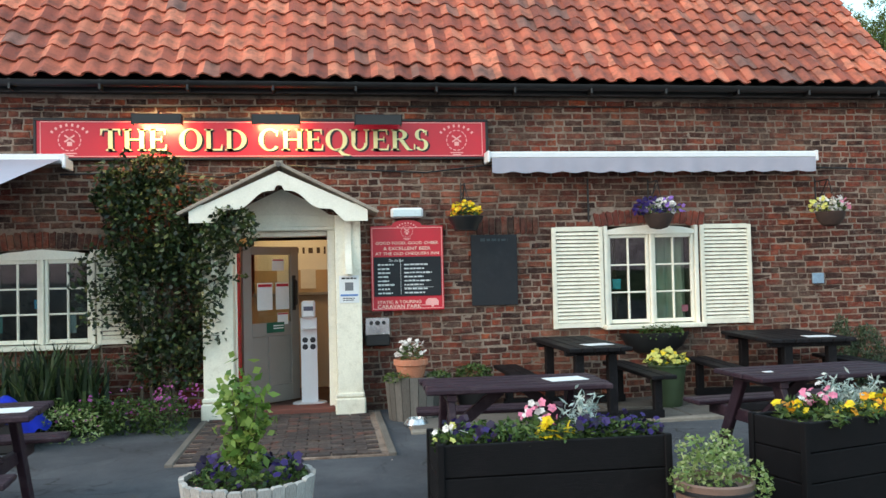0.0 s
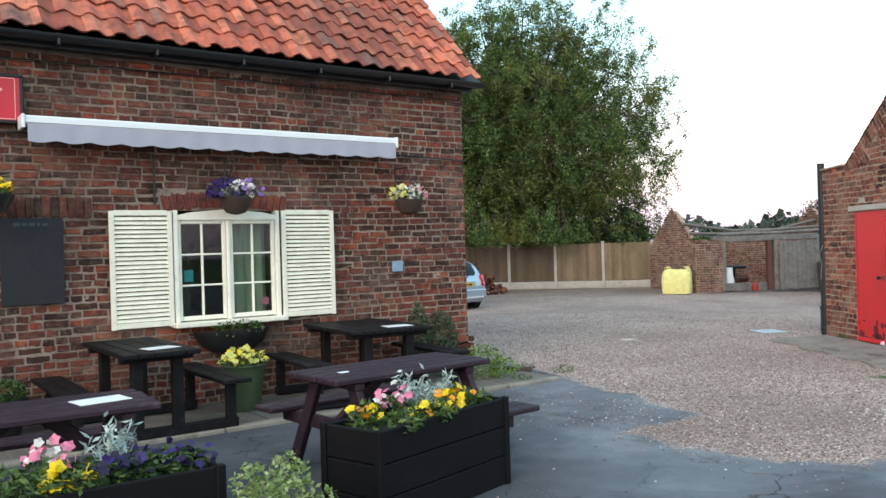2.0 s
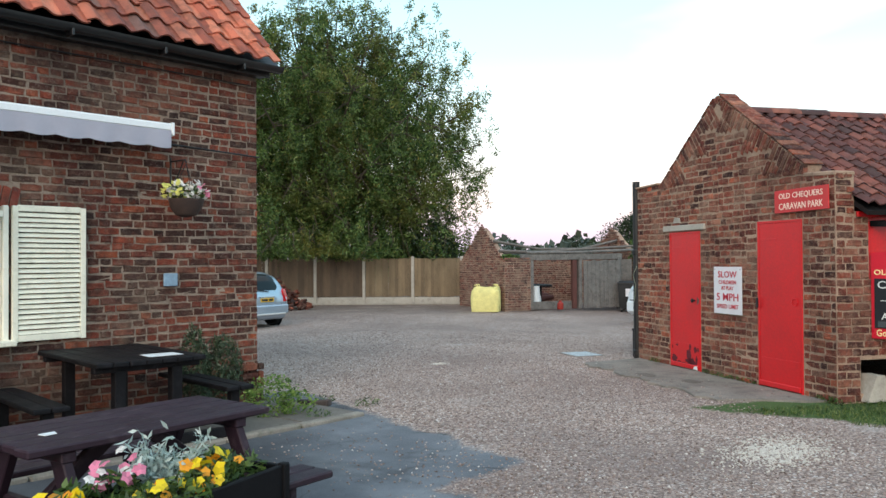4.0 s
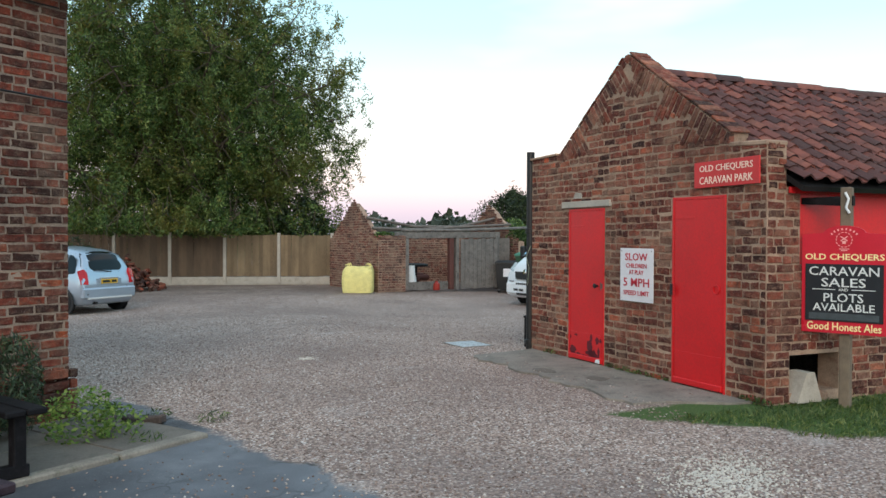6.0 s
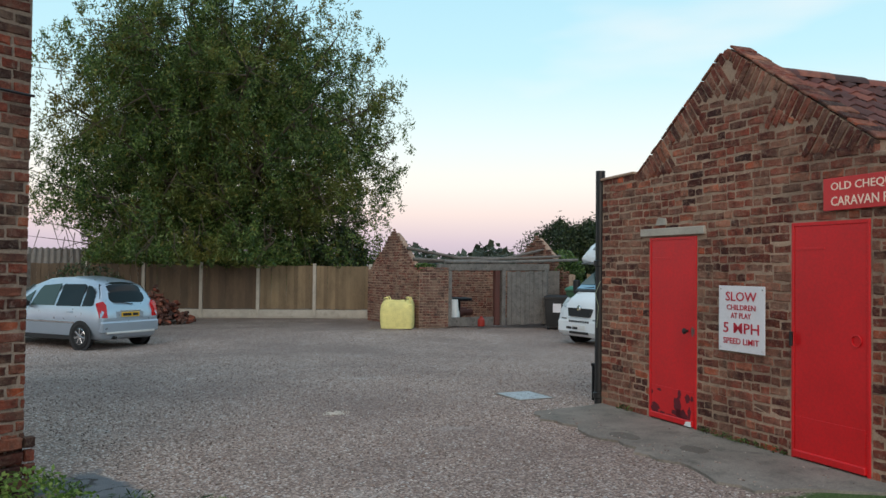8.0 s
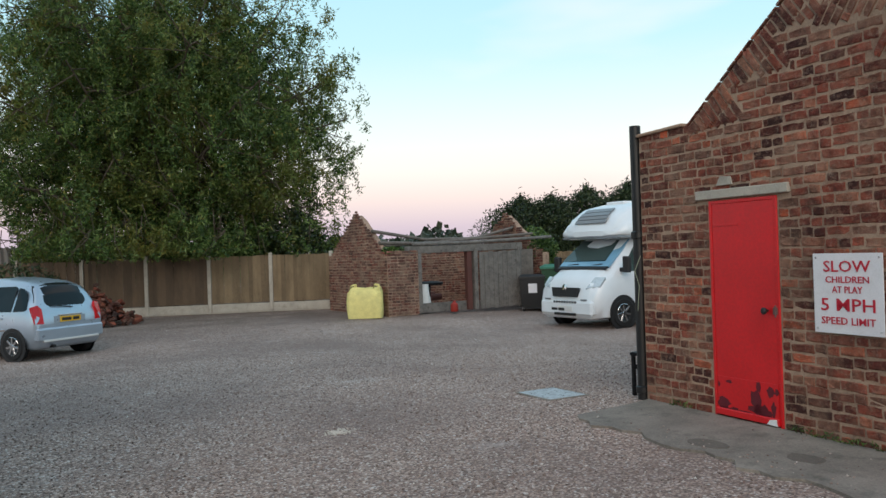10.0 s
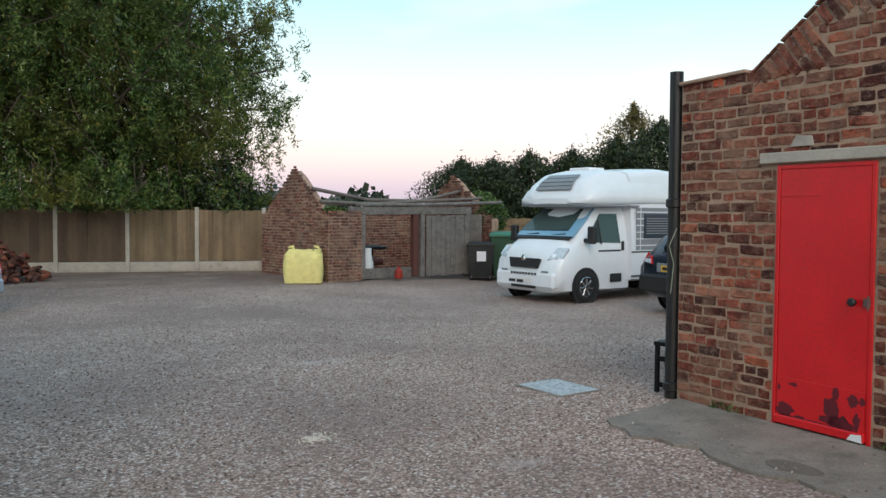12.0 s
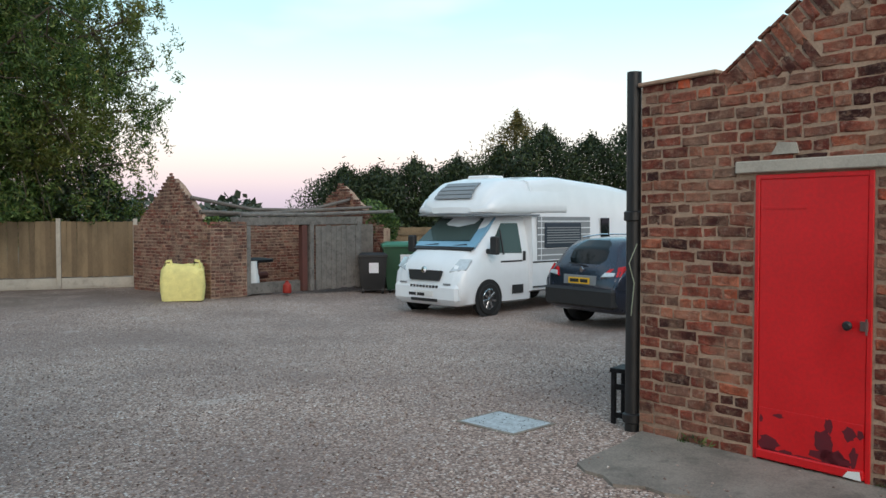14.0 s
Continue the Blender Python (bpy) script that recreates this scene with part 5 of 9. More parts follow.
for wx, wz, colr, w_, h_, nm in ((2.87, 1.36, srgb(60, 176, 196), 0.10, 0.12, "turquoise"), (3.72, 1.05, srgb(206, 120, 150), 0.08, 0.08, "pink"), (-3.62, 1.30, srgb(60, 160, 210), 0.15, 0.10, "blue"), (-3.60, 1.10, srgb(120, 60, 52), 0.14, 0.15, "dark red"), (-4.1, 1.1, srgb(110, 150, 150), 0.16, 0.20, "pale green"), (-3.30, 1.08, srgb(150, 160, 170), 0.07, 0.20, "grey")):
    solo("window_card", Shape().box((0, 0, 0), (w_, 0.004, h_), b=0), plain("card_" + nm.replace(" ", "_"), colr, 0.6, var=0.1), nm + " card stuck inside the window pane", "card", pose(wx, 9.056, wz))


def shutter(x0, x1, z0, z1):
    o = thing("shutter", "cream painted louvred timber shutter fixed open to the wall", "shutter", pose((x0 + x1) / 2, 8.985, 0), group="louvred window shutters")
    w = x1 - x0
    for x in (-w / 2 + 0.025, w / 2 - 0.025):
        part("stile", Shape().box((x, 0, (z0 + z1) / 2), (0.05, 0.035, z1 - z0), b=0.004), CREAM_OLD, o)
    for z in (z0 + 0.035, z1 - 0.02):
        part("rail", Shape().box((0, 0, z), (w - 0.1, 0.033, 0.055), b=0.004), CREAM_OLD, o)
    k = int((z1 - z0 - 0.13) / 0.043)
    me = Shape().box((0, 0, 0), (w - 0.10, 0.007, 0.042), rx=-35, b=0.002).mesh("slat", CREAM_OLD)
    for i in range(k):
        p = part("slat", me, CREAM_OLD, o, m=pose(0, -0.002, z0 + 0.085 + (z1 - z0 - 0.13) * i / max(1, k - 1) * 0.97, R.uniform(-3, 3), R.uniform(-0.4, 0.4), 0))
    return o


shutter(2.065, 2.685, 0.85, 2.04)
shutter(3.905, 4.555, 0.85, 2.05)
shutter(-3.03, -2.42, 0.84, 1.88)
shutter(-4.77, -4.16, 0.84, 1.88)

# ---- awnings ----
aw = thing("awning", "rolled-in grey awning with white case and scalloped valance", "awning", pose(3.30, 0, 0))
part("case", Shape().box((0, 8.84, 2.865), (4.02, 0.20, 0.085), b=0.02), WHITE, aw, "white metal case")
for e in (-2.01, 2.01):
    part("end_cap", Shape().box((e, 8.84, 2.85), (0.03, 0.23, 0.13), b=0.01), WHITE, aw)
rows = []
xs_ = np.linspace(-1.98, 1.98, 161)
for z_i, zf in enumerate((2.83, 2.75, 2.675)):
    rows.append([(x, 8.715 - 0.008 * math.sin(x * 21) * z_i * 0.5, zf - (0.022 * abs(math.sin(x * math.pi / 0.29)) if z_i == 2 else 0)) for x in xs_])
part("valance", Shape().grid(rows), AWNING, aw, "grey scalloped cloth valance", smooth=True)
aw2 = thing("awning", "grey cloth awning drawn out over the seats", "awning")
part("cloth", Shape().grid([[(x, y, z + 0.02 * math.sin(x * 1.3)) for x in np.linspace(-8.0, -3.36, 10)] for y, z in ((8.9, 2.84), (8.3, 2.68), (7.7, 2.52), (7.2, 2.38))]), AWNING, aw2, smooth=True)
part("case", Shape().box((-5.60, 8.93, 2.86), (4.6, 0.14, 0.10), b=0.02), WHITE, aw2)
part("end_arm", Shape().box((-3.28, 8.86, 2.79), (0.04, 0.28, 0.11), b=0.01), WHITE, aw2)
part("front_bar", Shape().box((-5.66, 7.18, 2.37), (4.6, 0.05, 0.08), b=0.01), WHITE, aw2)


# ---- paving in front of the pub ----
path = solo("path", Shape().box((-0.95, 7.79, 0.0), (1.78, 2.32, 0.03), b=0.003), MORTAR, "dark brick paver path to the pub door", "path", kind="structure")
for ex in (-1.87, -0.03):
    part("path_edging", Shape().box((ex, 7.72, 0.012), (0.07, 2.2, 0.04), b=0.012), SLAB, path)
paving = solo("pavement", Shape().box((3.48, 8.28, 0.0), (6.5, 1.45, 0.03), b=0.003), MORTAR, "worn concrete paving along the pub wall", "pavement", kind="structure")
for i in range(9):
    for j in range(2):
        part("slab", Shape().box((0.60 + i * 0.72, 7.93 + j * 0.66, 0.012 + R.uniform(-0.003, 0.003)), (0.70, 0.64, 0.03), rx=R.uniform(-0.4, 0.4), ry=R.uniform(-0.3, 0.3), b=0.008), SLAB, paving)
WORN_KERB = plain("worn_kerb", srgb(138, 130, 119), 0.95, var=0.3, scale=3, bump=0.6, bscale=60, dirt=(srgb(78, 82, 62), 0.9))
kr = thing("kerb", "pale worn concrete kerb edge of the paving", "kerb", kind="structure")
for i in range(8):
    part("kerb_stone", Shape().box((0.62 + i * 0.81, 7.54, 0.01 + R.uniform(-0.004, 0.004)), (0.80, 0.12, 0.05), rz=R.uniform(-1.5, 1.5), b=0.012), WORN_KERB, kr)


# ---- picnic tables ----
def picnic_table(name, m, wood, label, length=1.42, group="picnic tables"):
    t = thing(name, label, "table", m, group)
    for k in range(5):
        part("tabletop_board", Shape().box((R.uniform(-0.01, 0.01), -0.26 + k * 0.13, 0.735), (length, 0.122, 0.038), rx=R.uniform(-0.5, 0.5), b=0.008), wood, t)
    for e in (-0.48, 0.48):
        part("top_batten", Shape().box((e, 0, 0.69), (0.07, 0.60, 0.05), b=0.006), wood, t)
        part("seat_beam", Shape().box((e * 0.94, 0, 0.385), (0.05, 1.46, 0.09), b=0.006), wood, t)
        for sy in (-1, 1):
            part("leg", Shape().box((e, sy * 0.40, 0.35), (0.05, 0.10, 0.80), rx=sy * 28, b=0.006), wood, t)
    for sy in (-1, 1):
        for k in range(2):
            part("seat_board", Shape().box((R.uniform(-0.01, 0.01), sy * (0.60 + k * 0.13), 0.45), (length, 0.122, 0.036), b=0.008), wood, t)
    part("brace", Shape().box((-0.28, 0, 0.55), (0.48, 0.045, 0.08), ry=-38, b=0.005), wood, t)
    part("brace", Shape().box((0.28, 0, 0.55), (0.48, 0.045, 0.08), ry=38, b=0.005), wood, t)
    return t


def post_table(m, label, wide=5, length=1.50):
    """A heavy black table on upright posts, with a bench on each side."""
    t = thing("picnic_table", label, "table", m, "picnic tables")
    out = (wide - 5) * 0.065
    for k in range(wide):
        part("tabletop_board", Shape().box((R.uniform(-0.01, 0.01), -0.26 - out + k * 0.13, 0.735), (length, 0.126, 0.042), rx=R.uniform(-0.4, 0.4), b=0.008), TABLE_DARK, t)
    for e in (-0.55, 0.55):
        part("top_batten", Shape().box((e, 0, 0.69), (0.07, 0.62 + 2 * out, 0.05), b=0.006), TABLE_DARK, t)
        part("foot_beam", Shape().box((e, 0, 0.06), (0.08, 1.40 + 2 * out, 0.08), b=0.006), TABLE_DARK, t)
        for sy in (-1, 1):
            part("leg", Shape().box((e, sy * (0.17 + out * 0.5), 0.38), (0.09, 0.09, 0.60), b=0.006), TABLE_DARK, t)
            part("bench_post", Shape().box((e, sy * (0.64 + out), 0.255), (0.08, 0.08, 0.33), b=0.006), TABLE_DARK, t)
    for sy in (-1, 1):
        for k in range(2):
            part("seat_board", Shape().box((R.uniform(-0.01, 0.01), sy * (0.575 + out + k * 0.135), 0.44), (length - 0.02, 0.128, 0.04), b=0.008), TABLE_DARK, t)
    return t


picnic_table("picnic_table", pose(0.755, 5.42, 0, 0, 0, -2), TABLE_WOOD, "dark purple-stained picnic table behind a planter", 1.30)
picnic_table("picnic_table", pose(3.10, 5.40, 0, 0, 0, 5), TABLE_WOOD, "dark purple-stained picnic table with built-on benches", 1.34)
post_table(pose(2.08, 8.10, 0.02, 0, 0, 90), "black picnic table set end-on to the pub wall")
post_table(pose(4.48, 8.18, 0.02, 0, 0, 85), "wide black picnic table by the pub window", 7, 1.36)
picnic_table("picnic_table", pose(-3.06, 5.05, 0, 0, 0, 4), TABLE_WOOD, "dark picnic table beside the flower bed")
for px, py, rz in ((1.14, 5.40, 8), (2.16, 7.72, 12), (4.62, 7.75, -6), (-2.55, 5.02, 5)):
    solo("menu_sheet", Shape().box((0, 0, 0), (0.29, 0.20, 0.003), b=0), PAPER, "white laminated menu sheet lying on the table", "sheet", pose(px, py, 0.757 if py < 7 else 0.777, 0, 0, rz), group="menu sheets on the tables")
solo("paper_scrap", Shape().slab([(-0.04, -0.02), (0.04, -0.03), (0.03, 0.02), (-0.03, 0.03)], 0, 0.004), PAPER, "scrap of white tissue on the table", "paper", pose(2.66, 5.30, 0.758, 90, 0, 0))


# ---- plants ----
GREEN = leaf_mat("garden_leaf", [(0.0, srgb(38, 56, 26)), (0.5, srgb(70, 98, 44)), (1.0, srgb(122, 142, 72))], 0.3)
DARK_LEAF = leaf_mat("climber_leaf", [(0.0, srgb(24, 34, 20)), (0.55, srgb(48, 66, 36)), (0.88, srgb(84, 100, 50)), (1.0, srgb(126, 122, 62))], 0.2, 0.45)
BRIGHT = leaf_mat("bright_leaf", [(0.0, srgb(74, 104, 42)), (0.5, srgb(112, 144, 60)), (1.0, srgb(172, 188, 100))], 0.4)
VARIEG = leaf_mat("variegated_leaf", [(0.0, srgb(86, 112, 52)), (0.5, srgb(146, 168, 96)), (1.0, srgb(216, 220, 164))], 0.3)
SILVER = leaf_mat("silver_leaf", [(0.0, srgb(140, 158, 150)), (0.6, srgb(178, 194, 188)), (1.0, srgb(210, 218, 212))], 0.2)
ROSEMARY = leaf_mat("rosemary_leaf", [(0.0, srgb(34, 50, 34)), (0.6, srgb(62, 82, 56)), (1.0, srgb(104, 118, 86))], 0.2)
BLADE = leaf_mat("blade_leaf", [(0.0, srgb(24, 38, 22)), (0.6, srgb(46, 66, 36)), (1.0, srgb(92, 106, 60))], 0.2)
PETALS = {k: leaf_mat("petal_" + k, [(0.0, tuple(c * 0.7 for c in v[:3]) + (1,)), (0.5, v), (1.0, tuple(min(1, c * 1.15) for c in v[:3]) + (1,))], 0.25) for k, v in dict(
    violet=srgb(50, 30, 104), dark=srgb(34, 20, 56), yellow=srgb(248, 214, 30), orange=srgb(240, 160, 30), pink=srgb(238, 140, 170), white=srgb(238, 232, 226), lilac=srgb(150, 110, 200), magenta=srgb(170, 80, 150), pale=srgb(226, 222, 120)).items()}


def cloud(n, c, r, seed, shell=0.5, floor=-9.0):
    g = np.random.default_rng(seed)
    d = g.normal(size=(n, 3))
    d /= np.linalg.norm(d, axis=1, keepdims=True)
    rad = g.uniform(0, 1, n) ** (1 / 3) * (1 - shell) + shell * g.uniform(0.75, 1.05, n)
    p = d * rad[:, None] * np.array(r) + np.array(c)
    return p[p[:, 2] > floor]


def blossoms(pts, size, seed):
    """Five-petalled flowers: petals as small quads that fan out round each place."""
    g = np.random.default_rng(seed)
    out = []
    for p in pts:
        nrm = g.normal(size=3) * 0.6 + np.array([-0.25, -0.6, 0.8])
        nrm /= np.linalg.norm(nrm)
        u = np.cross(nrm, [0.3, 0.2, 0.9])
        u /= np.linalg.norm(u)
        v = np.cross(nrm, u)
        s = size * g.uniform(0.7, 1.25)
        a0 = g.uniform(0, 6.28)
        for k in range(5):
            a = a0 + k * 1.2566
            d, w = u * math.cos(a) + v * math.sin(a), -u * math.sin(a) + v * math.cos(a)
            out.append([p, p + d * s * 0.33 + w * s * 0.26 + nrm * s * 0.08, p + d * s * 0.58, p + d * s * 0.33 - w * s * 0.26 + nrm * s * 0.08])
    return np.array(out)


def plant(name, label, category, at, leaves, leaf, size, flowers=(), seed=1, group="", droop=0.0, up=0.3):
    """leaves: rows of points round the plant's foot; flowers: (points, size, petal colour)."""
    o = thing(name, label, category, pose(*at), group)
    part("foliage", quads_mesh("foliage", leaf_quads(leaves, size[0], size[1], droop, up, seed), leaf), leaf, o)
    for k, (pts, sz, colr) in enumerate(flowers):
        part("blossom", quads_mesh("blossom", blossoms(pts, sz, seed + 50 + k), PETALS[colr]), PETALS[colr], o, colr + " blossom")
    return o


def bed_plant(at, kind, seed):
    """One plant of a bedding display, kind by kind."""
    g = np.random.default_rng(seed)
    if kind == "silver":
        o = thing("ragwort", "silver-leaved ragwort in the planter", "plant", pose(*at))
        st, pts = Shape(), []
        for k in range(9):
            a, t = g.uniform(0, 6.28), g.uniform(0.05, 0.16)
            h = g.uniform(0.10, 0.24)
            st.tube([(0, 0, 0), (math.cos(a) * t * 0.5, math.sin(a) * t * 0.5, h * 0.6), (math.cos(a) * t, math.sin(a) * t, h)], [0.006, 0.005, 0.003], 5)
            for q in range(26):
                f = g.uniform(0.3, 1.05)
                pts.append(np.array([math.cos(a) * t * f, math.sin(a) * t * f, h * f]) + g.normal(size=3) * 0.022)
        part("stem", st, SILVER, o, kind="stuff")
        part("foliage", quads_mesh("foliage", leaf_quads(np.array(pts), 0.06, 0.016, -0.3, 0.0, seed), SILVER), SILVER, o)
        return
    spec = dict(violet=("pansy", ("violet", "dark"), 0.046), dark=("pansy", ("dark", "violet"), 0.046), yellow=("pansy", ("yellow", "orange"), 0.055), pink=("geranium", ("pink", "white"), 0.045), green=("bedding_plant", (), 0.05), white=("pansy", ("white", "pale"), 0.045), bold=("marigold", ("yellow", "yellow"), 0.07))[kind]
    rad = g.uniform(0.09, 0.13)
    leaves = cloud(115, (0, 0, 0.05), (rad, rad, 0.075), seed, 0.4, 0.0)
    fl = []
    for k, c in enumerate(spec[1]):
        n = (9, 4)[k] if kind != "yellow" else (5, 3)[k]
        fl.append((cloud(n * 2, (0, 0, 0.075 + (0.07 if kind == "pink" else 0)), (rad * 0.95, rad * 0.95, 0.08), seed + 9 + k, 0.8, 0.05)[:n], spec[2], c))
    words = dict(violet="deep violet pansies", dark="dark purple pansies", yellow="yellow and orange pansies", pink="pink geranium heads", green="leafy green bedding plant", white="white pansies", bold="large yellow flower heads")[kind]
    plant(spec[0], words + " growing in the planter", "flower" if spec[1] else "plant", at, leaves, GREEN, (0.055, 0.022), fl, seed)


def trough(name, label, m, length, depth, height):
    o = thing(name, label, "planter", m, "black timber planters")
    for sy in (-1, 1):
        for k in range(3):
            part("side_board", Shape().box((0, sy * (depth / 2 - 0.015), height * (k + 0.5) / 3), (length - 0.02, 0.03, height / 3 - 0.006), b=0.005), PLANTER_WOOD, o)
    for sx in (-1, 1):
        for k in range(3):
            part("end_board", Shape().box((sx * (length / 2 - 0.015), 0, height * (k + 0.5) / 3), (0.03, depth - 0.065, height / 3 - 0.006), b=0.005), PLANTER_WOOD, o)
        for sy in (-1, 1):
            part("corner_post", Shape().box((sx * (length / 2 - 0.012), sy * (depth / 2 - 0.008), height / 2), (0.045, 0.045, height + 0.012), b=0.006), PLANTER_WOOD, o)
    part("soil", Shape().grid([[(x, y, height - 0.06 + R.uniform(-0.012, 0.012)) for x in np.linspace(-length / 2 + 0.03, length / 2 - 0.03, 14)] for y in np.linspace(-depth / 2 + 0.03, depth / 2 - 0.03, 6)]), SOIL, o, "dark soil")
    return o


PLA = pose(0.73, 4.46, 0, 0, 0, -0.5)
PLB = pose(2.86, 4.69, 0, 0, 0, 15.6)
trough("planter", "long black-stained board planter full of pansies", PLA, 1.37, 0.50, 0.57)
trough("planter", "black-stained board planter with yellow and pink flowers", PLB, 1.23, 0.45, 0.57)
for k, (f, g_, kd) in enumerate([(-0.9, -0.3, "white"), (-0.78, 0.2, "dark"), (-0.66, -0.4, "violet"), (-0.55, 0.3, "green"), (-0.42, -0.3, "dark"), (-0.30, 0.3, "green"), (-0.2, -0.4, "green"), (-0.08, -0.2, "green"), (0.02, 0.35, "pink"), (0.06, -0.45, "bold"), (0.2, 0.2, "green"),
                                 (0.30, -0.3, "violet"), (0.42, 0.4, "silver"), (0.44, -0.2, "dark"), (0.56, 0.2, "violet"), (0.68, -0.3, "violet"), (0.8, 0.2, "dark"), (0.9, -0.2, "violet"), (-0.02, 0.5, "pink")]):
    p = PLA @ Vector((f * 0.66, g_ * 0.32, 0.515))
    bed_plant(tuple(p), kd, 100 + k)
for k, (f, g_, kd) in enumerate([(-0.86, 0.1, "yellow"), (-0.66, -0.5, "green"), (-0.55, 0.5, "green"), (-0.36, -0.3, "yellow"), (-0.22, 0.35, "pink"), (-0.12, 0.5, "pink"), (-0.05, -0.45, "green"), (0.12, -0.3, "yellow"), (0.22, 0.4, "silver"), (0.34, -0.3, "yellow"), (0.3, 0.1, "silver"), (0.5, 0.3, "green"), (0.62, -0.2, "yellow"), (0.8, 0.2, "green"), (0.9, 0.3, "green"), (0.86, -0.3, "green")]):
    p = PLB @ Vector((f * 0.52, g_ * 0.36, 0.525))
    bed_plant(tuple(p), kd, 140 + k)


def pot(name, label, m, prof, mat, band=None, group=""):
    o = thing(name, label, "pot", m, group)
    body = part("body", Shape().lathe(prof, seg=32), mat, o, smooth=True)
    top = max(z for _, z in prof)
    rin = prof[-1][0]
    part("soil", Shape().lathe([(rin * 0.98, top - 0.045), (0.01, top - 0.03)], seg=20), SOIL, o)
    if band:
        for z, r_ in band:
            part("band", Shape().lathe([(r_, z), (r_ + 0.006, z + 0.004), (r_ + 0.006, z + 0.022), (r_, z + 0.026)], seg=32), BLACK, o, smooth=True)
    return o


# shrub in a half barrel near the camera's start
TUB_OAK = board_mat("bleached_stave", srgb(158, 153, 146), srgb(206, 202, 196))
tub = thing("half_barrel", "low weathered half-barrel tub with pansies and a young shrub", "pot", pose(-1.055, 4.72, 0))
for k in range(30):
    a = 360 * k / 30
    hgt = 0.355 + R.uniform(-0.008, 0.008)
    stv = Shape().slab([(-0.036, 0), (0.036, 0), (0.0395, hgt * 0.97), (0.028, hgt), (-0.028, hgt), (-0.0395, hgt * 0.97)], -0.016, 0.016)
    part("stave", stv, TUB_OAK, tub, m=pose(0.345 * math.cos(math.radians(a)), 0.345 * math.sin(math.radians(a)), 0, 0, 0, a + 90) @ pose(0, 0, 0, 7, 0, 0))
part("lining", Shape().lathe([(0.33, 0.0), (0.362, 0.30), (0.365, 0.33)], seg=30, closed=False), BLACK, tub, smooth=True)
part("hoop", Shape().lathe([(0.356, 0.07), (0.372, 0.072), (0.376, 0.108), (0.360, 0.11)], seg=30, closed=False), BLACK, tub, "dark iron hoop", smooth=True)
part("soil", Shape().lathe([(0.36, 0.30), (0.01, 0.325)], seg=24), SOIL, tub, "dark soil")
for k in range(9):
    a = k / 9 * 6.28
    bed_plant((-1.055 + 0.24 * math.cos(a), 4.72 + 0.24 * math.sin(a), 0.305), ("violet", "dark", "violet", "green")[k % 4], 180 + k)
g_ = np.random.default_rng(61)
stm, pts_ = Shape(), []
for k in range(7):
    a, t = g_.uniform(0, 6.28), g_.uniform(0.02, 0.13)
    h = g_.uniform(0.34, 0.62)
    stm.tube([(0, 0, 0), (math.cos(a) * t * 0.5, math.sin(a) * t * 0.5, h * 0.5), (math.cos(a) * t, math.sin(a) * t, h)], [0.009, 0.007, 0.004], 5)
    for q in range(95):
        f = g_.uniform(0.15, 1.05)
        pts_.append(np.array([math.cos(a) * t * f, math.sin(a) * t * f, h * f]) + g_.normal(size=3) * 0.055)
sh = thing("shrub", "young leafy green shrub in the half barrel", "shrub", pose(-1.08, 4.74, 0.31))
part("stem", stm, BARK, sh)
part("foliage", quads_mesh("foliage", leaf_quads(np.array(pts_), 0.072, 0.042, 0.25, 0.3, 62), BRIGHT), BRIGHT, sh)

POT_BROWN = plain("brown_glaze", srgb(120, 96, 84), 0.5, var=0.12, scale=8)
pot("round_pot", "brown glazed pot with black rim and trailing plant", pose(1.61, 4.06, 0), [(0.15, 0), (0.19, 0.10), (0.215, 0.24), (0.225, 0.33), (0.215, 0.34), (0.20, 0.335), (0.195, 0.30)], POT_BROWN, [(0.27, 0.222), (0.06, 0.178)])
plant("trailing_plant", "variegated cream-green trailing plant in a round pot", "plant", (1.61, 4.06, 0.32), np.concatenate([cloud(380, (0, 0, 0.08), (0.22, 0.20, 0.12), 70, 0.5, -0.02), cloud(170, (-0.10, 0.02, 0.17), (0.12, 0.12, 0.10), 72, 0.3), cloud(150, (0.10, 0.05, 0.20), (0.10, 0.12, 0.09), 73, 0.3), cloud(130, (0.0, -0.12, 0.14), (0.12, 0.08, 0.08), 76, 0.3), cloud(220, (0.22, -0.10, -0.04), (0.08, 0.10, 0.17), 71, 0.3), cloud(90, (-0.22, -0.06, 0.04), (0.08, 0.10, 0.08), 77, 0.3)]), VARIEG, (0.036, 0.020), seed=72)

# green ribbed pot with yellow flowers
POT_GREEN = plain("green_glaze", srgb(58, 72, 48), 0.4, var=0.15, scale=6)
pot("ribbed_pot", "dark green ribbed pot with yellow flowers by the wall", pose(3.14, 8.28, 0.02), [(0.15, 0)] + [(0.155 + 0.045 * k / 12 + 0.004 * (k % 2), 0.03 + 0.40 * k / 12) for k in range(13)] + [(0.215, 0.45), (0.205, 0.462), (0.19, 0.45)], POT_GREEN)
plant("pansy", "yellow and white pansies heaped in a green pot", "flower", (3.14, 8.28, 0.46), cloud(420, (0, 0, 0.05), (0.25, 0.24, 0.10), 74, 0.5, -0.02), GREEN, (0.05, 0.022), [(cloud(90, (0, 0, 0.07), (0.26, 0.24, 0.11), 75, 0.9, 0.04), 0.055, "pale"), (cloud(40, (0, 0, 0.07), (0.26, 0.24, 0.11), 76, 0.9, 0.04), 0.05, "yellow")], 77)
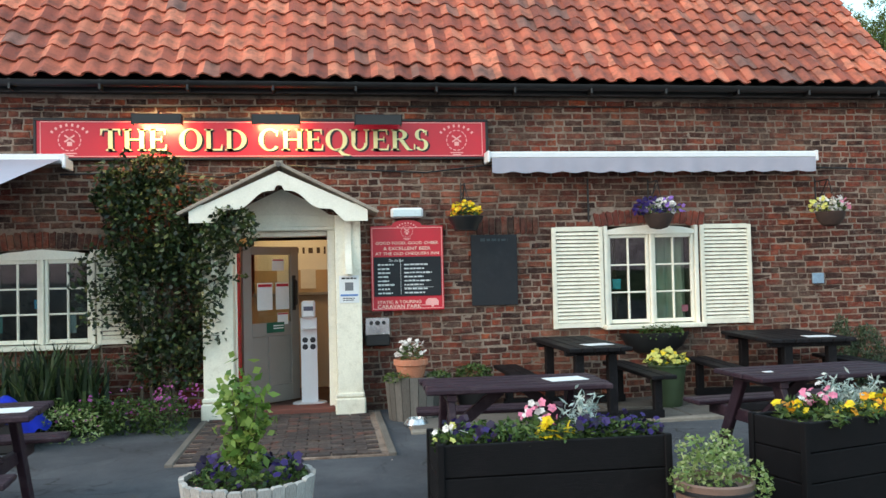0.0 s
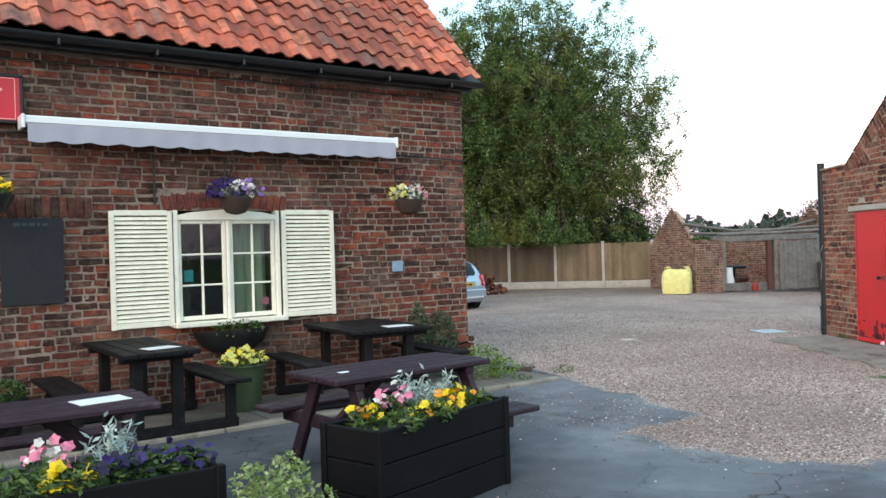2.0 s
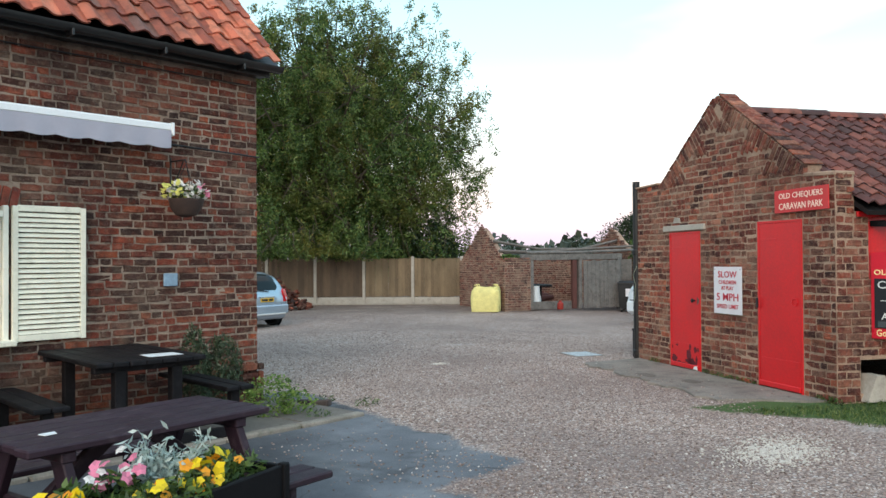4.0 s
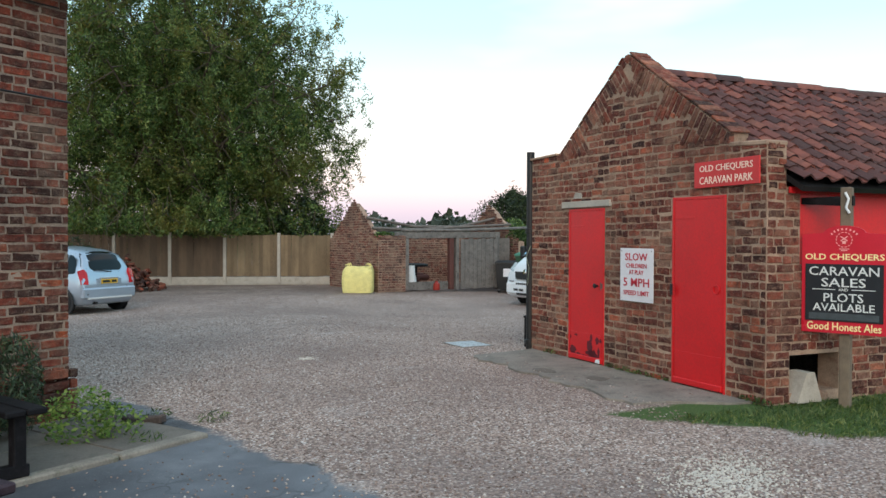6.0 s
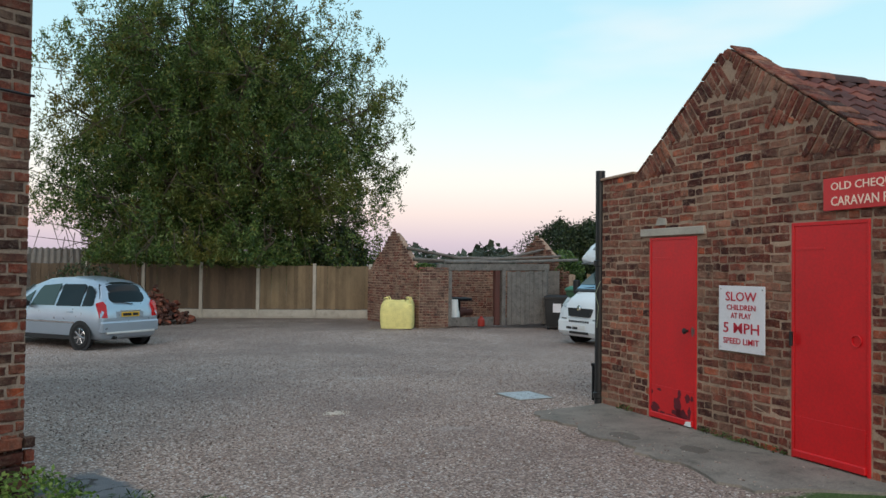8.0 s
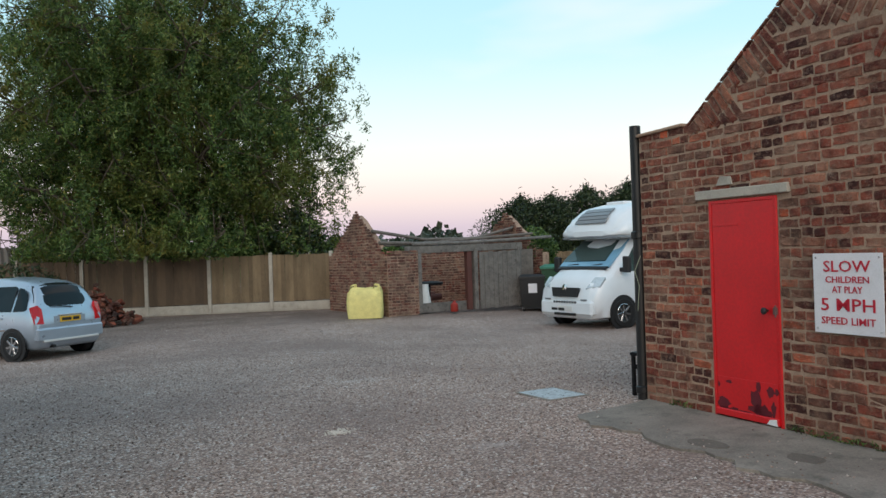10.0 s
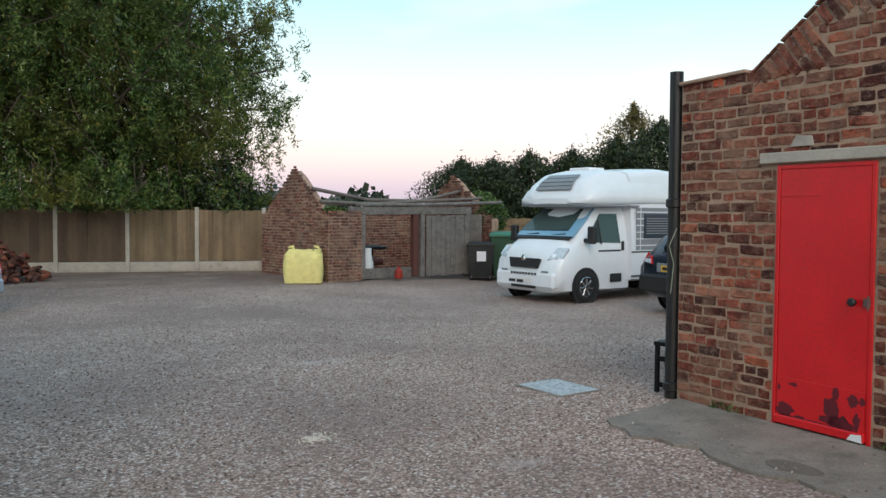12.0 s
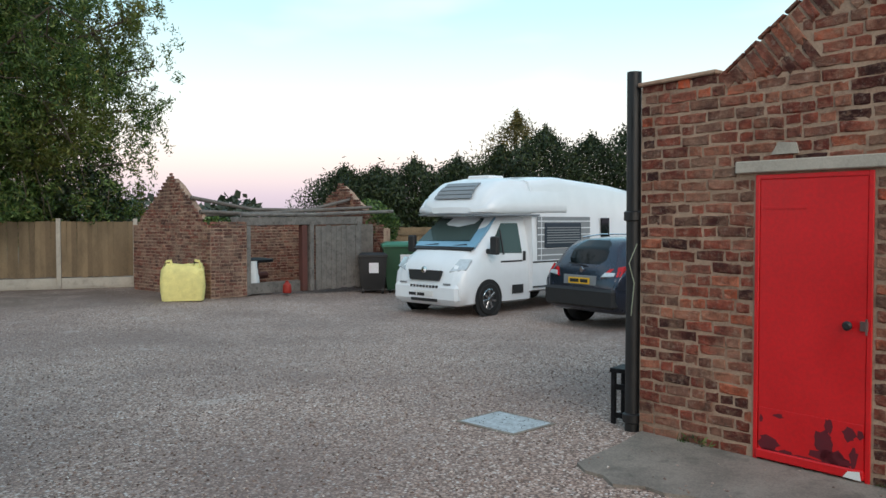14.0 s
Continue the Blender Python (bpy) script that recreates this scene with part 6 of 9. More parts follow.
# window trough on the wall
wt = Shape()
wt.grid([[(0.415 * math.cos(a) * k_, -0.20 * abs(math.sin(a)) * k_, z) for a in np.linspace(0, math.pi, 21)] for z, k_ in ((-0.20, 0.55), (-0.12, 0.85), (0.0, 1.0), (0.035, 1.02), (0.035, 0.96))])
wtt = thing("wall_trough", "black wall trough with trailing greenery under the window", "planter", pose(3.29, 8.97, 0.745))
part("basket", wt, BLACK, wtt, smooth=True)
part("soil", Shape().grid([[(0.37 * math.cos(a) * k_, -0.15 * math.sin(a) * k_, 0.0) for a in np.linspace(0, math.pi, 15)] for k_ in (0.05, 1)]), SOIL, wtt)
plant("trailing_plant", "green trailing plants in the wall trough", "plant", (3.29, 8.88, 0.755), np.concatenate([cloud(420, (0.04, 0, 0.05), (0.30, 0.10, 0.08), 80, 0.5, -0.01), cloud(40, (0.05, -0.1, 0.0), (0.30, 0.05, 0.06), 81, 0.4)]), GREEN, (0.045, 0.02), seed=82)


def hanging_basket(x, z, label, cols, wide, seed, cone=True):
    o = thing("hanging_basket", label, "basket", pose(x, 8.70, z), "hanging baskets on the pub wall")
    prof = [(0.03, -0.17), (0.10, -0.15), (0.15, -0.08), (0.17, 0.0), (0.165, 0.01), (0.15, 0.0)] if cone else [(0.13, -0.13), (0.15, -0.07), (0.19, -0.01), (0.20, 0.02), (0.19, 0.03), (0.17, 0.01)]
    part("basket", Shape().lathe(prof, seg=22), BLACK if not cone else plain("coir_" + str(seed), srgb(62, 46, 40), 0.95, var=0.3, scale=18, bump=0.7), o, smooth=True)
    ch = Shape()
    for k in range(3):
        a = 0.6 + k * 2.094
        ch.tube([(0.16 * math.cos(a), 0.16 * math.sin(a), 0.0), (0, 0, 0.36)], 0.004, 5)
    part("chain", ch, BLACK, o)
    br_ = Shape()
    br_.tube([(0, 0, 0.37), (0, 0.02, 0.40), (0, 0.28, 0.40)], 0.008, 6).tube([(0, 0.29, 0.44), (0, 0.29, 0.12)], 0.009, 6).tube([(0, 0.29, 0.16), (0, 0.16, 0.24), (0, 0.05, 0.39)], 0.007, 6)
    part("bracket", br_, BLACK, o, "black iron scroll bracket", smooth=True)
    fl = [(cloud(n, (dx, 0, 0.07), (wide * w, 0.17, 0.12), seed + 3 + k, 0.95, 0.0), 0.05, c) for k, (c, n, dx, w) in enumerate(cols)]
    plant("trailing_flower" if cone else "pansy", label.split(" basket")[0] + " blooms in a hanging basket", "flower", (x, 8.70, z + 0.01), cloud(380, (0, 0, 0.05), (wide * 0.95, 0.18, 0.10), seed, 0.5, -0.04), GREEN, (0.05, 0.022), fl, seed + 1)


hanging_basket(1.00, 2.14, "yellow-flowered basket in black plastic", [("yellow", 70, 0, 0.9), ("orange", 30, 0, 0.9)], 0.19, 300, False)
hanging_basket(3.27, 2.16, "purple and white flowered basket", [("violet", 110, -0.10, 0.8), ("lilac", 45, 0.08, 0.9), ("white", 110, 0.04, 0.6)], 0.27, 310)
hanging_basket(5.43, 2.16, "white-flowered hanging basket with dark coir", [("white", 120, 0.02, 0.9), ("pale", 34, -0.1, 0.6), ("pink", 10, 0.1, 0.5)], 0.22, 320)

# ---- half barrel with a terracotta pot, beside the door ----
STAVE = board_mat("oak_stave", srgb(62, 58, 54), srgb(126, 121, 114))
hb = thing("half_barrel", "weathered oak half barrel with iron hoops", "barrel", pose(0.36, 8.42, 0.0))
me_ = Shape().slab([(-0.037, 0), (0.037, 0), (0.043, 0.46), (-0.043, 0.46)], -0.012, 0.012).mesh("stave", STAVE)
for k in range(22):
    a = 360 * k / 22
    part("stave", me_, OAK_OLD, hb, m=pose(0.272 * math.cos(math.radians(a)), 0.272 * math.sin(math.radians(a)), 0.0, 0, 0, a + 90) @ pose(0, 0, 0, 5, 0, 0))
for z, r_ in ((0.09, 0.290), (0.30, 0.307)):
    part("hoop", Shape().lathe([(r_ - 0.012, z), (r_, z + 0.002), (r_, z + 0.034), (r_ - 0.012, z + 0.036)], seg=32), plain("rusty_iron", srgb(78, 60, 50), 0.8, 0.4), hb, smooth=True)
part("soil", Shape().lathe([(0.285, 0.41), (0.01, 0.42)], seg=20), SOIL, hb)
pot("terracotta_pot", "terracotta pot with small white flowers in a barrel", pose(0.315, 8.38, 0.415), [(0.13, 0), (0.165, 0.15), (0.185, 0.16), (0.185, 0.215), (0.17, 0.22), (0.16, 0.20)], TERRACOTTA)
plant("daisy", "pink-white daisies in a terracotta pot", "flower", (0.315, 8.38, 0.63), cloud(300, (0, 0, 0.05), (0.15, 0.15, 0.12), 90, 0.4, -0.02), GREEN, (0.05, 0.016), [(cloud(44, (0, 0, 0.10), (0.17, 0.17, 0.12), 91, 0.9, 0.03), 0.05, "white")], 92)
plant("creeping_plant", "low green plants spilling over the barrel rim", "plant", (0.36, 8.38, 0.43), np.concatenate([cloud(220, (-0.2, -0.1, 0.02), (0.16, 0.18, 0.06), 94, 0.4), cloud(220, (0.24, -0.1, 0.02), (0.14, 0.18, 0.06), 95, 0.4)]), GREEN, (0.05, 0.02), seed=96)
pot("low_pot", "low dark pot with green leaves by the wall", pose(1.02, 8.55, 0.02), [(0.14, 0), (0.20, 0.20), (0.22, 0.34), (0.20, 0.35), (0.18, 0.32)], BLACK)
plant("fern", "leafy green plant in a low pot by the wall", "plant", (1.02, 8.55, 0.36), cloud(420, (0, 0, 0.06), (0.22, 0.20, 0.12), 98, 0.4, -0.02), GREEN, (0.07, 0.02), seed=99)
solo("bowl", Shape().lathe([(0.11, 0.0), (0.125, 0.02), (0.09, 0.075), (0.08, 0.078), (0.075, 0.05), (0.02, 0.045)], seg=24), STEEL, "upturned shiny white metal bowl on the ground", "bowl", pose(0.31, 7.93, 0.005), smooth=True)

# ---- planting along the wall ----
lv = [cloud(2600, (0, 0, 2.05), (0.62, 0.20, 0.62), 201, 0.45), cloud(2600, (0.10, 0.02, 1.35), (0.62, 0.22, 0.75), 202, 0.45), cloud(900, (-0.35, 0, 2.45), (0.35, 0.14, 0.30), 203, 0.4), cloud(900, (0.45, -0.08, 1.9), (0.40, 0.20, 0.45), 204, 0.4),
      cloud(900, (0.1, 0.02, 0.70), (0.42, 0.16, 0.40), 205, 0.3), cloud(500, (0.0, 0, 2.72), (0.30, 0.10, 0.22), 206, 0.3), cloud(520, (0.80, -0.34, 2.05), (0.30, 0.14, 0.26), 207, 0.2), cloud(420, (0.55, -0.30, 1.55), (0.22, 0.14, 0.55), 209, 0.2), cloud(420, (-0.55, 0, 1.5), (0.40, 0.12, 0.5), 208, 0.3)]
cst = Shape()
for k in range(9):
    x = g_.uniform(-0.2, 0.25)
    cst.tube([(x, 0, 0), (x * 0.6 + g_.uniform(-0.1, 0.1), 0.05, 0.8), (x + g_.uniform(-0.3, 0.3), 0.06, 1.7), (x + g_.uniform(-0.4, 0.4), 0.06, 2.5)], [0.018, 0.014, 0.010, 0.004], 6)
for k in range(34):
    a, h = g_.uniform(0, 6.28), g_.uniform(0.6, 2.75)
    reach = g_.uniform(0.55, 0.98)
    p0 = np.array([0.45 * math.cos(a), -0.10, h])
    p1 = np.array([reach * math.cos(a) * (0.72 if h > 2.3 else 1.0), -g_.uniform(0.02, 0.28), h + g_.uniform(-0.10, 0.30)])
    cst.tube([tuple(p0), tuple((p0 + p1) / 2 + np.array([0, 0, 0.05])), tuple(p1)], [0.006, 0.005, 0.003], 4)
    lv.append(p0 + np.outer(g_.uniform(0.2, 1.05, 26), p1 - p0) + g_.normal(size=(26, 3)) * 0.045)
climber = thing("climbing_shrub", "dense dark green climbing rose trained up the pub wall", "climber", pose(-2.34, 8.78, 0))
part("stem", cst, BARK, climber, smooth=True)
part("foliage", quads_mesh("foliage", leaf_quads(np.concatenate(lv), 0.066, 0.042, 0.25, 0.2, 210), DARK_LEAF), DARK_LEAF, climber)
plant("flowering_bed_plant", "mounded bed plants with small pink-purple flowers", "plant", (-2.72, 8.35, 0), np.concatenate([cloud(900, (k * 0.33 - 0.5, 0, 0.14), (0.28, 0.30, 0.24), 220 + k, 0.4, 0.0) for k in range(4)]), GREEN, (0.055, 0.02),
      [(np.concatenate([cloud(90, (0.66, -0.05, 0.34), (0.26, 0.22, 0.18), 230, 0.9, 0.1), cloud(45, (-0.45, -0.25, 0.16), (0.45, 0.1, 0.14), 231, 0.9, 0.05), cloud(35, (0.1, -0.1, 0.32), (0.4, 0.2, 0.15), 232, 0.9, 0.1)]), 0.028, "magenta")], 233)
plant("ground_ivy", "patch of pale-edged leaves at the foot of the wall", "plant", (-3.05, 8.0, 0), cloud(700, (0, 0, 0.10), (0.35, 0.25, 0.26), 240, 0.4, 0.0), VARIEG, (0.05, 0.02), seed=241)
bd = []
for k in range(300):
    a, t = g_.uniform(0, 6.28), g_.uniform(0.05, 0.50)
    h, w = g_.uniform(0.65, 1.25), g_.uniform(0.016, 0.030)
    b0 = np.array([g_.normal() * 0.30, g_.normal() * 0.14, 0])
    d = np.array([math.cos(a), math.sin(a) * 0.7, 0])
    sdv = np.array([-math.sin(a), math.cos(a), 0]) * w
    prev = None
    for q in range(6):
        f = q / 5
        p = b0 + d * t * f ** 1.8 + np.array([0, 0, h * (f - 0.25 * f ** 3)])
        ww = sdv * (1 - f ** 2)
        if prev is not None:
            bd.append([prev[0] - prev[1], prev[0] + prev[1], p + ww, p - ww])
        prev = (p, ww)
iris = thing("iris_clump", "tall clump of dark sword-shaped leaves by the window", "plant", pose(-3.48, 8.60, 0))
part("blade", quads_mesh("blade", np.array(bd), BLADE), BLADE, iris, kind="stuff")
TARP = plain("blue_sheet", srgb(28, 52, 190), 0.4, var=0.2, scale=6, bump=0.1)
ta = Shape()
ta.grid([[(-0.45 + 0.9 * u, -0.35 + 0.7 * v + 0.04 * math.sin(u * 17), 0.30 + 0.20 * math.sin(math.pi * min(1, max(0, u))) * math.sin(math.pi * v) + 0.03 * math.sin(u * 23 + v * 9) - 0.28 * max(0, abs(u - 0.5) - 0.38) * 8 * 0.5) for u in np.linspace(0, 1, 22)] for v in np.linspace(0, 1, 14)])
solo("blue_cover", ta, TARP, "crumpled blue plastic cover over a dark box", "cover", pose(-3.66, 7.75, 0.0), smooth=True)
solo("covered_box", Shape().box((0, 0, 0.16), (0.72, 0.52, 0.32), b=0.02), BLACK, "dark box under the blue cover", "box", pose(-3.66, 7.75, 0.0))
plant("rosemary", "upright blue-green rosemary bush at the wall corner", "shrub", (5.62, 8.55, 0), np.concatenate([cloud(1100, (-0.2, 0, 0.50), (0.15, 0.13, 0.46), 250, 0.3, 0.0), cloud(1600, (0.15, 0.05, 0.42), (0.24, 0.15, 0.42), 251, 0.3, 0.0)]), ROSEMARY, (0.075, 0.014), seed=252, up=0.0, droop=-0.9)
plant("golden_shrub", "low yellow-green shrub at the corner of the pub", "shrub", (6.08, 8.20, 0), np.concatenate([cloud(900, (0, 0, 0.18), (0.33, 0.28, 0.25), 255, 0.4, 0.0), cloud(300, (0.25, -0.1, 0.1), (0.22, 0.2, 0.16), 256, 0.4, 0.0)]), BRIGHT, (0.045, 0.022), seed=257)
for k in range(3):
    solo("broken_brick", Shape().box((0, 0, 0), (0.20, 0.10, 0.07), b=0.012), PAVER, "loose broken brick at the foot of the wall", "brick", pose(6.55 + 0.10 * k, 8.55 - 0.16 * k, 0.035, 0, 4 * k, 30 + 40 * k), group="loose bricks")
for k in range(7):
    x_, y_ = ((6.3, 7.75), (6.45, 8.7), (6.75, 8.9), (6.9, 8.4), (-2.05, 8.0), (7.1, 7.9), (6.7, 9.3))[k]
    plant("weed_tuft", "small tuft of weeds and grass in the gravel edge", "weed", (x_, y_, 0.0), cloud(60, (0, 0, 0.04), (0.16, 0.14, 0.05), 260 + k, 0.2, 0.0), GREEN, (0.07, 0.010), seed=270 + k, group="weed tufts", droop=-0.6)


def stones_mesh(name, pts, size, mat, seed):
    g = np.random.default_rng(seed)
    n = len(pts)
    s = size * g.uniform(0.5, 1.4, (n, 1))
    a = g.uniform(0, 6.28, n)
    cx, sx = np.cos(a), np.sin(a)
    base = np.array([[1, 0, 0], [0, 0.75, 0], [-1, 0, 0], [0, -0.75, 0], [0.1, 0, 0.6], [0, 0, -0.5]])
    v = np.repeat(base[None], n, 0) * s[:, None] * g.uniform(0.75, 1.25, (n, 6, 1))
    v = np.stack([v[..., 0] * cx[:, None] - v[..., 1] * sx[:, None], v[..., 0] * sx[:, None] + v[..., 1] * cx[:, None], v[..., 2]], -1) + pts[:, None]
    tri = np.array([[0, 1, 4], [1, 2, 4], [2, 3, 4], [3, 0, 4], [1, 0, 5], [2, 1, 5], [3, 2, 5], [0, 3, 5]])
    f = (tri[None] + np.arange(n)[:, None, None] * 6).reshape(-1)
    me = bpy.data.meshes.new(name)
    me.vertices.add(n * 6)
    me.vertices.foreach_set("co", v.astype(np.float32).reshape(-1))
    me.loops.add(len(f))
    me.loops.foreach_set("vertex_index", f.astype(np.int32))
    me.polygons.add(n * 8)
    me.polygons.foreach_set("loop_start", np.arange(0, len(f), 3, dtype=np.int32))
    me.polygons.foreach_set("loop_total", np.full(n * 8, 3, dtype=np.int32))
    me.update(calc_edges=True)
    me.materials.append(mat)
    return me


# ---- outbuilding: doors, signs, pipe, apron ----
def red_door(name, d, label, patches, knob):
    o = thing(name, label, "door", BARN, kind="structure")
    u0, u1, z0, z1 = d
    f = Shape()
    for u in (u0 + 0.015, u1 - 0.015):
        f.box((u, 0.012, (z0 + z1) / 2), (0.03, 0.05, z1 - z0), b=0.003)
    f.box(((u0 + u1) / 2, 0.012, z1 - 0.016), (u1 - u0 - 0.06, 0.05, 0.03), b=0.003)
    part("frame", f, DOOR_RED, o)
    part("leaf", Shape().box(((u0 + u1) / 2, 0.015, (z0 + z1) / 2 - 0.01), (u1 - u0 - 0.066, 0.045, z1 - z0 - 0.04), b=0.004), DOOR_RED, o)
    part("kick_panel", Shape().box(((u0 + u1) / 2, -0.010, z0 + 0.19), (u1 - u0 - 0.085, 0.006, 0.33), b=0.002), DOOR_RED, o)
    part("weather_bar", Shape().box(((u0 + u1) / 2, -0.018, z0 + 0.045), (u1 - u0 - 0.06, 0.03, 0.06), b=0.01), DOOR_RED, o)
    r = random.Random(len(label))
    for k, (pu, pz, w, h) in enumerate(patches):
        pts = [(pu + w / 2 * math.cos(a) * r.uniform(0.6, 1.15), pz + h / 2 * math.sin(a) * r.uniform(0.6, 1.15)) for a in np.linspace(0, 2 * math.pi, 15)[:-1]]
        part("flaked_patch", Shape().slab(pts, -0.0145, -0.012), BARE_PRIMER, o, "patch of bare dark primer")
    if knob:
        part("knob", Shape().lathe([(0.012, 0), (0.012, 0.03), (0.028, 0.035), (0.030, 0.05), (0.018, 0.06)], seg=16, m=pose(u1 - 0.13, -0.008, 0.98, 90, 0, 0)), BLACK, o, "black round knob", smooth=True)
        part("hasp", Shape().box((u1 - 0.045, -0.012, 0.98), (0.05, 0.01, 0.06), b=0.003).box((u1 - 0.02, -0.04, 0.98), (0.012, 0.01, 0.10), b=0.003), plain("worn_steel", srgb(120, 96, 92), 0.5, 0.6), o)
        part("chipped_paint", Shape().slab([(u1 - 0.15, z0 + 0.02), (u1 - 0.04, z0 + 0.015), (u1 - 0.05, z0 + 0.07), (u1 - 0.12, z0 + 0.06)], -0.037, -0.034), PAPER, o, "pale chip in the paint")
    else:
        ring = Shape().tube([(u1 - 0.12 + 0.045 * math.cos(a), -0.015, 1.05 + 0.045 * math.sin(a)) for a in np.linspace(0, 2 * math.pi, 17)], 0.006, 6)
        part("ring_pull", ring, DOOR_RED, o, smooth=True)
        part("latch", Shape().box((u0 + 0.03, -0.045, 1.02), (0.03, 0.02, 0.12), b=0.003), BLACK, o)
    part("hinge_strap", Shape().box((u0 + 0.20, -0.010, z1 - 0.22), (0.30, 0.006, 0.02), b=0.002), DOOR_RED, o)
    return o


red_door("door_2", D1, "bright red boarded door with flaking paint at its foot",
         [(1.05, 0.14, 0.16, 0.11), (1.42, 0.22, 0.17, 0.15), (1.50, 0.12, 0.20, 0.13), (1.58, 0.30, 0.09, 0.10), (1.45, 0.33, 0.06, 0.12), (1.12, 0.335, 0.08, 0.03), (1.30, 0.085, 0.35, 0.05), (1.61, 0.16, 0.06, 0.14), (1.06, 0.085, 0.18, 0.05), (1.55, 0.085, 0.16, 0.05), (1.46, 0.14, 0.26, 0.09), (1.00, 0.30, 0.03, 0.05), (1.18, 0.10, 0.10, 0.04), (1.65, 0.31, 0.05, 0.07)], True)
red_door("door_3", D2, "taller bright red door of the brick outbuilding", [], False)
solo("lintel", Shape().box((1.32, -0.006, 1.985), (1.04, 0.06, 0.08), b=0.006), CONCRETE, "pale concrete lintel over the red door", "lintel", BARN, kind="structure")
solo("patch_of_render", Shape().slab([(1.05, 2.06), (1.24, 2.06), (1.22, 2.13), (1.10, 2.14)], -0.022, -0.01), CONCRETE, "pale mortar patch over the lintel", "patch", BARN, kind="structure")
slow = thing("speed_sign", "white sheet sign with red words asking for slow driving", "sign", BARN @ pose(2.355, -0.03, 1.145))
part("sheet", Shape().box((0, 0.004, 0), (0.595, 0.008, 0.605), b=0.002), SIGN_WHITE, slow)
for words, w, h, z in (("SLOW", 0.40, 0.085, 0.205), ("CHILDREN", 0.37, 0.05, 0.105), ("AT PLAY", 0.26, 0.05, 0.03), ("5 MPH", 0.46, 0.095, -0.085), ("SPEED LIMIT", 0.46, 0.055, -0.205)):
    text_fit("lettering", words, w, h, RED_INK, slow, (0.0, -0.0034, z), bold=0.006)
for a in (-0.27, 0.27):
    for b in (-0.27, 0.27):
        part("screw", Shape().lathe([(0.008, 0), (0.008, 0.004)], seg=10, m=pose(a, 0.0, b, 90)), STEEL, slow)
cp = thing("park_sign", "small red sign with pale words over the door", "sign", BARN @ pose(3.745, -0.04, 2.207, 0, -0.5, 0))
part("panel", Shape().box((0, 0.008, 0), (0.88, 0.016, 0.26), b=0.003), plain("faded_sign_red", srgb(206, 52, 52), 0.5, var=0.08), cp)
text_fit("lettering", "OLD CHEQUERS", 0.72, 0.075, CREAM_INK, cp, (0.0, -0.002, 0.055), bold=0.006)
text_fit("lettering", "CARAVAN PARK", 0.72, 0.075, CREAM_INK, cp, (0.0, -0.002, -0.058), bold=0.006)
pipe = thing("downpipe", "black cast-iron soil pipe at the corner of the outbuilding", "pipe", BARN @ pose(-0.085, 0.02, 0))
part("pipe", Shape().tube([(0, 0, 0.0), (0.005, 0, 1.3), (0, 0, 2.76)], 0.056, 16), BLACK, pipe, smooth=True)
for z in (1.62, 0.06):
    part("collar", Shape().lathe([(0.057, z), (0.072, z + 0.01), (0.072, z + 0.07), (0.057, z + 0.08)], seg=18, closed=False), BLACK, pipe, smooth=True)
part("wire", Shape().tube([(0.06, -0.03, 1.45), (0.02, -0.075, 1.30), (0.05, -0.05, 1.15), (0.03, -0.06, 0.9)], 0.004, 5), plain("pale_wire", srgb(150, 160, 140), 0.5), pipe, "loose pale wire")
rk = thing("low_stand", "small dark timber stand beside the pipe", "stand", BARN @ pose(-0.24, 0.20, 0.0, 0, 0, 12) @ Matrix.Diagonal((0.9, 0.9, 0.88, 1)))
for a in (-0.11, 0.11):
    for b in (-0.10, 0.10):
        part("leg", Shape().box((a, b, 0.24), (0.04, 0.04, 0.48), b=0.004), TABLE_DARK, rk)
part("top", Shape().box((0, 0, 0.49), (0.28, 0.26, 0.04), b=0.006), TABLE_DARK, rk)
part("rail", Shape().box((0, -0.10, 0.34), (0.20, 0.03, 0.05), b=0.004).box((0, -0.10, 0.08), (0.20, 0.03, 0.05), b=0.004), TABLE_DARK, rk)
edge = [(0.02, 0.0), (0.13, -0.35), (0.26, -1.02)] + [(u, -1.10 + 0.06 * math.sin(u * 7) + 0.04 * math.sin(u * 23 + 1)) for u in np.arange(0.4, 3.7, 0.15)] + [(3.75, -0.75), (4.05, -0.25), (4.1, 0.0)]
aps = Shape().add([(u, v, 0.022) for u, v in edge] + [(u, v, -0.05) for u, v in edge], [tuple(range(len(edge)))[::-1]] + [(i, (i + 1) % len(edge), (i + 1) % len(edge) + len(edge), i + len(edge)) for i in range(len(edge))])
solo("concrete_apron", aps, APRON, "old grey concrete apron along the outbuilding", "apron", BARN, kind="structure")
for u, v, w in ((2.45, -0.62, 0.30), (1.75, -0.86, 0.42)):
    solo("concrete_patch", Shape().slab([(u + w / 2 * math.cos(a) * R.uniform(0.8, 1.1), v + 0.12 * math.sin(a) * R.uniform(0.8, 1.1)) for a in np.linspace(0, 6.28, 12)[:-1]], -0.026, -0.02, m=Matrix(((1, 0, 0, 0), (0, 0, 1, 0), (0, -1, 0, 0), (0, 0, 0, 1)))), SLAB, "pale patch set in the concrete apron", "patch", BARN, kind="structure")
cov = thing("drain_cover", "galvanised steel drain cover flush in the gravel", "drain cover", pose(12.66, 8.71, 0.0, 0, 0, -29))
part("frame", Shape().box((0, 0, 0.0), (0.52, 0.62, 0.012), b=0.004), APRON, cov)
part("plate", Shape().box((0, 0, 0.004), (0.46, 0.56, 0.008), b=0.003), GALV, cov)
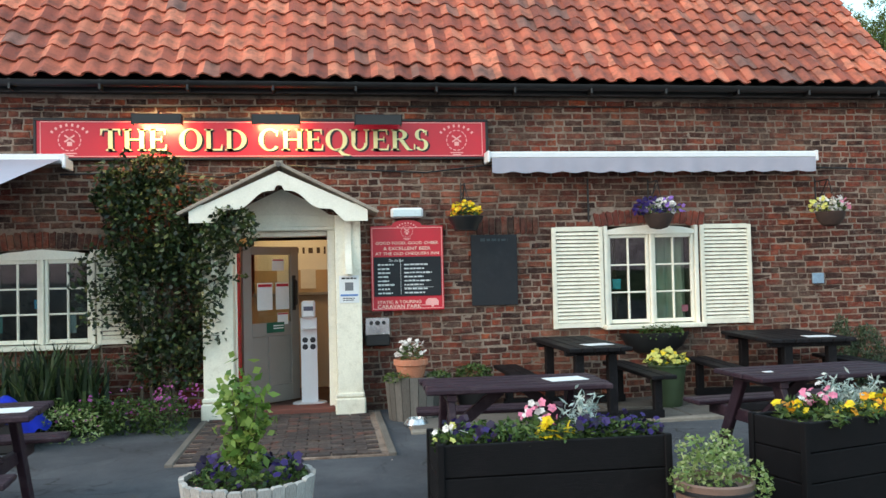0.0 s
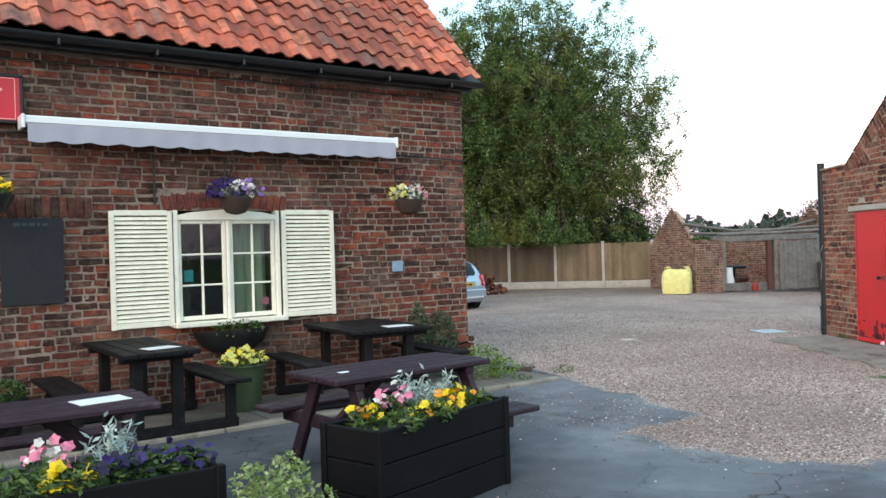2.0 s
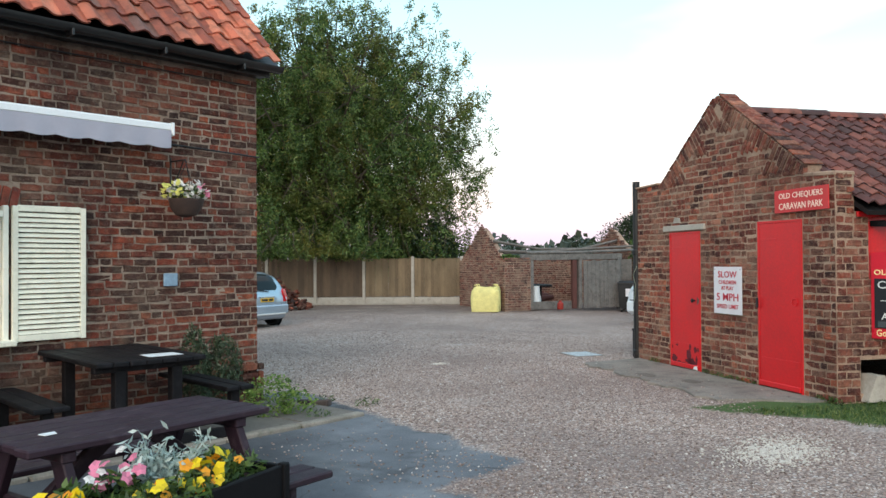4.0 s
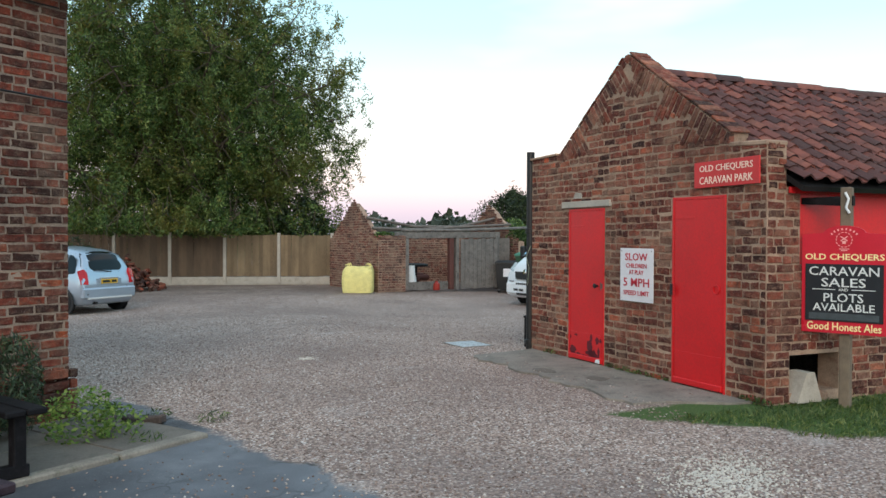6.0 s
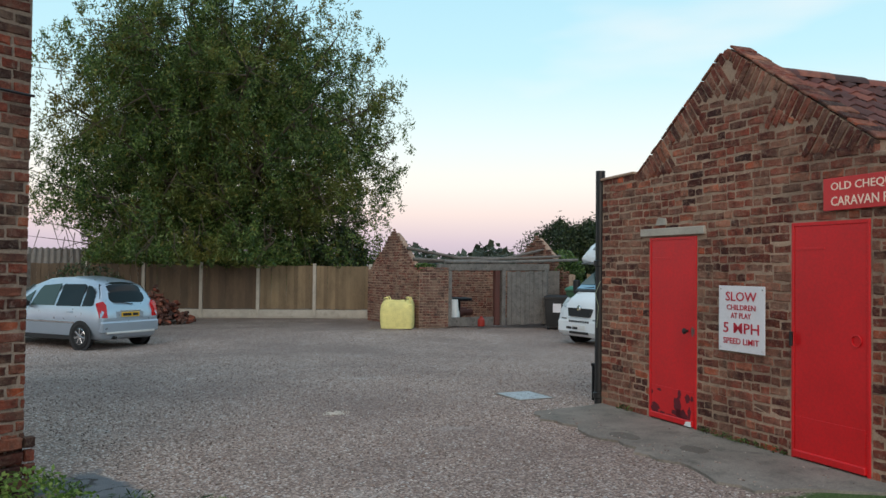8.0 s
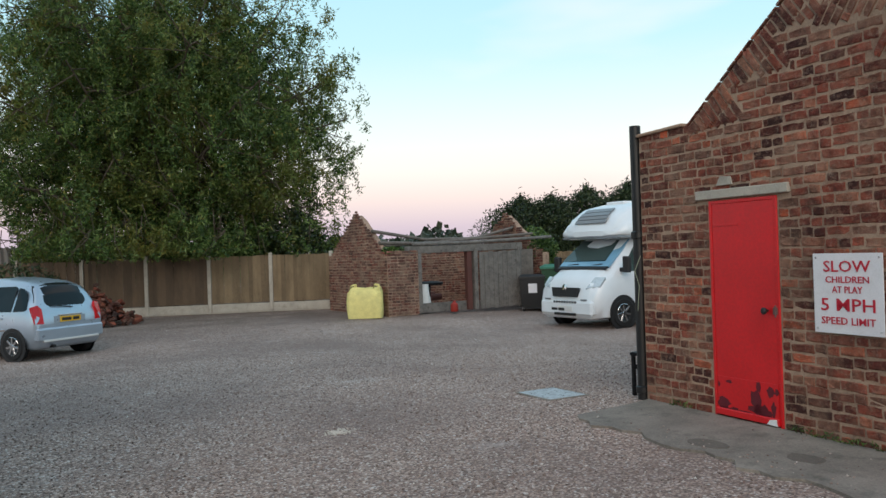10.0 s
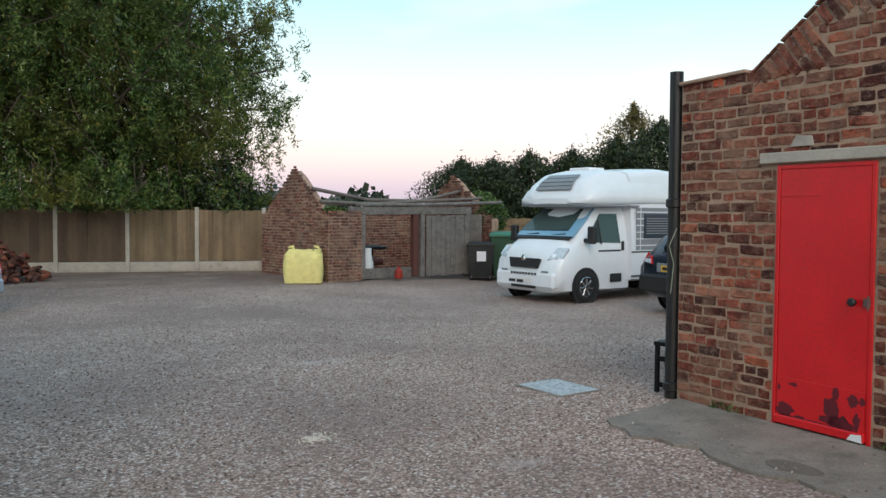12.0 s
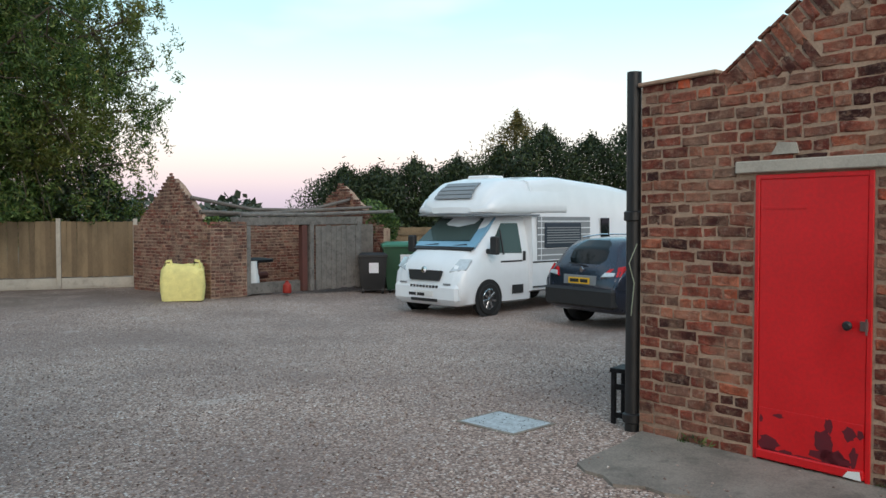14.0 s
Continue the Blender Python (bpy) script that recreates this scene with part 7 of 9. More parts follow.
part("grit", stones_mesh("grit", np.column_stack([np.random.default_rng(3).normal(0, 0.20, 70), np.random.default_rng(4).normal(0, 0.24, 70), np.full(70, 0.008)]), 0.006, SOIL, 5), SOIL, cov, kind="stuff")
solo("red_side_panel", Shape().box((1.81, 0.06, 1.67), (2.76, 0.05, 0.74), b=0.004), DOOR_RED, "red painted boarding in the outbuilding side wall", "panel", BARN_SIDE, kind="structure")
solo("red_fascia", Shape().box((1.9, -0.03, 2.02), (3.3, 0.03, 0.06), b=0.004), DOOR_RED, "red painted board under the eaves", "board", BARN_SIDE, kind="structure")
solo("corner_stone", Shape().slab([(0.30, 0.02), (0.62, 0.02), (0.52, 0.30), (0.42, 0.30)], -0.10, 0.12), CONCRETE, "pale broken concrete block in a hole of the wall", "stone", BARN_SIDE)

# ---- caravan sales sign on its post ----
SP = pose(10.68, 3.48, 0, 0, 0, -98)
sp = thing("sales_sign", "red hanging sign with chalk panel on a timber post", "sign", SP)
part("post", Shape().box((0, 0.05, 1.0), (0.095, 0.095, 2.08), b=0.008), plain("old_post", srgb(118, 104, 88), 0.85, var=0.25, scale=8, bump=0.5, bscale=50, stretch=(5, 5, 0.4)), sp, "grey weathered post")
part("arm", Shape().slab([(-0.52, 1.90), (-0.05, 1.87), (0.06, 1.87), (0.06, 1.96), (-0.52, 1.95)], 0.02, 0.09), TABLE_DARK, sp, "dark timber arm")
part("rope", Shape().tube([(0.0, -0.01, 1.99), (0.03, -0.02, 1.93), (0.01, -0.02, 1.85), (0.04, -0.02, 1.80)], 0.012, 6), PAPER, sp, "pale frayed rope", smooth=True)
pts = [(-0.37, 0.69), (0.37, 0.69), (0.37, 1.605), (0.22, 1.615)] + [(0.18 * math.cos(a), 1.615 + 0.07 * math.sin(a)) for a in np.linspace(0.1, math.pi - 0.1, 11)] + [(-0.22, 1.615), (-0.37, 1.605)]
part("panel", Shape().slab(pts, -0.035, 0.0), SIGN_RED, sp)
part("chalk_panel", Shape().box((0, -0.04, 1.065), (0.67, 0.012, 0.53), b=0.003), BLACK_BOARD, sp)
emblem(sp, (0, 1.555), 0.068, PINK_INK, -0.037)
text_fit("lettering", "OLD CHEQUERS", 0.68, 0.068, GOLD, sp, (0.0, -0.037, 1.392), bold=0.015)
text_fit("lettering", "Good Honest Ales", 0.64, 0.075, GOLD, sp, (0.0, -0.037, 0.752), bold=0.012)
for words, w, h, z in (("CARAVAN", 0.60, 0.082, 1.265), ("SALES", 0.38, 0.082, 1.160), ("AND", 0.08, 0.028, 1.095), ("PLOTS", 0.34, 0.080, 1.020), ("AVAILABLE", 0.53, 0.072, 0.930)):
    text_fit("chalk_lettering", words, w, h, CHALK, sp, (0.0, -0.048, z), bold=0.006)
part("chalk_line", Shape().box((-0.17, -0.0475, 1.095), (0.20, 0.002, 0.007), b=0).box((0.17, -0.0475, 1.095), (0.20, 0.002, 0.007), b=0), CHALK, sp)
part("rubbed_strip", Shape().box((0, -0.0475, 0.845), (0.60, 0.002, 0.06), b=0), plain("rubbed_chalk", srgb(70, 78, 82), 0.9, var=0.3, scale=14), sp)


# ---- board fence ----
FD = math.degrees(math.atan2(0.77, -0.64))
FENCE = pose(24.55, 21.35, -0.1, 0, 0, FD)   # x runs away from the shed
fence = thing("fence", "close-boarded timber fence with concrete posts and gravel boards", "fence", FENCE)
def feather_board(mat):
    """A feather-edged board: thick along one edge, thin along the other."""
    p = [(-0.064, 0.010), (-0.064, 0.004), (0.052, -0.020), (0.060, -0.014), (0.060, 0.010)]
    s = Shape()
    s.add([(x, y, 0) for x, y in p] + [(x, y, 1.42) for x, y in p], [(0, 1, 2, 3, 4), (9, 8, 7, 6, 5)] + [(i, i + 5, (i + 1) % 5 + 5, (i + 1) % 5) for i in range(5)])
    return s.mesh("board", mat)


bm_ = feather_board(FENCE_WOOD)
# same boards in darker tones: the willow's shade put into the colour
FENCE_SHADED = board_mat("shaded_fence_board", srgb(78, 64, 52), srgb(112, 92, 72))
bm2_ = feather_board(FENCE_SHADED)
for k in range(7):
    part("post", Shape().box((k * 1.83, 0, 0.90), (0.11, 0.11, 1.80), b=0.008), CONCRETE, fence, "pale concrete post")
    if k < 6:
        part("gravel_board", Shape().box((k * 1.83 + 0.915, 0, 0.14), (1.72, 0.05, 0.28), b=0.01).box((k * 1.83 + 0.915, 0.03, 0.14), (1.6, 0.02, 0.18), b=0.008), CONCRETE, fence, "concrete gravel board")
        for q in range(14):
            part("board", bm_ if k < 2 else bm2_, None, fence, m=pose(k * 1.83 + 0.115 + q * 0.1225, 0.01 * (q % 2), 0.30 + R.uniform(-0.012, 0.012), 0, R.uniform(-0.5, 0.5), R.uniform(-2, 2)))
        for z in (0.5, 1.5):
            part("rail", Shape().box((k * 1.83 + 0.915, -0.04, z), (1.72, 0.04, 0.08), b=0.004), FENCE_WOOD, fence)
fence2 = thing("fence", "pale board fence seen beyond the bins", "fence", pose(33.0, 17.5, -0.1, 0, 0, -70))
for q in range(56):
    part("board", bm_, None, fence2, m=pose(q * 0.125, 0, 0.1 + R.uniform(-0.02, 0.02)))
part("rail", Shape().box((3.5, -0.04, 0.5), (7.0, 0.04, 0.08), b=0.004).box((3.5, -0.04, 1.3), (7.0, 0.04, 0.08), b=0.004), FENCE_WOOD, fence2)
solo("gate_post", Shape().box((0, 0, 1.0), (0.16, 0.16, 2.0), b=0.01), OAK_OLD, "weathered post standing under the willow", "post", pose(16.9, 28.6, -0.1))

# ---- roofless shed: timber front and clutter ----
GREY_WOOD = plain("silvered_timber", srgb(112, 108, 104), 0.85, var=0.38, scale=4, bump=0.6, bscale=45, stretch=(4, 4, 0.35), dirt=(srgb(52, 46, 42), 0.8))
RED_WOOD = plain("old_red_timber", srgb(88, 52, 46), 0.8, var=0.2, scale=6)
sf = thing("shed_front", "silvered timber lintel and posts of the shed front", "door frame", RUIN, kind="structure")
part("post", Shape().box((1.02, 0.10, 0.82), (0.12, 0.16, 1.64), b=0.01), GREY_WOOD, sf)
part("post", Shape().box((2.66, 0.10, 0.82), (0.16, 0.16, 1.64), b=0.01), RED_WOOD, sf, "dark red timber post")
part("post", Shape().box((2.86, 0.06, 0.86), (0.12, 0.16, 1.72), b=0.01), GREY_WOOD, sf)
part("post", Shape().box((4.42, 0.06, 0.86), (0.14, 0.16, 1.78), b=0.01), GREY_WOOD, sf)
part("lintel", Shape().box((2.6, 0.10, 1.74), (3.9, 0.20, 0.20), ry=-0.5, b=0.012), GREY_WOOD, sf)
part("threshold_board", Shape().box((1.85, 0.14, 0.13), (1.5, 0.04, 0.26), b=0.006), GREY_WOOD, sf)
part("roof_edge_pole", Shape().tube([(0.8, 0.0, 1.88), (3.0, 0.0, 1.90), (5.6, -0.05, 2.0)], 0.045, 8), GREY_WOOD, sf, smooth=True)
part("gap_board", Shape().box((4.75, 0.10, 0.85), (0.5, 0.03, 1.6), b=0.005), OAK_OLD, sf)
sdoor = thing("shed_door", "weathered grey plank door hanging in the shed front", "door", RUIN @ pose(2.96, -0.02, 0.02, 0, 0, -4))
for q in range(9):
    part("plank", Shape().box((0.08 + q * 0.155, R.uniform(-0.006, 0.006), 0.80 + R.uniform(-0.02, 0.02)), (0.148, 0.028, 1.60), b=0.004), GREY_WOOD, sdoor)
part("ledge", Shape().box((0.70, 0.03, 0.4), (1.3, 0.03, 0.12), b=0.004).box((0.70, 0.03, 1.3), (1.3, 0.03, 0.12), b=0.004), GREY_WOOD, sdoor)
for k, pts in enumerate((((0.1, 1.0, 2.28), (1.8, 1.0, 2.02), (3.6, 1.1, 2.02), (5.4, 1.4, 2.36)), ((0.1, 0.6, 1.95), (1.6, 0.6, 1.90), (3.2, 0.7, 2.0), (5.5, 0.7, 2.12)), ((1.2, 2.4, 1.9), (3.2, 2.2, 1.95), (4.1, 0.6, 1.75)))):
    solo("roof_pole", Shape().tube(pts, [0.05, 0.045, 0.045, 0.04][:len(pts)], 8), OAK_OLD, "sagging grey roof pole across the open shed", "pole", RUIN, group="poles over the shed", smooth=True)
rag = Shape().grid([[(x, 0.4 + 0.35 * v, 1.80 + 0.08 * math.sin(x * 3.1 + v) + 0.06 * math.sin(x * 11) - 0.12 * abs(v - 0.5)) for v in (0, 0.3, 0.6, 1.0)] for x in np.linspace(1.0, 3.4, 24)])
solo("roof_rubble", rag, BLACK, "dark torn roofing felt over the shed lintel", "felt", RUIN, smooth=True)
wtb = thing("workbench", "dark round-topped bench among the shed clutter", "bench", RUIN @ pose(1.75, 0.9, 0))
part("top", Shape().lathe([(0.45, 0.72), (0.48, 0.74), (0.48, 0.79), (0.3, 0.82)], seg=18), TABLE_DARK, wtb)
part("leg", Shape().lathe([(0.16, 0.0), (0.10, 0.3), (0.12, 0.72)], seg=12), TABLE_DARK, wtb)
for k in range(9):
    solo("log", Shape().tube([(0, 0, 0), (0.5, 0.02, 0.0), (1.0, 0, 0)], 0.10, 9), RED_WOOD, "short rusty brown log in the shed", "log", RUIN @ pose(1.75 + 0.12 * (k % 5), 1.9 + 0.18 * (k % 3), 0.12 + 0.155 * (k // 3), 0, 6 * (k % 3 - 1), 20 + 9 * (k % 4)), group="logs piled in the shed", smooth=True)
sk = Shape().grid([[((0.20 + 0.04 * math.sin(5 * a + z * 9)) * math.cos(a) * (1.0 - 0.35 * z), 0.18 * math.sin(a) * (1.0 - 0.35 * z), z * 0.75) for a in np.linspace(0, 2 * math.pi, 15)[:-1]] for z in np.linspace(0, 1, 7)], wrap=True)
solo("sack", sk, PAPER, "slumped white plastic sack in the shed opening", "sack", RUIN @ pose(1.36, 0.42, 0.02), smooth=True)
solo("red_can", Shape().lathe([(0.10, 0), (0.11, 0.02), (0.10, 0.20), (0.04, 0.26), (0.04, 0.30)], seg=14), plain("can_red", srgb(150, 44, 34), 0.5, var=0.2), "small red can by the shed threshold", "can", RUIN @ pose(1.98, -0.15, 0.0), smooth=True)
ivy = np.concatenate([cloud(1500, (5.7, 0.6, 1.6), (0.5, 0.7, 0.6), 330, 0.3), cloud(800, (6.2, 1.6, 1.9), (0.5, 0.7, 0.5), 331, 0.3), cloud(260, (0.4, 0.35, 1.72), (0.4, 0.2, 0.12), 332, 0.3)])
iv = thing("ivy", "green creeper over the broken shed wall", "climber", RUIN)
part("foliage", quads_mesh("foliage", leaf_quads(ivy, 0.11, 0.07, 0.2, 0.2, 333), GREEN), GREEN, iv)

# ---- yellow bulk bag ----
bag = thing("bulk_bag", "full yellow woven bulk bag on the gravel", "bag", pose(21.95, 18.12, -0.1, 0, 0, -56))
YB = plain("yellow_weave", srgb(230, 217, 140), 0.75, var=0.14, scale=5, bump=0.3, bscale=120, dirt=(srgb(180, 166, 90), 0.4))
rows = []
for k, z in enumerate(np.linspace(0, 0.74, 10)):
    w = 0.45 + 0.02 * math.sin(math.pi * z / 0.74) - (0.04 if k == 9 else 0)
    rows.append([(w * math.copysign(abs(math.cos(a)) ** 0.32, math.cos(a)) * (1 + 0.02 * math.sin(7 * a + 9 * z)), w * 0.95 * math.copysign(abs(math.sin(a)) ** 0.32, math.sin(a)) * (1 + 0.02 * math.sin(5 * a + 7 * z)), z + (0.05 * math.sin(3 * a + 1) if k == 9 else 0)) for a in np.linspace(0, 2 * math.pi, 41)[:-1]])
rows.append([(p[0] * 0.5, p[1] * 0.5, 0.76 + 0.03 * math.sin(i)) for i, p in enumerate(rows[-1])])
rows.append([(p[0] * 0.05, p[1] * 0.05, 0.78) for p in rows[-1]])
part("sack", Shape().grid(rows, wrap=True), YB, bag, smooth=True)
for a in (-0.32, 0.32):
    for b in (-0.32, 0.32):
        part("lifting_loop", Shape().tube([(a * 1.2, b, 0.70), (a * 1.1, b, 0.84), (a * 0.8, b, 0.86), (a * 0.7, b, 0.74)], 0.022, 6), YB, bag, smooth=True)

# ---- bins ----
def bin_(name, label, m, w, d, h, mat, lidmat):
    o = thing(name, label, "bin", m)
    s = Shape()
    s.grid([[(sx * w / 2 * k, sy * d / 2 * k, z) for sx, sy in ((-1, -1), (1, -1), (1, 1), (-1, 1))] for z, k in ((0.10, 0.82), (h * 0.5, 0.93), (h * 0.92, 1.0), (h * 0.93, 1.04), (h * 0.96, 1.04))], wrap=True)
    part("body", s, mat, o)
    part("lid", Shape().grid([[(sx * w * 0.53 * k, sy * d * 0.53 * k, z) for sx, sy in ((-1, -1), (1, -1), (1, 1), (-1, 1))] for z, k in ((h * 0.95, 1.0), (h * 0.99, 1.0), (h * 1.04, 0.8), (h * 1.05, 0.02))], wrap=True), lidmat, o)
    part("label_sheet", Shape().box((0.02, -d * 0.49, h * 0.66), (w * 0.34, 0.012, h * 0.26), b=0), SIGN_WHITE, o, "white label sheet")
    for sx in (-1, 1):
        part("wheel", Shape().tube([(sx * w * 0.36 - 0.03, -d * 0.30, 0.09), (sx * w * 0.36 + 0.03, -d * 0.30, 0.09)], 0.09, 14), BLACK, o)
    return o


BIN_GREEN = plain("bin_green", srgb(34, 72, 48), 0.45, var=0.12)
LID_GREEN = plain("bin_lid_green", srgb(52, 118, 96), 0.4, var=0.1)
bin_("wheelie_bin", "black wheeled bin with a white label", pose(26.42, 15.42, ground_z(26.5, 15.3), 0, 0, -66), 0.72, 0.72, 1.02, BLACK, BLACK)
bin_("waste_container", "large green wheeled waste container with a lid", pose(27.12, 14.72, ground_z(27.3, 14.5), 0, 0, -66), 1.30, 1.0, 1.30, BIN_GREEN, LID_GREEN)

# ---- pile of bricks by the fence ----
bp_ = Shape().box((0, 0, 0), (0.23, 0.11, 0.07), b=0.008).mesh("brick", PUB_BRICK)
pile = thing("brick_pile", "tumbled heap of old red bricks by the fence", "heap", pose(18.5, 24.4, -0.1))
for k in range(210):
    f = R.random() ** 0.7
    a = R.uniform(0, 6.28)
    part("brick", bp_, None, pile, m=pose(f * 1.25 * math.cos(a), f * 0.9 * math.sin(a), 0.04 + (1 - f) * R.uniform(0.3, 1.1), R.uniform(-40, 40), R.uniform(-40, 40), R.uniform(0, 180)))
dn = thing("shrub", "dark evergreen bush beside the parked car", "shrub", pose(17.7, 26.7, -0.1))
part("foliage", quads_mesh("foliage", leaf_quads(np.concatenate([cloud(2200, (0, 0, 0.8), (1.3, 1.2, 1.0), 340, 0.5, 0.0)]), 0.12, 0.06, 0.0, 0.2, 341), CONIFER), CONIFER, dn)

dk = thing("shrub", "dark ivy-clad bush behind the board fence", "shrub", pose(25.2, 23.5, -0.1))
part("foliage", quads_mesh("foliage", leaf_quads(np.concatenate([cloud(5200, (0, 0, 1.7), (1.5, 1.2, 1.6), 344, 0.5, 0.0), cloud(1800, (0.9, 0.2, 1.2), (1.0, 0.8, 1.2), 345, 0.4, 0.0)]), 0.13, 0.08, 0.2, 0.2, 346), DARK_LEAF), DARK_LEAF, dk)

# ---- hedge and far things ----
def hedge_tree(x, y, h, r, seed, mat, label, n=2400):
    g = np.random.default_rng(seed)
    o = thing("conifer", label, "tree", pose(x, y, -0.1), "conifers of the boundary hedge" if mat is CONIFER else "")
    part("trunk", Shape().tube([(0, 0, 0), (0, 0, h * 0.9)], [0.12, 0.02], 7), BARK, o)
    f = g.uniform(0, 1, n) ** 0.8
    rad = r * (1 - f ** (2.8 if mat is CONIFER_WARM else 6.0)) * g.uniform(0.4, 1.1, n)
    a = g.uniform(0, 6.28, n)
    lump = 1 + (0.45 if mat is CONIFER_WARM else 0.25) * np.sin(a * 5 + f * 17) * (0.4 + f)
    p = np.stack([rad * lump * np.cos(a), rad * lump * np.sin(a), 0.2 + f * (h - 0.2) + 0.18 * g.normal(size=n)], 1)
    part("crown", quads_mesh("crown", leaf_quads(p, 0.20, 0.055, -0.25, 0.0, seed + 1), mat), mat, o)


hx = [(38.5, 21.6, 3.7), (38.8, 20.2, 3.8), (39.0, 18.6, 4.05), (39.2, 16.8, 4.2), (39.4, 15.0, 4.5), (39.6, 13.2, 5.0), (39.8, 11.4, 5.1), (40.0, 9.6, 5.5), (40.2, 7.7, 5.4), (40.3, 5.8, 5.4), (40.4, 3.9, 5.3)]
for k, (x, y, h) in enumerate(hx):
    hedge_tree(x, y, h * R.uniform(0.96, 1.06), 1.9, 400 + k * 3, CONIFER, "dark green conifer in the boundary hedge", 13000)
hedge_tree(41.6, 14.8, 6.25, 2.7, 460, CONIFER_WARM, "tall bronze-tinged conifer above the hedge", 9000)
wb_ = thing("far_building", "low white outhouse with a corrugated roof beyond the yard", "building", pose(20.4, 33.4, -0.1, 0, 0, -30))
part("wall", Shape().box((0, 0, 0.8), (7.0, 3.0, 1.6), b=0.01), plain("whitewash", srgb(206, 204, 196), 0.9, var=0.1), wb_)
part("roof", Shape().grid([[(x, y, z + 0.03 * math.sin(x * 30)) for x in np.linspace(-3.8, 3.8, 160)] for y, z in ((-1.9, 1.66), (0, 2.3), (1.9, 1.66))]), plain("old_corrugated", srgb(120, 108, 98), 0.8, var=0.2), wb_)
part("vent", Shape().box((0.4, -1.51, 1.48), (0.5, 0.02, 0.12), b=0), BLACK, wb_)
WOODS = leaf_mat("far_woods", [(0.0, srgb(40, 50, 40)), (0.5, srgb(58, 68, 54)), (1.0, srgb(84, 88, 72))], 0.1)
g9 = np.random.default_rng(77)
aa = g9.uniform(-0.15, 1.75, 26000)
dd = g9.uniform(110, 150, 26000)
hh = 3.4 + 1.2 * np.sin(aa * 23) + 1.2 * np.sin(aa * 57 + 1)
wp = np.stack([dd * np.cos(aa), dd * np.sin(aa), g9.uniform(-0.5, 1, 26000) * hh], 1)
solo("far_woods", quads_mesh("far_woods", leaf_quads(wp, 1.2, 0.8, 0, 0.2, 78), WOODS), WOODS, "low far line of trees on the horizon", "woods", kind="stuff")


# ---- loose gravel stones and turf blades ----
mst, nst, lst, sst = nodes_of("gravel_stone")
lst.new(ramp_node(nst, lst, scatter_random(nst, lst), [(0.0, srgb(92, 76, 70)), (0.4, srgb(142, 120, 110)), (0.75, srgb(166, 148, 138)), (0.95, srgb(190, 176, 168)), (1.0, srgb(226, 220, 214))]), sst.inputs["Base Color"])
sst.inputs["Roughness"].default_value = 0.85
gr = np.random.default_rng(15)
gp = np.stack([5.2 + 14.3 * gr.uniform(0, 1, 70000) ** 1.25, 2.0 + 20.0 * gr.uniform(0, 1, 70000) ** 1.6], 1)
keep = ((gp[:, 0] - 0.25 * gp[:, 1] > 5.0) | ((gp[:, 1] < 5.1) & (gp[:, 0] > 5.25))) & ~((gp[:, 0] > 9.5) & (gp[:, 1] < 4.6)) & ~((gp[:, 0] < 6.8) & (gp[:, 1] > 7.4)) & ((gp[:, 0] + 1.016 * gp[:, 1]) > 9.3)
binv = BARN.inverted()
loc = np.array([list((binv @ Vector((x, y, 0)))[:2]) for x, y in gp])
keep &= ~((loc[:, 1] > -0.02) & (loc[:, 0] > -0.4)) & ~((loc[:, 1] > -0.95) & (loc[:, 0] > -0.1) & (gr.uniform(0, 1, len(gp)) > 0.05 + 0.25 * (loc[:, 1] < -0.75)))
gp = gp[keep]
gp = np.concatenate([gp, np.stack([gr.normal(5.7, 0.5, 1200), gr.normal(5.0, 1.2, 1200)], 1), np.stack([gr.uniform(-2, 6, 140), gr.uniform(3, 7.4, 140)], 1)])
solo("loose_gravel", stones_mesh("loose_gravel", np.column_stack([gp, np.where(((np.array([list((binv @ Vector((x, y, 0)))[:2]) for x, y in gp]) - [2.0, -0.48]) ** 2 < [4.0, 0.26]).all(1), 0.024, 0.003) + np.array([ground_z(x, y) for x, y in gp])]), 0.0105, mst, 16), mst, "loose pale gravel stones over the yard", "gravel", kind="stuff")
PALE_CHIP = plain("pale_chippings", srgb(206, 198, 188), 0.9, var=0.2, scale=30)
for cx, cy, rx, ry, cnt in ((7.76, 3.81, 0.55, 0.30, 1500), (10.24, 9.66, 0.10, 0.08, 160)):
    sp2 = np.stack([gr.normal(cx, rx * 0.6, cnt), gr.normal(cy, ry * 0.6, cnt)], 1)
    solo("pale_chippings", stones_mesh("pale_chippings", np.column_stack([sp2, np.full(cnt, 0.005)]), 0.012, PALE_CHIP, int(cnt)), PALE_CHIP, "scatter of pale stone chippings on the gravel", "gravel", kind="stuff")
tb = np.stack([gr.uniform(9.2, 13.5, 24000), gr.uniform(0.5, 4.7, 24000)], 1)
tb = tb[(tb[:, 0] + 0.2 * tb[:, 1] > 10.10 + 0.15 * np.sin(tb[:, 1] * 5))]
tl = np.array([list((binv @ Vector((x, y, 0)))[:2]) for x, y in tb])
tb = tb[(tl[:, 0] > 4.30)]
TURF = leaf_mat("turf_blade", [(0.0, srgb(40, 62, 26)), (0.5, srgb(78, 106, 46)), (1.0, srgb(140, 146, 84))], 0.3)
solo("turf", quads_mesh("turf", leaf_quads(np.column_stack([tb, np.full(len(tb), 0.02)]), 0.075, 0.008, -1.2, 0.0, 19), TURF), TURF, "short rough grass beside the outbuilding", "grass", kind="stuff")
wl_ = np.concatenate([cloud(80, (u, -0.02, 0.03), (0.18, 0.04, 0.05), 500 + k, 0.2, 0.0) for k, u in enumerate((1.9, 2.2, 2.5, 2.75, 0.5, 4.1, 4.2))])
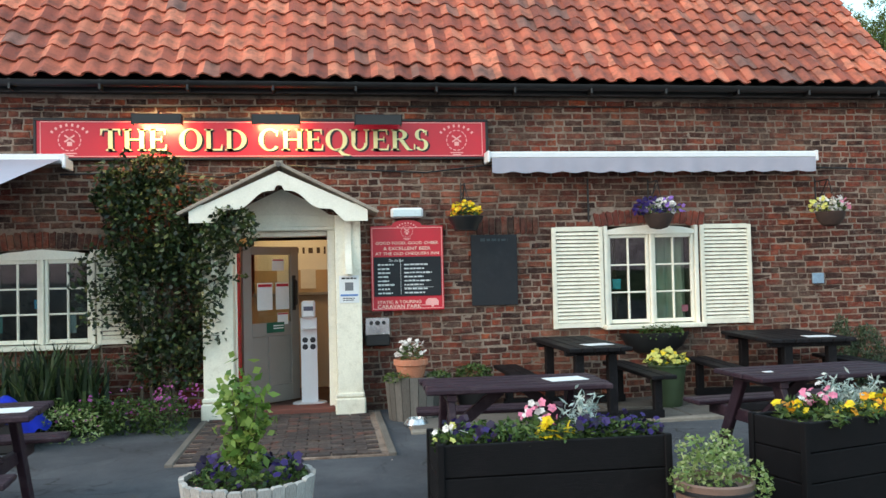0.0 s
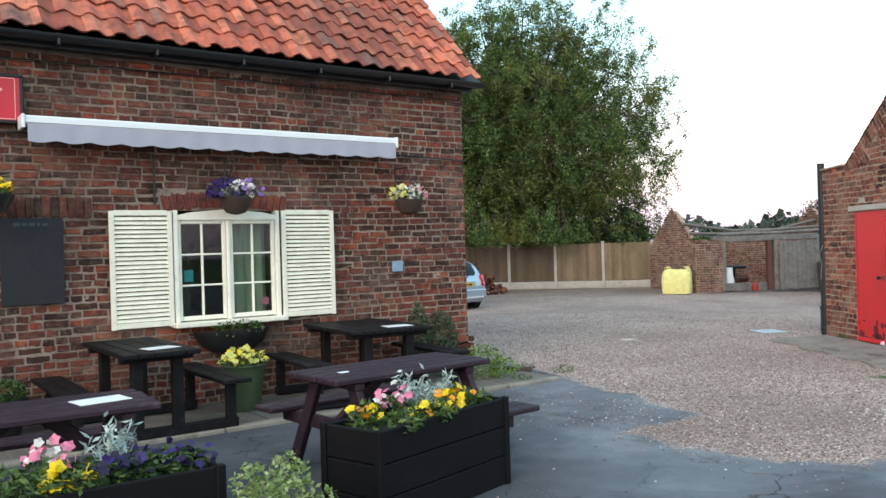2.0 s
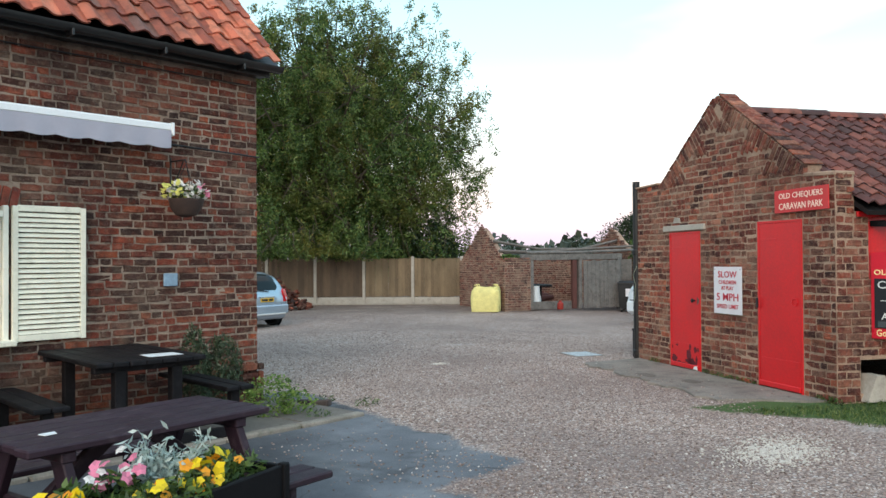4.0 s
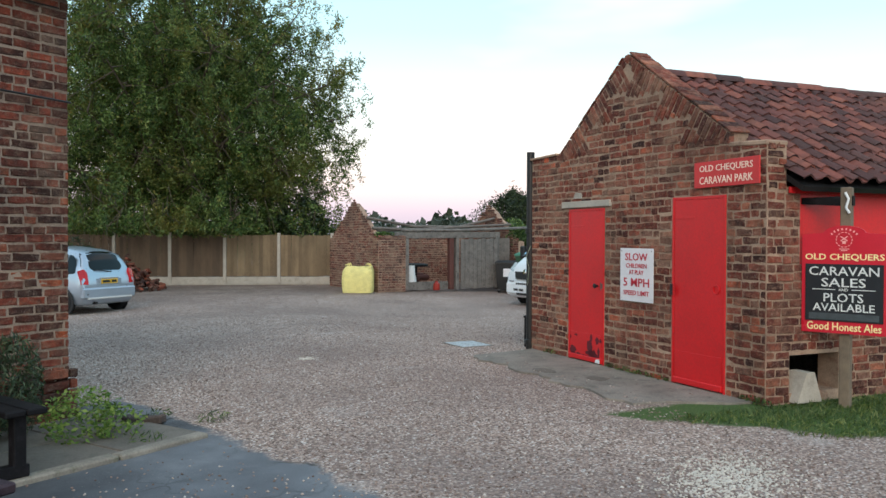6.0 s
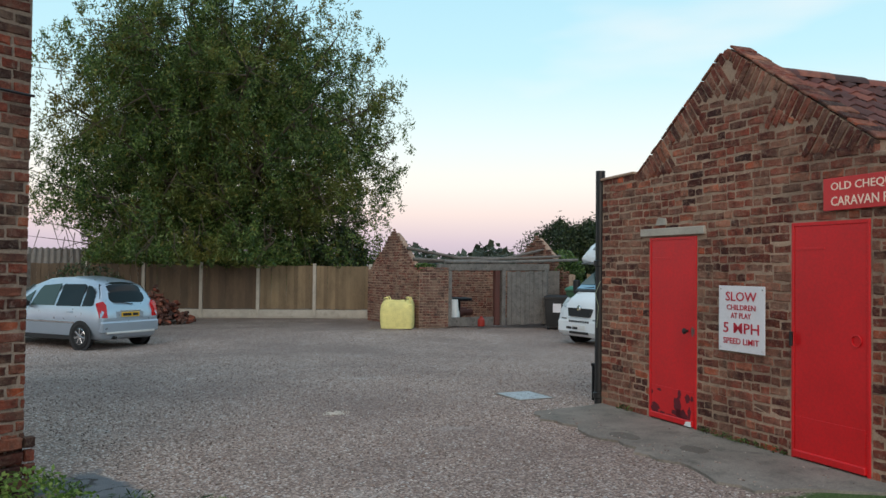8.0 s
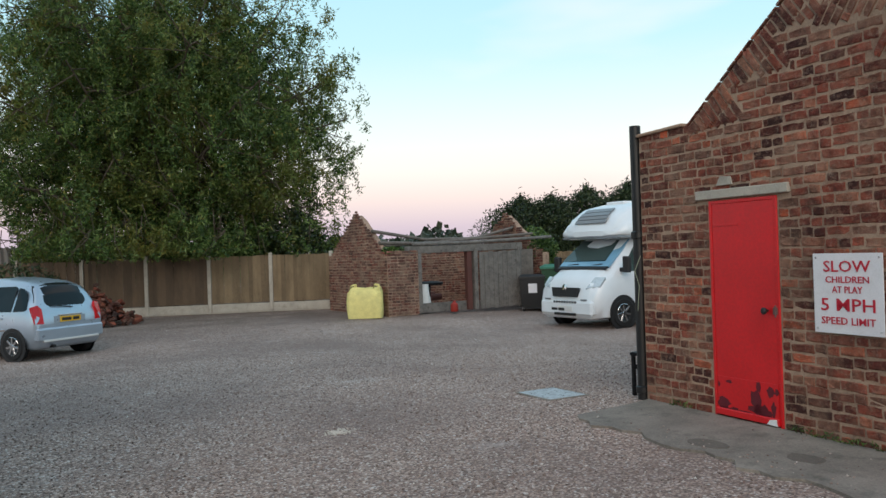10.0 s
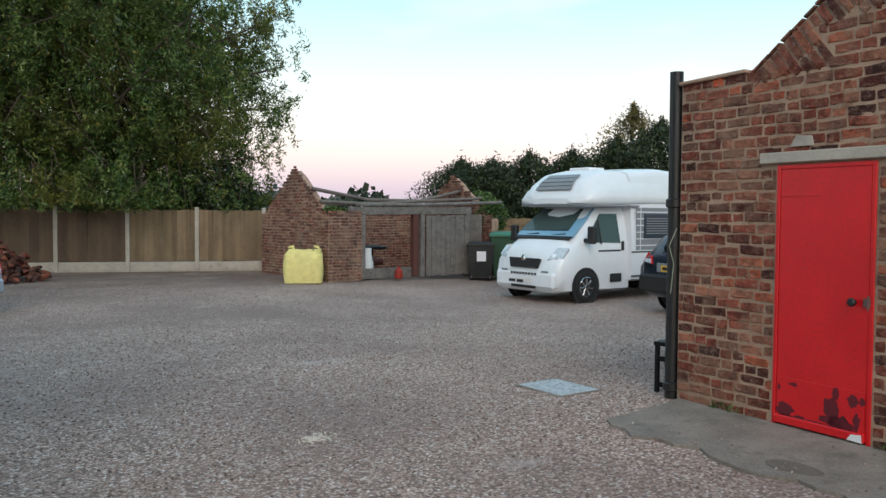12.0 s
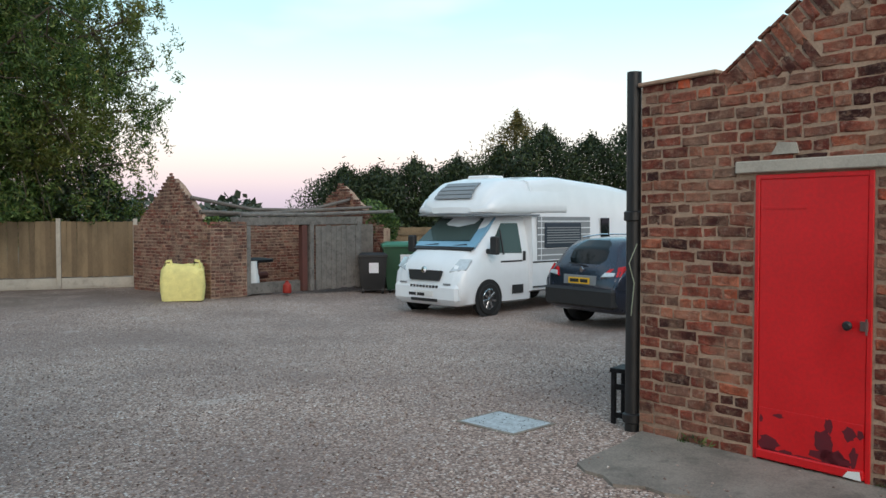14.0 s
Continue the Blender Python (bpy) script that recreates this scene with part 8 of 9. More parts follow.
wd = thing("wall_weeds", "thin line of moss and weeds at the wall foot", "weed", BARN)
part("foliage", quads_mesh("foliage", leaf_quads(wl_, 0.05, 0.012, -0.5, 0, 520), GREEN), GREEN, wd)


# ---- vehicles ----
def car_paint(name, col, metal=0.5, rough=0.32):
    m, n, l, s = nodes_of(name)
    big = noise_node(n, l, 2.0, 4)
    l.new(mixed(n, l, ranged(n, l, big, 0.35, 0.7, 0.0, 0.22), col, tuple(c * 0.7 for c in col[:3]) + (1,)), s.inputs["Base Color"])
    s.inputs["Metallic"].default_value, s.inputs["Coat Weight"].default_value = metal, 0.6
    s.inputs["Coat Roughness"].default_value = 0.06
    l.new(ranged(n, l, noise_node(n, l, 6, 4), 0.3, 0.7, rough - 0.06, rough + 0.08), s.inputs["Roughness"])
    return m


def car_glass(name, col):
    m, n, l, s = nodes_of(name)
    s.inputs["Base Color"].default_value = col
    s.inputs["Roughness"].default_value, s.inputs["IOR"].default_value = 0.05, 1.45
    s.inputs["Specular IOR Level"].default_value = 0.35
    return m


SILVER_BLUE = car_paint("silver_blue_paint", srgb(176, 190, 204), 0.65)
DARK_GREY = car_paint("dark_grey_paint", srgb(44, 52, 68), 0.55, 0.22)
VAN_WHITE = car_paint("white_van_paint", srgb(226, 230, 234), 0.0, 0.35)
SCREEN_BLUE = car_glass("screen_cover", srgb(120, 164, 190))
DARK_GLASS = car_glass("dark_glass", srgb(14, 18, 22))
BLIND_GLASS = car_glass("blind_glass", srgb(58, 66, 76))
CAB_GLASS = car_glass("cab_glass", srgb(62, 78, 76))
RUBBER = plain("tyre_rubber", srgb(26, 26, 27), 0.85, var=0.15, scale=12)
TRIM = plain("black_plastic_trim", srgb(28, 28, 30), 0.55, var=0.1)
RED_LENS = plain("red_lens", srgb(196, 12, 22), 0.15, var=0.1, bump=0)
CLEAR_LENS = plain("clear_lens", srgb(206, 212, 216), 0.12, 0.3, var=0.15, scale=18, bump=0.1)
PLATE_Y = plain("yellow_plate", srgb(232, 180, 40), 0.4, var=0.04)
PLATE_W = plain("white_plate", srgb(222, 222, 220), 0.4, var=0.04)
CHROME = plain("chrome", srgb(216, 218, 220), 0.12, 1.0, var=0.03, bump=0)
GREY_DECAL = plain("grey_decal", srgb(126, 130, 134), 0.4, var=0.06)


def ring(x, zb, zm, zt, wb, wm, wt, r):
    half = [(0.0, zb), (wb * 0.85, zb), (wb, zb + 0.05), (wm, zb + (zm - zb) * 0.45), (wm, zm), (wm + (wt - wm) * 0.5, zm + (zt - zm) * 0.5), (wt, zt - r), (wt - 0.3 * r, zt - 0.3 * r), (wt - r, zt), (wt * 0.45, zt + r * 0.18), (0.0, zt + r * 0.22)]
    return [(x, y, z) for y, z in half] + [(x, -y, z) for y, z in reversed(half[1:-1])]


def loft(stations):
    """A body through cross-sections, closed at both ends."""
    rows = [ring(*q) for q in stations]
    k = len(rows[0])
    return Shape().grid(rows, wrap=True).add(rows[0], [tuple(range(k))]).add(rows[-1], [tuple(range(k))])


def wheel(parent, x, y, r, w, rim_mat, side):
    o = part("wheel", Shape().lathe([(r * 0.60, -w / 2), (r * 0.86, -w / 2), (r * 0.97, -w * 0.36), (r, -w * 0.2), (r, w * 0.2), (r * 0.97, w * 0.36), (r * 0.86, w / 2), (r * 0.60, w / 2)], seg=32, m=pose(0, 0, 0, 90, 0, 0), closed=False), RUBBER, parent, "black tyre", m=pose(x, y, r), smooth=True)
    s = Shape().lathe([(r * 0.62, -0.03), (r * 0.62, 0.0), (r * 0.58, 0.012), (r * 0.52, 0.0), (0.02, -0.012)], seg=28, m=pose(0, side * w * 0.46, 0, -90 * side, 0, 0))
    part("rim", s, BLACK, o, smooth=True)
    sp_ = Shape()
    for k in range(7):
        a = 360 * k / 7
        sp_.box((0, 0, r * 0.31), (r * 0.15, 0.02, r * 0.52), m=pose(0, side * w * 0.47, 0) @ pose(0, 0, 0, 0, a, 0), b=0.004)
    sp_.lathe([(r * 0.62, -0.008), (r * 0.635, 0.0), (r * 0.58, 0.012), (r * 0.55, 0.0)], seg=28, m=pose(0, side * w * 0.46, 0, -90 * side, 0, 0), closed=False)
    sp_.lathe([(r * 0.15, 0), (r * 0.12, 0.02)], seg=12, m=pose(0, side * w * 0.47, 0, -90 * side, 0, 0))
    part("spoke_cover", sp_, rim_mat, o, "silver wheel cover", smooth=True)


def panel(name, pts, mat, parent, label="", thick=0.012):
    """A slightly raised plate through points in space, in order round its edge."""
    p = [Vector(q) for q in pts]
    n = Vector((0, 0, 0))
    c = sum(p, Vector()) / len(p)
    for a, b in zip(p, p[1:] + p[:1]):
        n += (a - c).cross(b - c)
    n.normalize()
    k = len(p)
    s = Shape().add([q + n * thick for q in p] + [q - n * thick for q in p], [tuple(range(k)), tuple(range(2 * k - 1, k - 1, -1))] + [(i, i + k, (i + 1) % k + k, (i + 1) % k) for i in range(k)])
    return part(name, s, mat, parent, label)


def arch(parent, x, y, r, side):
    """Dark wheel house and its lip."""
    s = Shape().lathe([(0.02, 0), (r * 1.16, 0.0), (r * 1.16, 0.012), (0.02, 0.012)], seg=28, m=pose(x, y, r, -90 * side, 0, 0))
    part("wheel_arch", s, TRIM, parent)


# silver people carrier: rear axle at the origin, nose along +x
mpv = thing("people_carrier", "silver-blue people carrier parked on the gravel", "car", pose(14.24, 20.0, ground_z(14.2, 20.4), 0, 0, 98) @ Matrix.Diagonal((0.93, 0.93, 0.93, 1)))
st = [(-0.608, 0.40, 0.62, 0.72, 0.72, 0.78, 0.76, 0.06), (-0.592, 0.30, 0.75, 0.86, 0.76, 0.83, 0.80, 0.06), (-0.528, 0.24, 0.88, 1.02, 0.80, 0.85, 0.79, 0.08), (-0.416, 0.22, 0.92, 1.30, 0.82, 0.865, 0.70, 0.10), (-0.288, 0.22, 0.94, 1.47, 0.83, 0.87, 0.64, 0.12),
      (0.0, 0.20, 0.95, 1.57, 0.84, 0.875, 0.62, 0.14), (0.7, 0.20, 0.95, 1.64, 0.84, 0.875, 0.62, 0.14), (1.5, 0.20, 0.95, 1.60, 0.84, 0.875, 0.62, 0.14), (2.0, 0.20, 0.94, 1.46, 0.84, 0.875, 0.62, 0.14), (2.6, 0.20, 0.92, 1.12, 0.84, 0.87, 0.68, 0.12), (3.1, 0.22, 0.80, 0.92, 0.82, 0.85, 0.70, 0.12), (3.4, 0.26, 0.66, 0.74, 0.76, 0.78, 0.66, 0.10), (3.52, 0.34, 0.52, 0.56, 0.62, 0.64, 0.58, 0.06)]
part("body", loft(st), SILVER_BLUE, mpv, smooth=60)


def flank(sts, x, z):
    """Half width of a body at a place along it and a height above the belt."""
    for a, b in zip(sts, sts[1:]):
        if a[0] <= x <= b[0]:
            f = (x - a[0]) / (b[0] - a[0])
            zm, zt, wm, wt = (a[i] + (b[i] - a[i]) * f for i in (2, 3, 5, 6))
            return wm if z <= zm else wm + (wt - wm) * min(1, (z - zm) / max(1e-3, zt - zm))
    return 0.8


for sd_ in (1, -1):
    for poly, gl_ in ((((-0.36, 1.03), (-0.30, 1.0), (-0.02, 0.99), (-0.02, 1.46), (-0.13, 1.44), (-0.24, 1.36), (-0.32, 1.22)), DARK_GLASS), (((0.04, 0.99), (0.84, 0.98), (0.78, 1.48), (0.10, 1.49), (0.04, 1.46)), DARK_GLASS), (((0.92, 0.99), (1.74, 0.98), (1.58, 1.34), (1.48, 1.44), (0.88, 1.49)), CAB_GLASS), (((1.82, 0.98), (2.30, 0.97), (1.75, 1.32)), CAB_GLASS)):
        panel("side_window", [(x, sd_ * (flank(st, x, z) + 0.003), z) for x, z in (poly if sd_ < 0 else poly[::-1])], gl_, mpv, thick=0.008)
    part("rub_strip", Shape().box((1.25, sd_ * 0.878, 0.62), (2.1, 0.02, 0.05), b=0.008), CHROME, mpv)
    part("sill", Shape().box((1.38, sd_ * 0.845, 0.27), (2.0, 0.03, 0.10), b=0.01), TRIM, mpv)
    part("door_handle", Shape().box((0.35, sd_ * 0.885, 0.86), (0.18, 0.025, 0.03), b=0.008), SILVER_BLUE, mpv)
    part("door_mirror", Shape().box((1.80, sd_ * 0.98, 1.02), (0.12, 0.20, 0.14), b=0.03), TRIM, mpv)
    for wx in (0.0, 2.76):
        arch(mpv, wx, sd_ * 0.868, 0.31, sd_)
        wheel(mpv, wx, sd_ * 0.80, 0.31, 0.19, CHROME, sd_)
    y = sd_ * 0.72
    panel("tail_lamp", [(-0.600, sd_ * 0.65, 0.73), (-0.545, sd_ * 0.83, 0.73), (-0.50, sd_ * 0.845, 0.90), (-0.455, sd_ * 0.83, 1.07), (-0.485, sd_ * 0.70, 1.10), (-0.54, sd_ * 0.65, 1.02)][::sd_], RED_LENS, mpv, "red tail lamp", thick=0.045)


def hatch_glass(parent, zs, xs, w0, w1, lip=0.014):
    """A wide rear screen with rounded corners that follows the slope of the hatch."""
    rows, z0, z1 = [], zs[0] + 0.04, zs[-1] - 0.06
    for k in range(13):
        f = k / 12
        z = z0 + (z1 - z0) * f
        w = (w0 + (w1 - w0) * f) * (1 - 0.22 * max(0.0, 1 - f / 0.28) ** 2 - 0.14 * max(0.0, (f - 0.8) / 0.2) ** 2)
        rows.append([(float(np.interp(z, zs, xs)) - lip + 0.05 * y ** 4, w * y, z - 0.03 * y * y) for y in np.linspace(-1, 1, 15)])
    part("rear_window", Shape().grid(rows), DARK_GLASS, parent, "dark rear screen", smooth=True)


hatch_glass(mpv, [1.04, 1.32, 1.496, 1.60], [-0.528, -0.416, -0.288, 0.0], 0.77, 0.60)
panel("windscreen", [(2.52, 0.66, 1.14), (2.52, -0.66, 1.14), (2.02, -0.58, 1.44), (2.02, 0.58, 1.44)], CAB_GLASS, mpv, thick=0.02)
part("bumper", Shape().box((-0.592, 0, 0.52), (0.14, 1.66, 0.26), b=0.05), SILVER_BLUE, mpv)
part("bumper_strip", Shape().box((-0.640, 0, 0.40), (0.05, 1.40, 0.06), b=0.015), PLATE_W, mpv, "pale lower bumper strip")
part("plate_recess", Shape().box((-0.596, 0, 0.80), (0.04, 0.78, 0.15), b=0.01), SILVER_BLUE, mpv)
pl = part("number_plate", Shape().box((-0.620, 0, 0.80), (0.012, 0.52, 0.11), b=0.002), PLATE_Y, mpv, "yellow number plate")
part("plate_bar", Shape().box((-0.626, 0.10, 0.80), (0.004, 0.24, 0.06), b=0).box((-0.626, -0.14, 0.80), (0.004, 0.16, 0.06), b=0), TRIM, pl)
part("plate_lamp_strip", Shape().box((-0.612, 0, 0.885), (0.03, 0.60, 0.03), b=0.008), CHROME, mpv)
part("exhaust", Shape().tube([(-0.672, 0.45, 0.28), (-0.5, 0.45, 0.28)], 0.035, 12), TRIM, mpv)
part("wiper", Shape().box((-0.552, 0.12, 1.06), (0.015, 0.5, 0.02), rx=6, b=0.003), TRIM, mpv)

# dark grey sport utility car, seen from behind
suv = thing("suv_car", "dark grey sport utility car parked beside the motorhome", "car", pose(21.55, 8.72, -0.27, 0, 0, -38))
ss = [(-0.86, 0.45, 0.66, 0.74, 0.74, 0.80, 0.78, 0.06), (-0.84, 0.36, 0.80, 0.92, 0.82, 0.88, 0.84, 0.08), (-0.72, 0.30, 0.98, 1.10, 0.85, 0.90, 0.80, 0.08), (-0.55, 0.28, 1.02, 1.40, 0.86, 0.90, 0.70, 0.10), (-0.36, 0.28, 1.03, 1.54, 0.86, 0.90, 0.64, 0.10), (0.1, 0.26, 1.03, 1.59, 0.87, 0.90, 0.62, 0.12), (1.0, 0.26, 1.02, 1.60, 0.87, 0.90, 0.62, 0.12), (1.7, 0.26, 1.0, 1.48, 0.87, 0.90, 0.62, 0.12), (2.3, 0.26, 0.98, 1.12, 0.86, 0.89, 0.70, 0.12), (3.1, 0.28, 0.86, 0.98, 0.82, 0.85, 0.70, 0.12), (3.45, 0.34, 0.66, 0.74, 0.70, 0.74, 0.6, 0.08)]
part("body", loft(ss), DARK_GREY, suv, smooth=60)
for sd_ in (1, -1):
    for poly in (((-0.42, 1.08), (0.05, 1.07), (0.05, 1.42), (-0.30, 1.38)), ((0.12, 1.07), (0.85, 1.06), (0.85, 1.46), (0.12, 1.44)), ((0.92, 1.06), (1.72, 1.05), (1.45, 1.42), (0.92, 1.46))):
        panel("side_window", [(x, sd_ * (flank(ss, x, z) + 0.003), z) for x, z in (poly if sd_ < 0 else poly[::-1])], DARK_GLASS, suv, thick=0.008)
    for wx in (0.0, 2.63):
        arch(suv, wx, sd_ * 0.895, 0.35, sd_)
        wheel(suv, wx, sd_ * 0.81, 0.35, 0.22, CHROME, sd_)
    panel("tail_lamp", [(-0.83, sd_ * 0.52, 0.90), (-0.72, sd_ * 0.88, 0.92), (-0.60, sd_ * 0.87, 1.10), (-0.72, sd_ * 0.62, 1.04)][::sd_], RED_LENS, suv, "red and clear tail lamp", thick=0.055)
    panel("lamp_lens", [(-0.850, sd_ * 0.54, 0.915), (-0.79, sd_ * 0.78, 0.93), (-0.75, sd_ * 0.78, 0.99), (-0.80, sd_ * 0.60, 0.99)][::sd_], CLEAR_LENS, suv, "clear lamp lens", thick=0.055)
    part("roof_rail", Shape().tube([(-0.2, sd_ * 0.60, 1.60), (0.3, sd_ * 0.60, 1.65), (1.2, sd_ * 0.58, 1.64), (1.5, sd_ * 0.57, 1.58)], 0.016, 6), CHROME, suv, smooth=True)
hatch_glass(suv, [1.11, 1.42, 1.56, 1.62], [-0.72, -0.55, -0.36, 0.1], 0.74, 0.60)
part("bumper", Shape().box((-0.82, 0, 0.56), (0.20, 1.72, 0.34), b=0.06), TRIM, suv, "black plastic bumper")
part("plate_recess", Shape().box((-0.845, 0, 0.86), (0.03, 0.80, 0.17), b=0.01), GREY_DECAL, suv)
pl = part("number_plate", Shape().box((-0.87, 0, 0.85), (0.012, 0.52, 0.11), b=0.002), PLATE_Y, suv, "yellow number plate")
part("plate_bar", Shape().box((-0.878, 0.11, 0.85), (0.004, 0.22, 0.06), b=0).box((-0.878, -0.13, 0.85), (0.004, 0.18, 0.06), b=0), TRIM, pl)
part("wiper", Shape().box((-0.75, 0.15, 1.13), (0.015, 0.45, 0.02), rx=5, b=0.003), TRIM, suv)
part("badge", Shape().lathe([(0.05, 0), (0.045, 0.012)], seg=14, m=pose(-0.80, 0, 1.04, 0, -90, 0)), CHROME, suv)
part("aerial", Shape().tube([(-0.1, 0, 1.62), (-0.2, 0, 1.80)], 0.006, 5), TRIM, suv)

# motorhome: front axle at the origin, nose along +x
mh = thing("motorhome", "white overcab motorhome parked facing the yard", "motorhome", pose(22.70, 12.13, -0.275, 0, 0, 153))
cab = [(0.98, 0.36, 0.50, 0.62, 0.66, 0.74, 0.68, 0.06), (0.92, 0.24, 0.66, 0.82, 0.84, 0.90, 0.80, 0.08), (0.80, 0.22, 0.86, 1.02, 0.92, 0.96, 0.80, 0.10), (0.55, 0.22, 1.02, 1.18, 0.96, 0.98, 0.80, 0.10), (0.25, 0.22, 1.12, 1.34, 0.98, 1.0, 0.82, 0.10), (0.0, 0.22, 1.18, 1.56, 0.98, 1.0, 0.82, 0.10), (-0.30, 0.22, 1.20, 1.84, 0.98, 1.0, 0.80, 0.10), (-0.55, 0.22, 1.20, 2.04, 0.98, 1.0, 0.80, 0.10), (-1.35, 0.22, 1.20, 2.10, 0.98, 1.0, 0.82, 0.10)]
part("cab", loft(cab), VAN_WHITE, mh, smooth=60)
cabr = cab[::-1]
coach = [(-1.30, 0.40, 1.2, 2.78, 1.08, 1.10, 1.02, 0.18), (-2.2, 0.40, 1.2, 2.86, 1.08, 1.10, 1.06, 0.14), (-4.4, 0.40, 1.2, 2.74, 1.08, 1.10, 1.06, 0.14), (-5.5, 0.42, 1.2, 2.62, 1.08, 1.10, 1.04, 0.14), (-5.6, 0.5, 1.2, 2.45, 1.0, 1.04, 0.98, 0.12)]
part("coach_body", loft(coach), VAN_WHITE, mh, smooth=60)
over = [(0.07, 2.06, 2.12, 2.18, 0.55, 0.6, 0.52, 0.04), (0.01, 2.02, 2.16, 2.28, 0.92, 0.97, 0.85, 0.1), (-0.19, 2.0, 2.21, 2.52, 1.04, 1.08, 0.9, 0.16), (-0.51, 2.0, 2.26, 2.72, 1.07, 1.1, 0.92, 0.18), (-0.85, 2.01, 2.26, 2.79, 1.08, 1.1, 0.94, 0.18), (-1.3, 2.03, 2.26, 2.76, 1.08, 1.1, 0.96, 0.18), (-1.85, 2.04, 2.26, 2.84, 1.085, 1.105, 1.0, 0.18), (-2.5, 2.04, 2.26, 2.86, 1.085, 1.105, 1.03, 0.16)]
part("overcab_pod", loft(over), VAN_WHITE, mh, "white moulded overcab pod", smooth=60)
part("pod_rail", Shape().tube([(0.05, -0.6, 2.05), (-0.01, -0.98, 2.03), (-0.35, -1.10, 2.025), (-1.5, -1.11, 2.03)], 0.022, 8).tube([(0.05, -0.6, 2.05), (0.06, 0, 2.06), (0.05, 0.6, 2.05), (-0.01, 0.98, 2.03), (-0.35, 1.10, 2.025), (-1.5, 1.11, 2.03)], 0.022, 8), GREY_DECAL, mh, smooth=True)
for k in range(4):
    z0, z1 = 2.37 + k * 0.085, 2.44 + k * 0.085
    f = lambda z: float(np.interp(z, [2.18, 2.31, 2.56, 2.75, 2.83], [0.10, 0.04, -0.15, -0.47, -0.81]))
    w = 0.52 - 0.02 * k
    panel("roof_stripe", [(f(z0) + 0.012, -w, z0), (f(z0) + 0.012, w, z0), (f(z1) + 0.012, w, z1 + 0.0), (f(z1) + 0.012, -w, z1)], GREY_DECAL, mh, "grey stripe", thick=0.012)
part("roof_vent", Shape().box((-1.05, 0, 2.84), (0.5, 0.6, 0.08), b=0.03), WHITE, mh)
panel("windscreen", [(0.24, 0.84, 1.37), (0.24, -0.84, 1.37), (-0.50, -0.76, 1.96), (-0.50, 0.76, 1.96)], SCREEN_BLUE, mh, "windscreen half hidden by a blue inner cover", thick=0.025)
panel("screen_glass", [(0.12, 0.60, 1.50), (0.12, -0.86, 1.46), (-0.46, -0.76, 1.94), (-0.46, 0.50, 1.94)], CAB_GLASS, mh, thick=0.035)
part("scuttle", Shape().box((0.30, 0, 1.345), (0.12, 1.66, 0.035), ry=25, b=0.01), TRIM, mh)
for a in (-0.5, 0.3):
    part("wiper", Shape().box((0.22, a, 1.41), (0.02, 0.62, 0.02), rx=5, b=0.003), TRIM, mh)
panel("grille", [(0.955, 0.46, 0.92), (0.955, -0.46, 0.92), (0.985, -0.40, 0.72), (0.985, 0.40, 0.72)], TRIM, mh, "black upper grille", thick=0.05)
part("badge", Shape().lathe([(0.075, 0), (0.07, 0.02), (0.02, 0.03)], seg=12, m=pose(1.0, 0, 0.93, 0, 80, 0)), CHROME, mh, "small chrome shield", smooth=True)
part("bumper", Shape().box((0.88, 0, 0.47), (0.28, 1.80, 0.36), b=0.12), VAN_WHITE, mh)
lg = Shape()
for k in range(9):
    lg.box((1.022, -0.36 + k * 0.09, 0.60), (0.02, 0.06, 0.05), b=0.004)
part("lower_grille", lg, TRIM, mh)
part("air_intake", Shape().box((1.02, 0, 0.33), (0.02, 0.75, 0.06), b=0.01), TRIM, mh)
pl = part("number_plate", Shape().box((1.03, 0.0, 0.46), (0.014, 0.52, 0.11), b=0.002), PLATE_W, mh, "white number plate")
part("plate_bar", Shape().box((1.04, 0.12, 0.46), (0.004, 0.2, 0.06), b=0).box((1.04, -0.12, 0.46), (0.004, 0.2, 0.06), b=0), TRIM, pl)
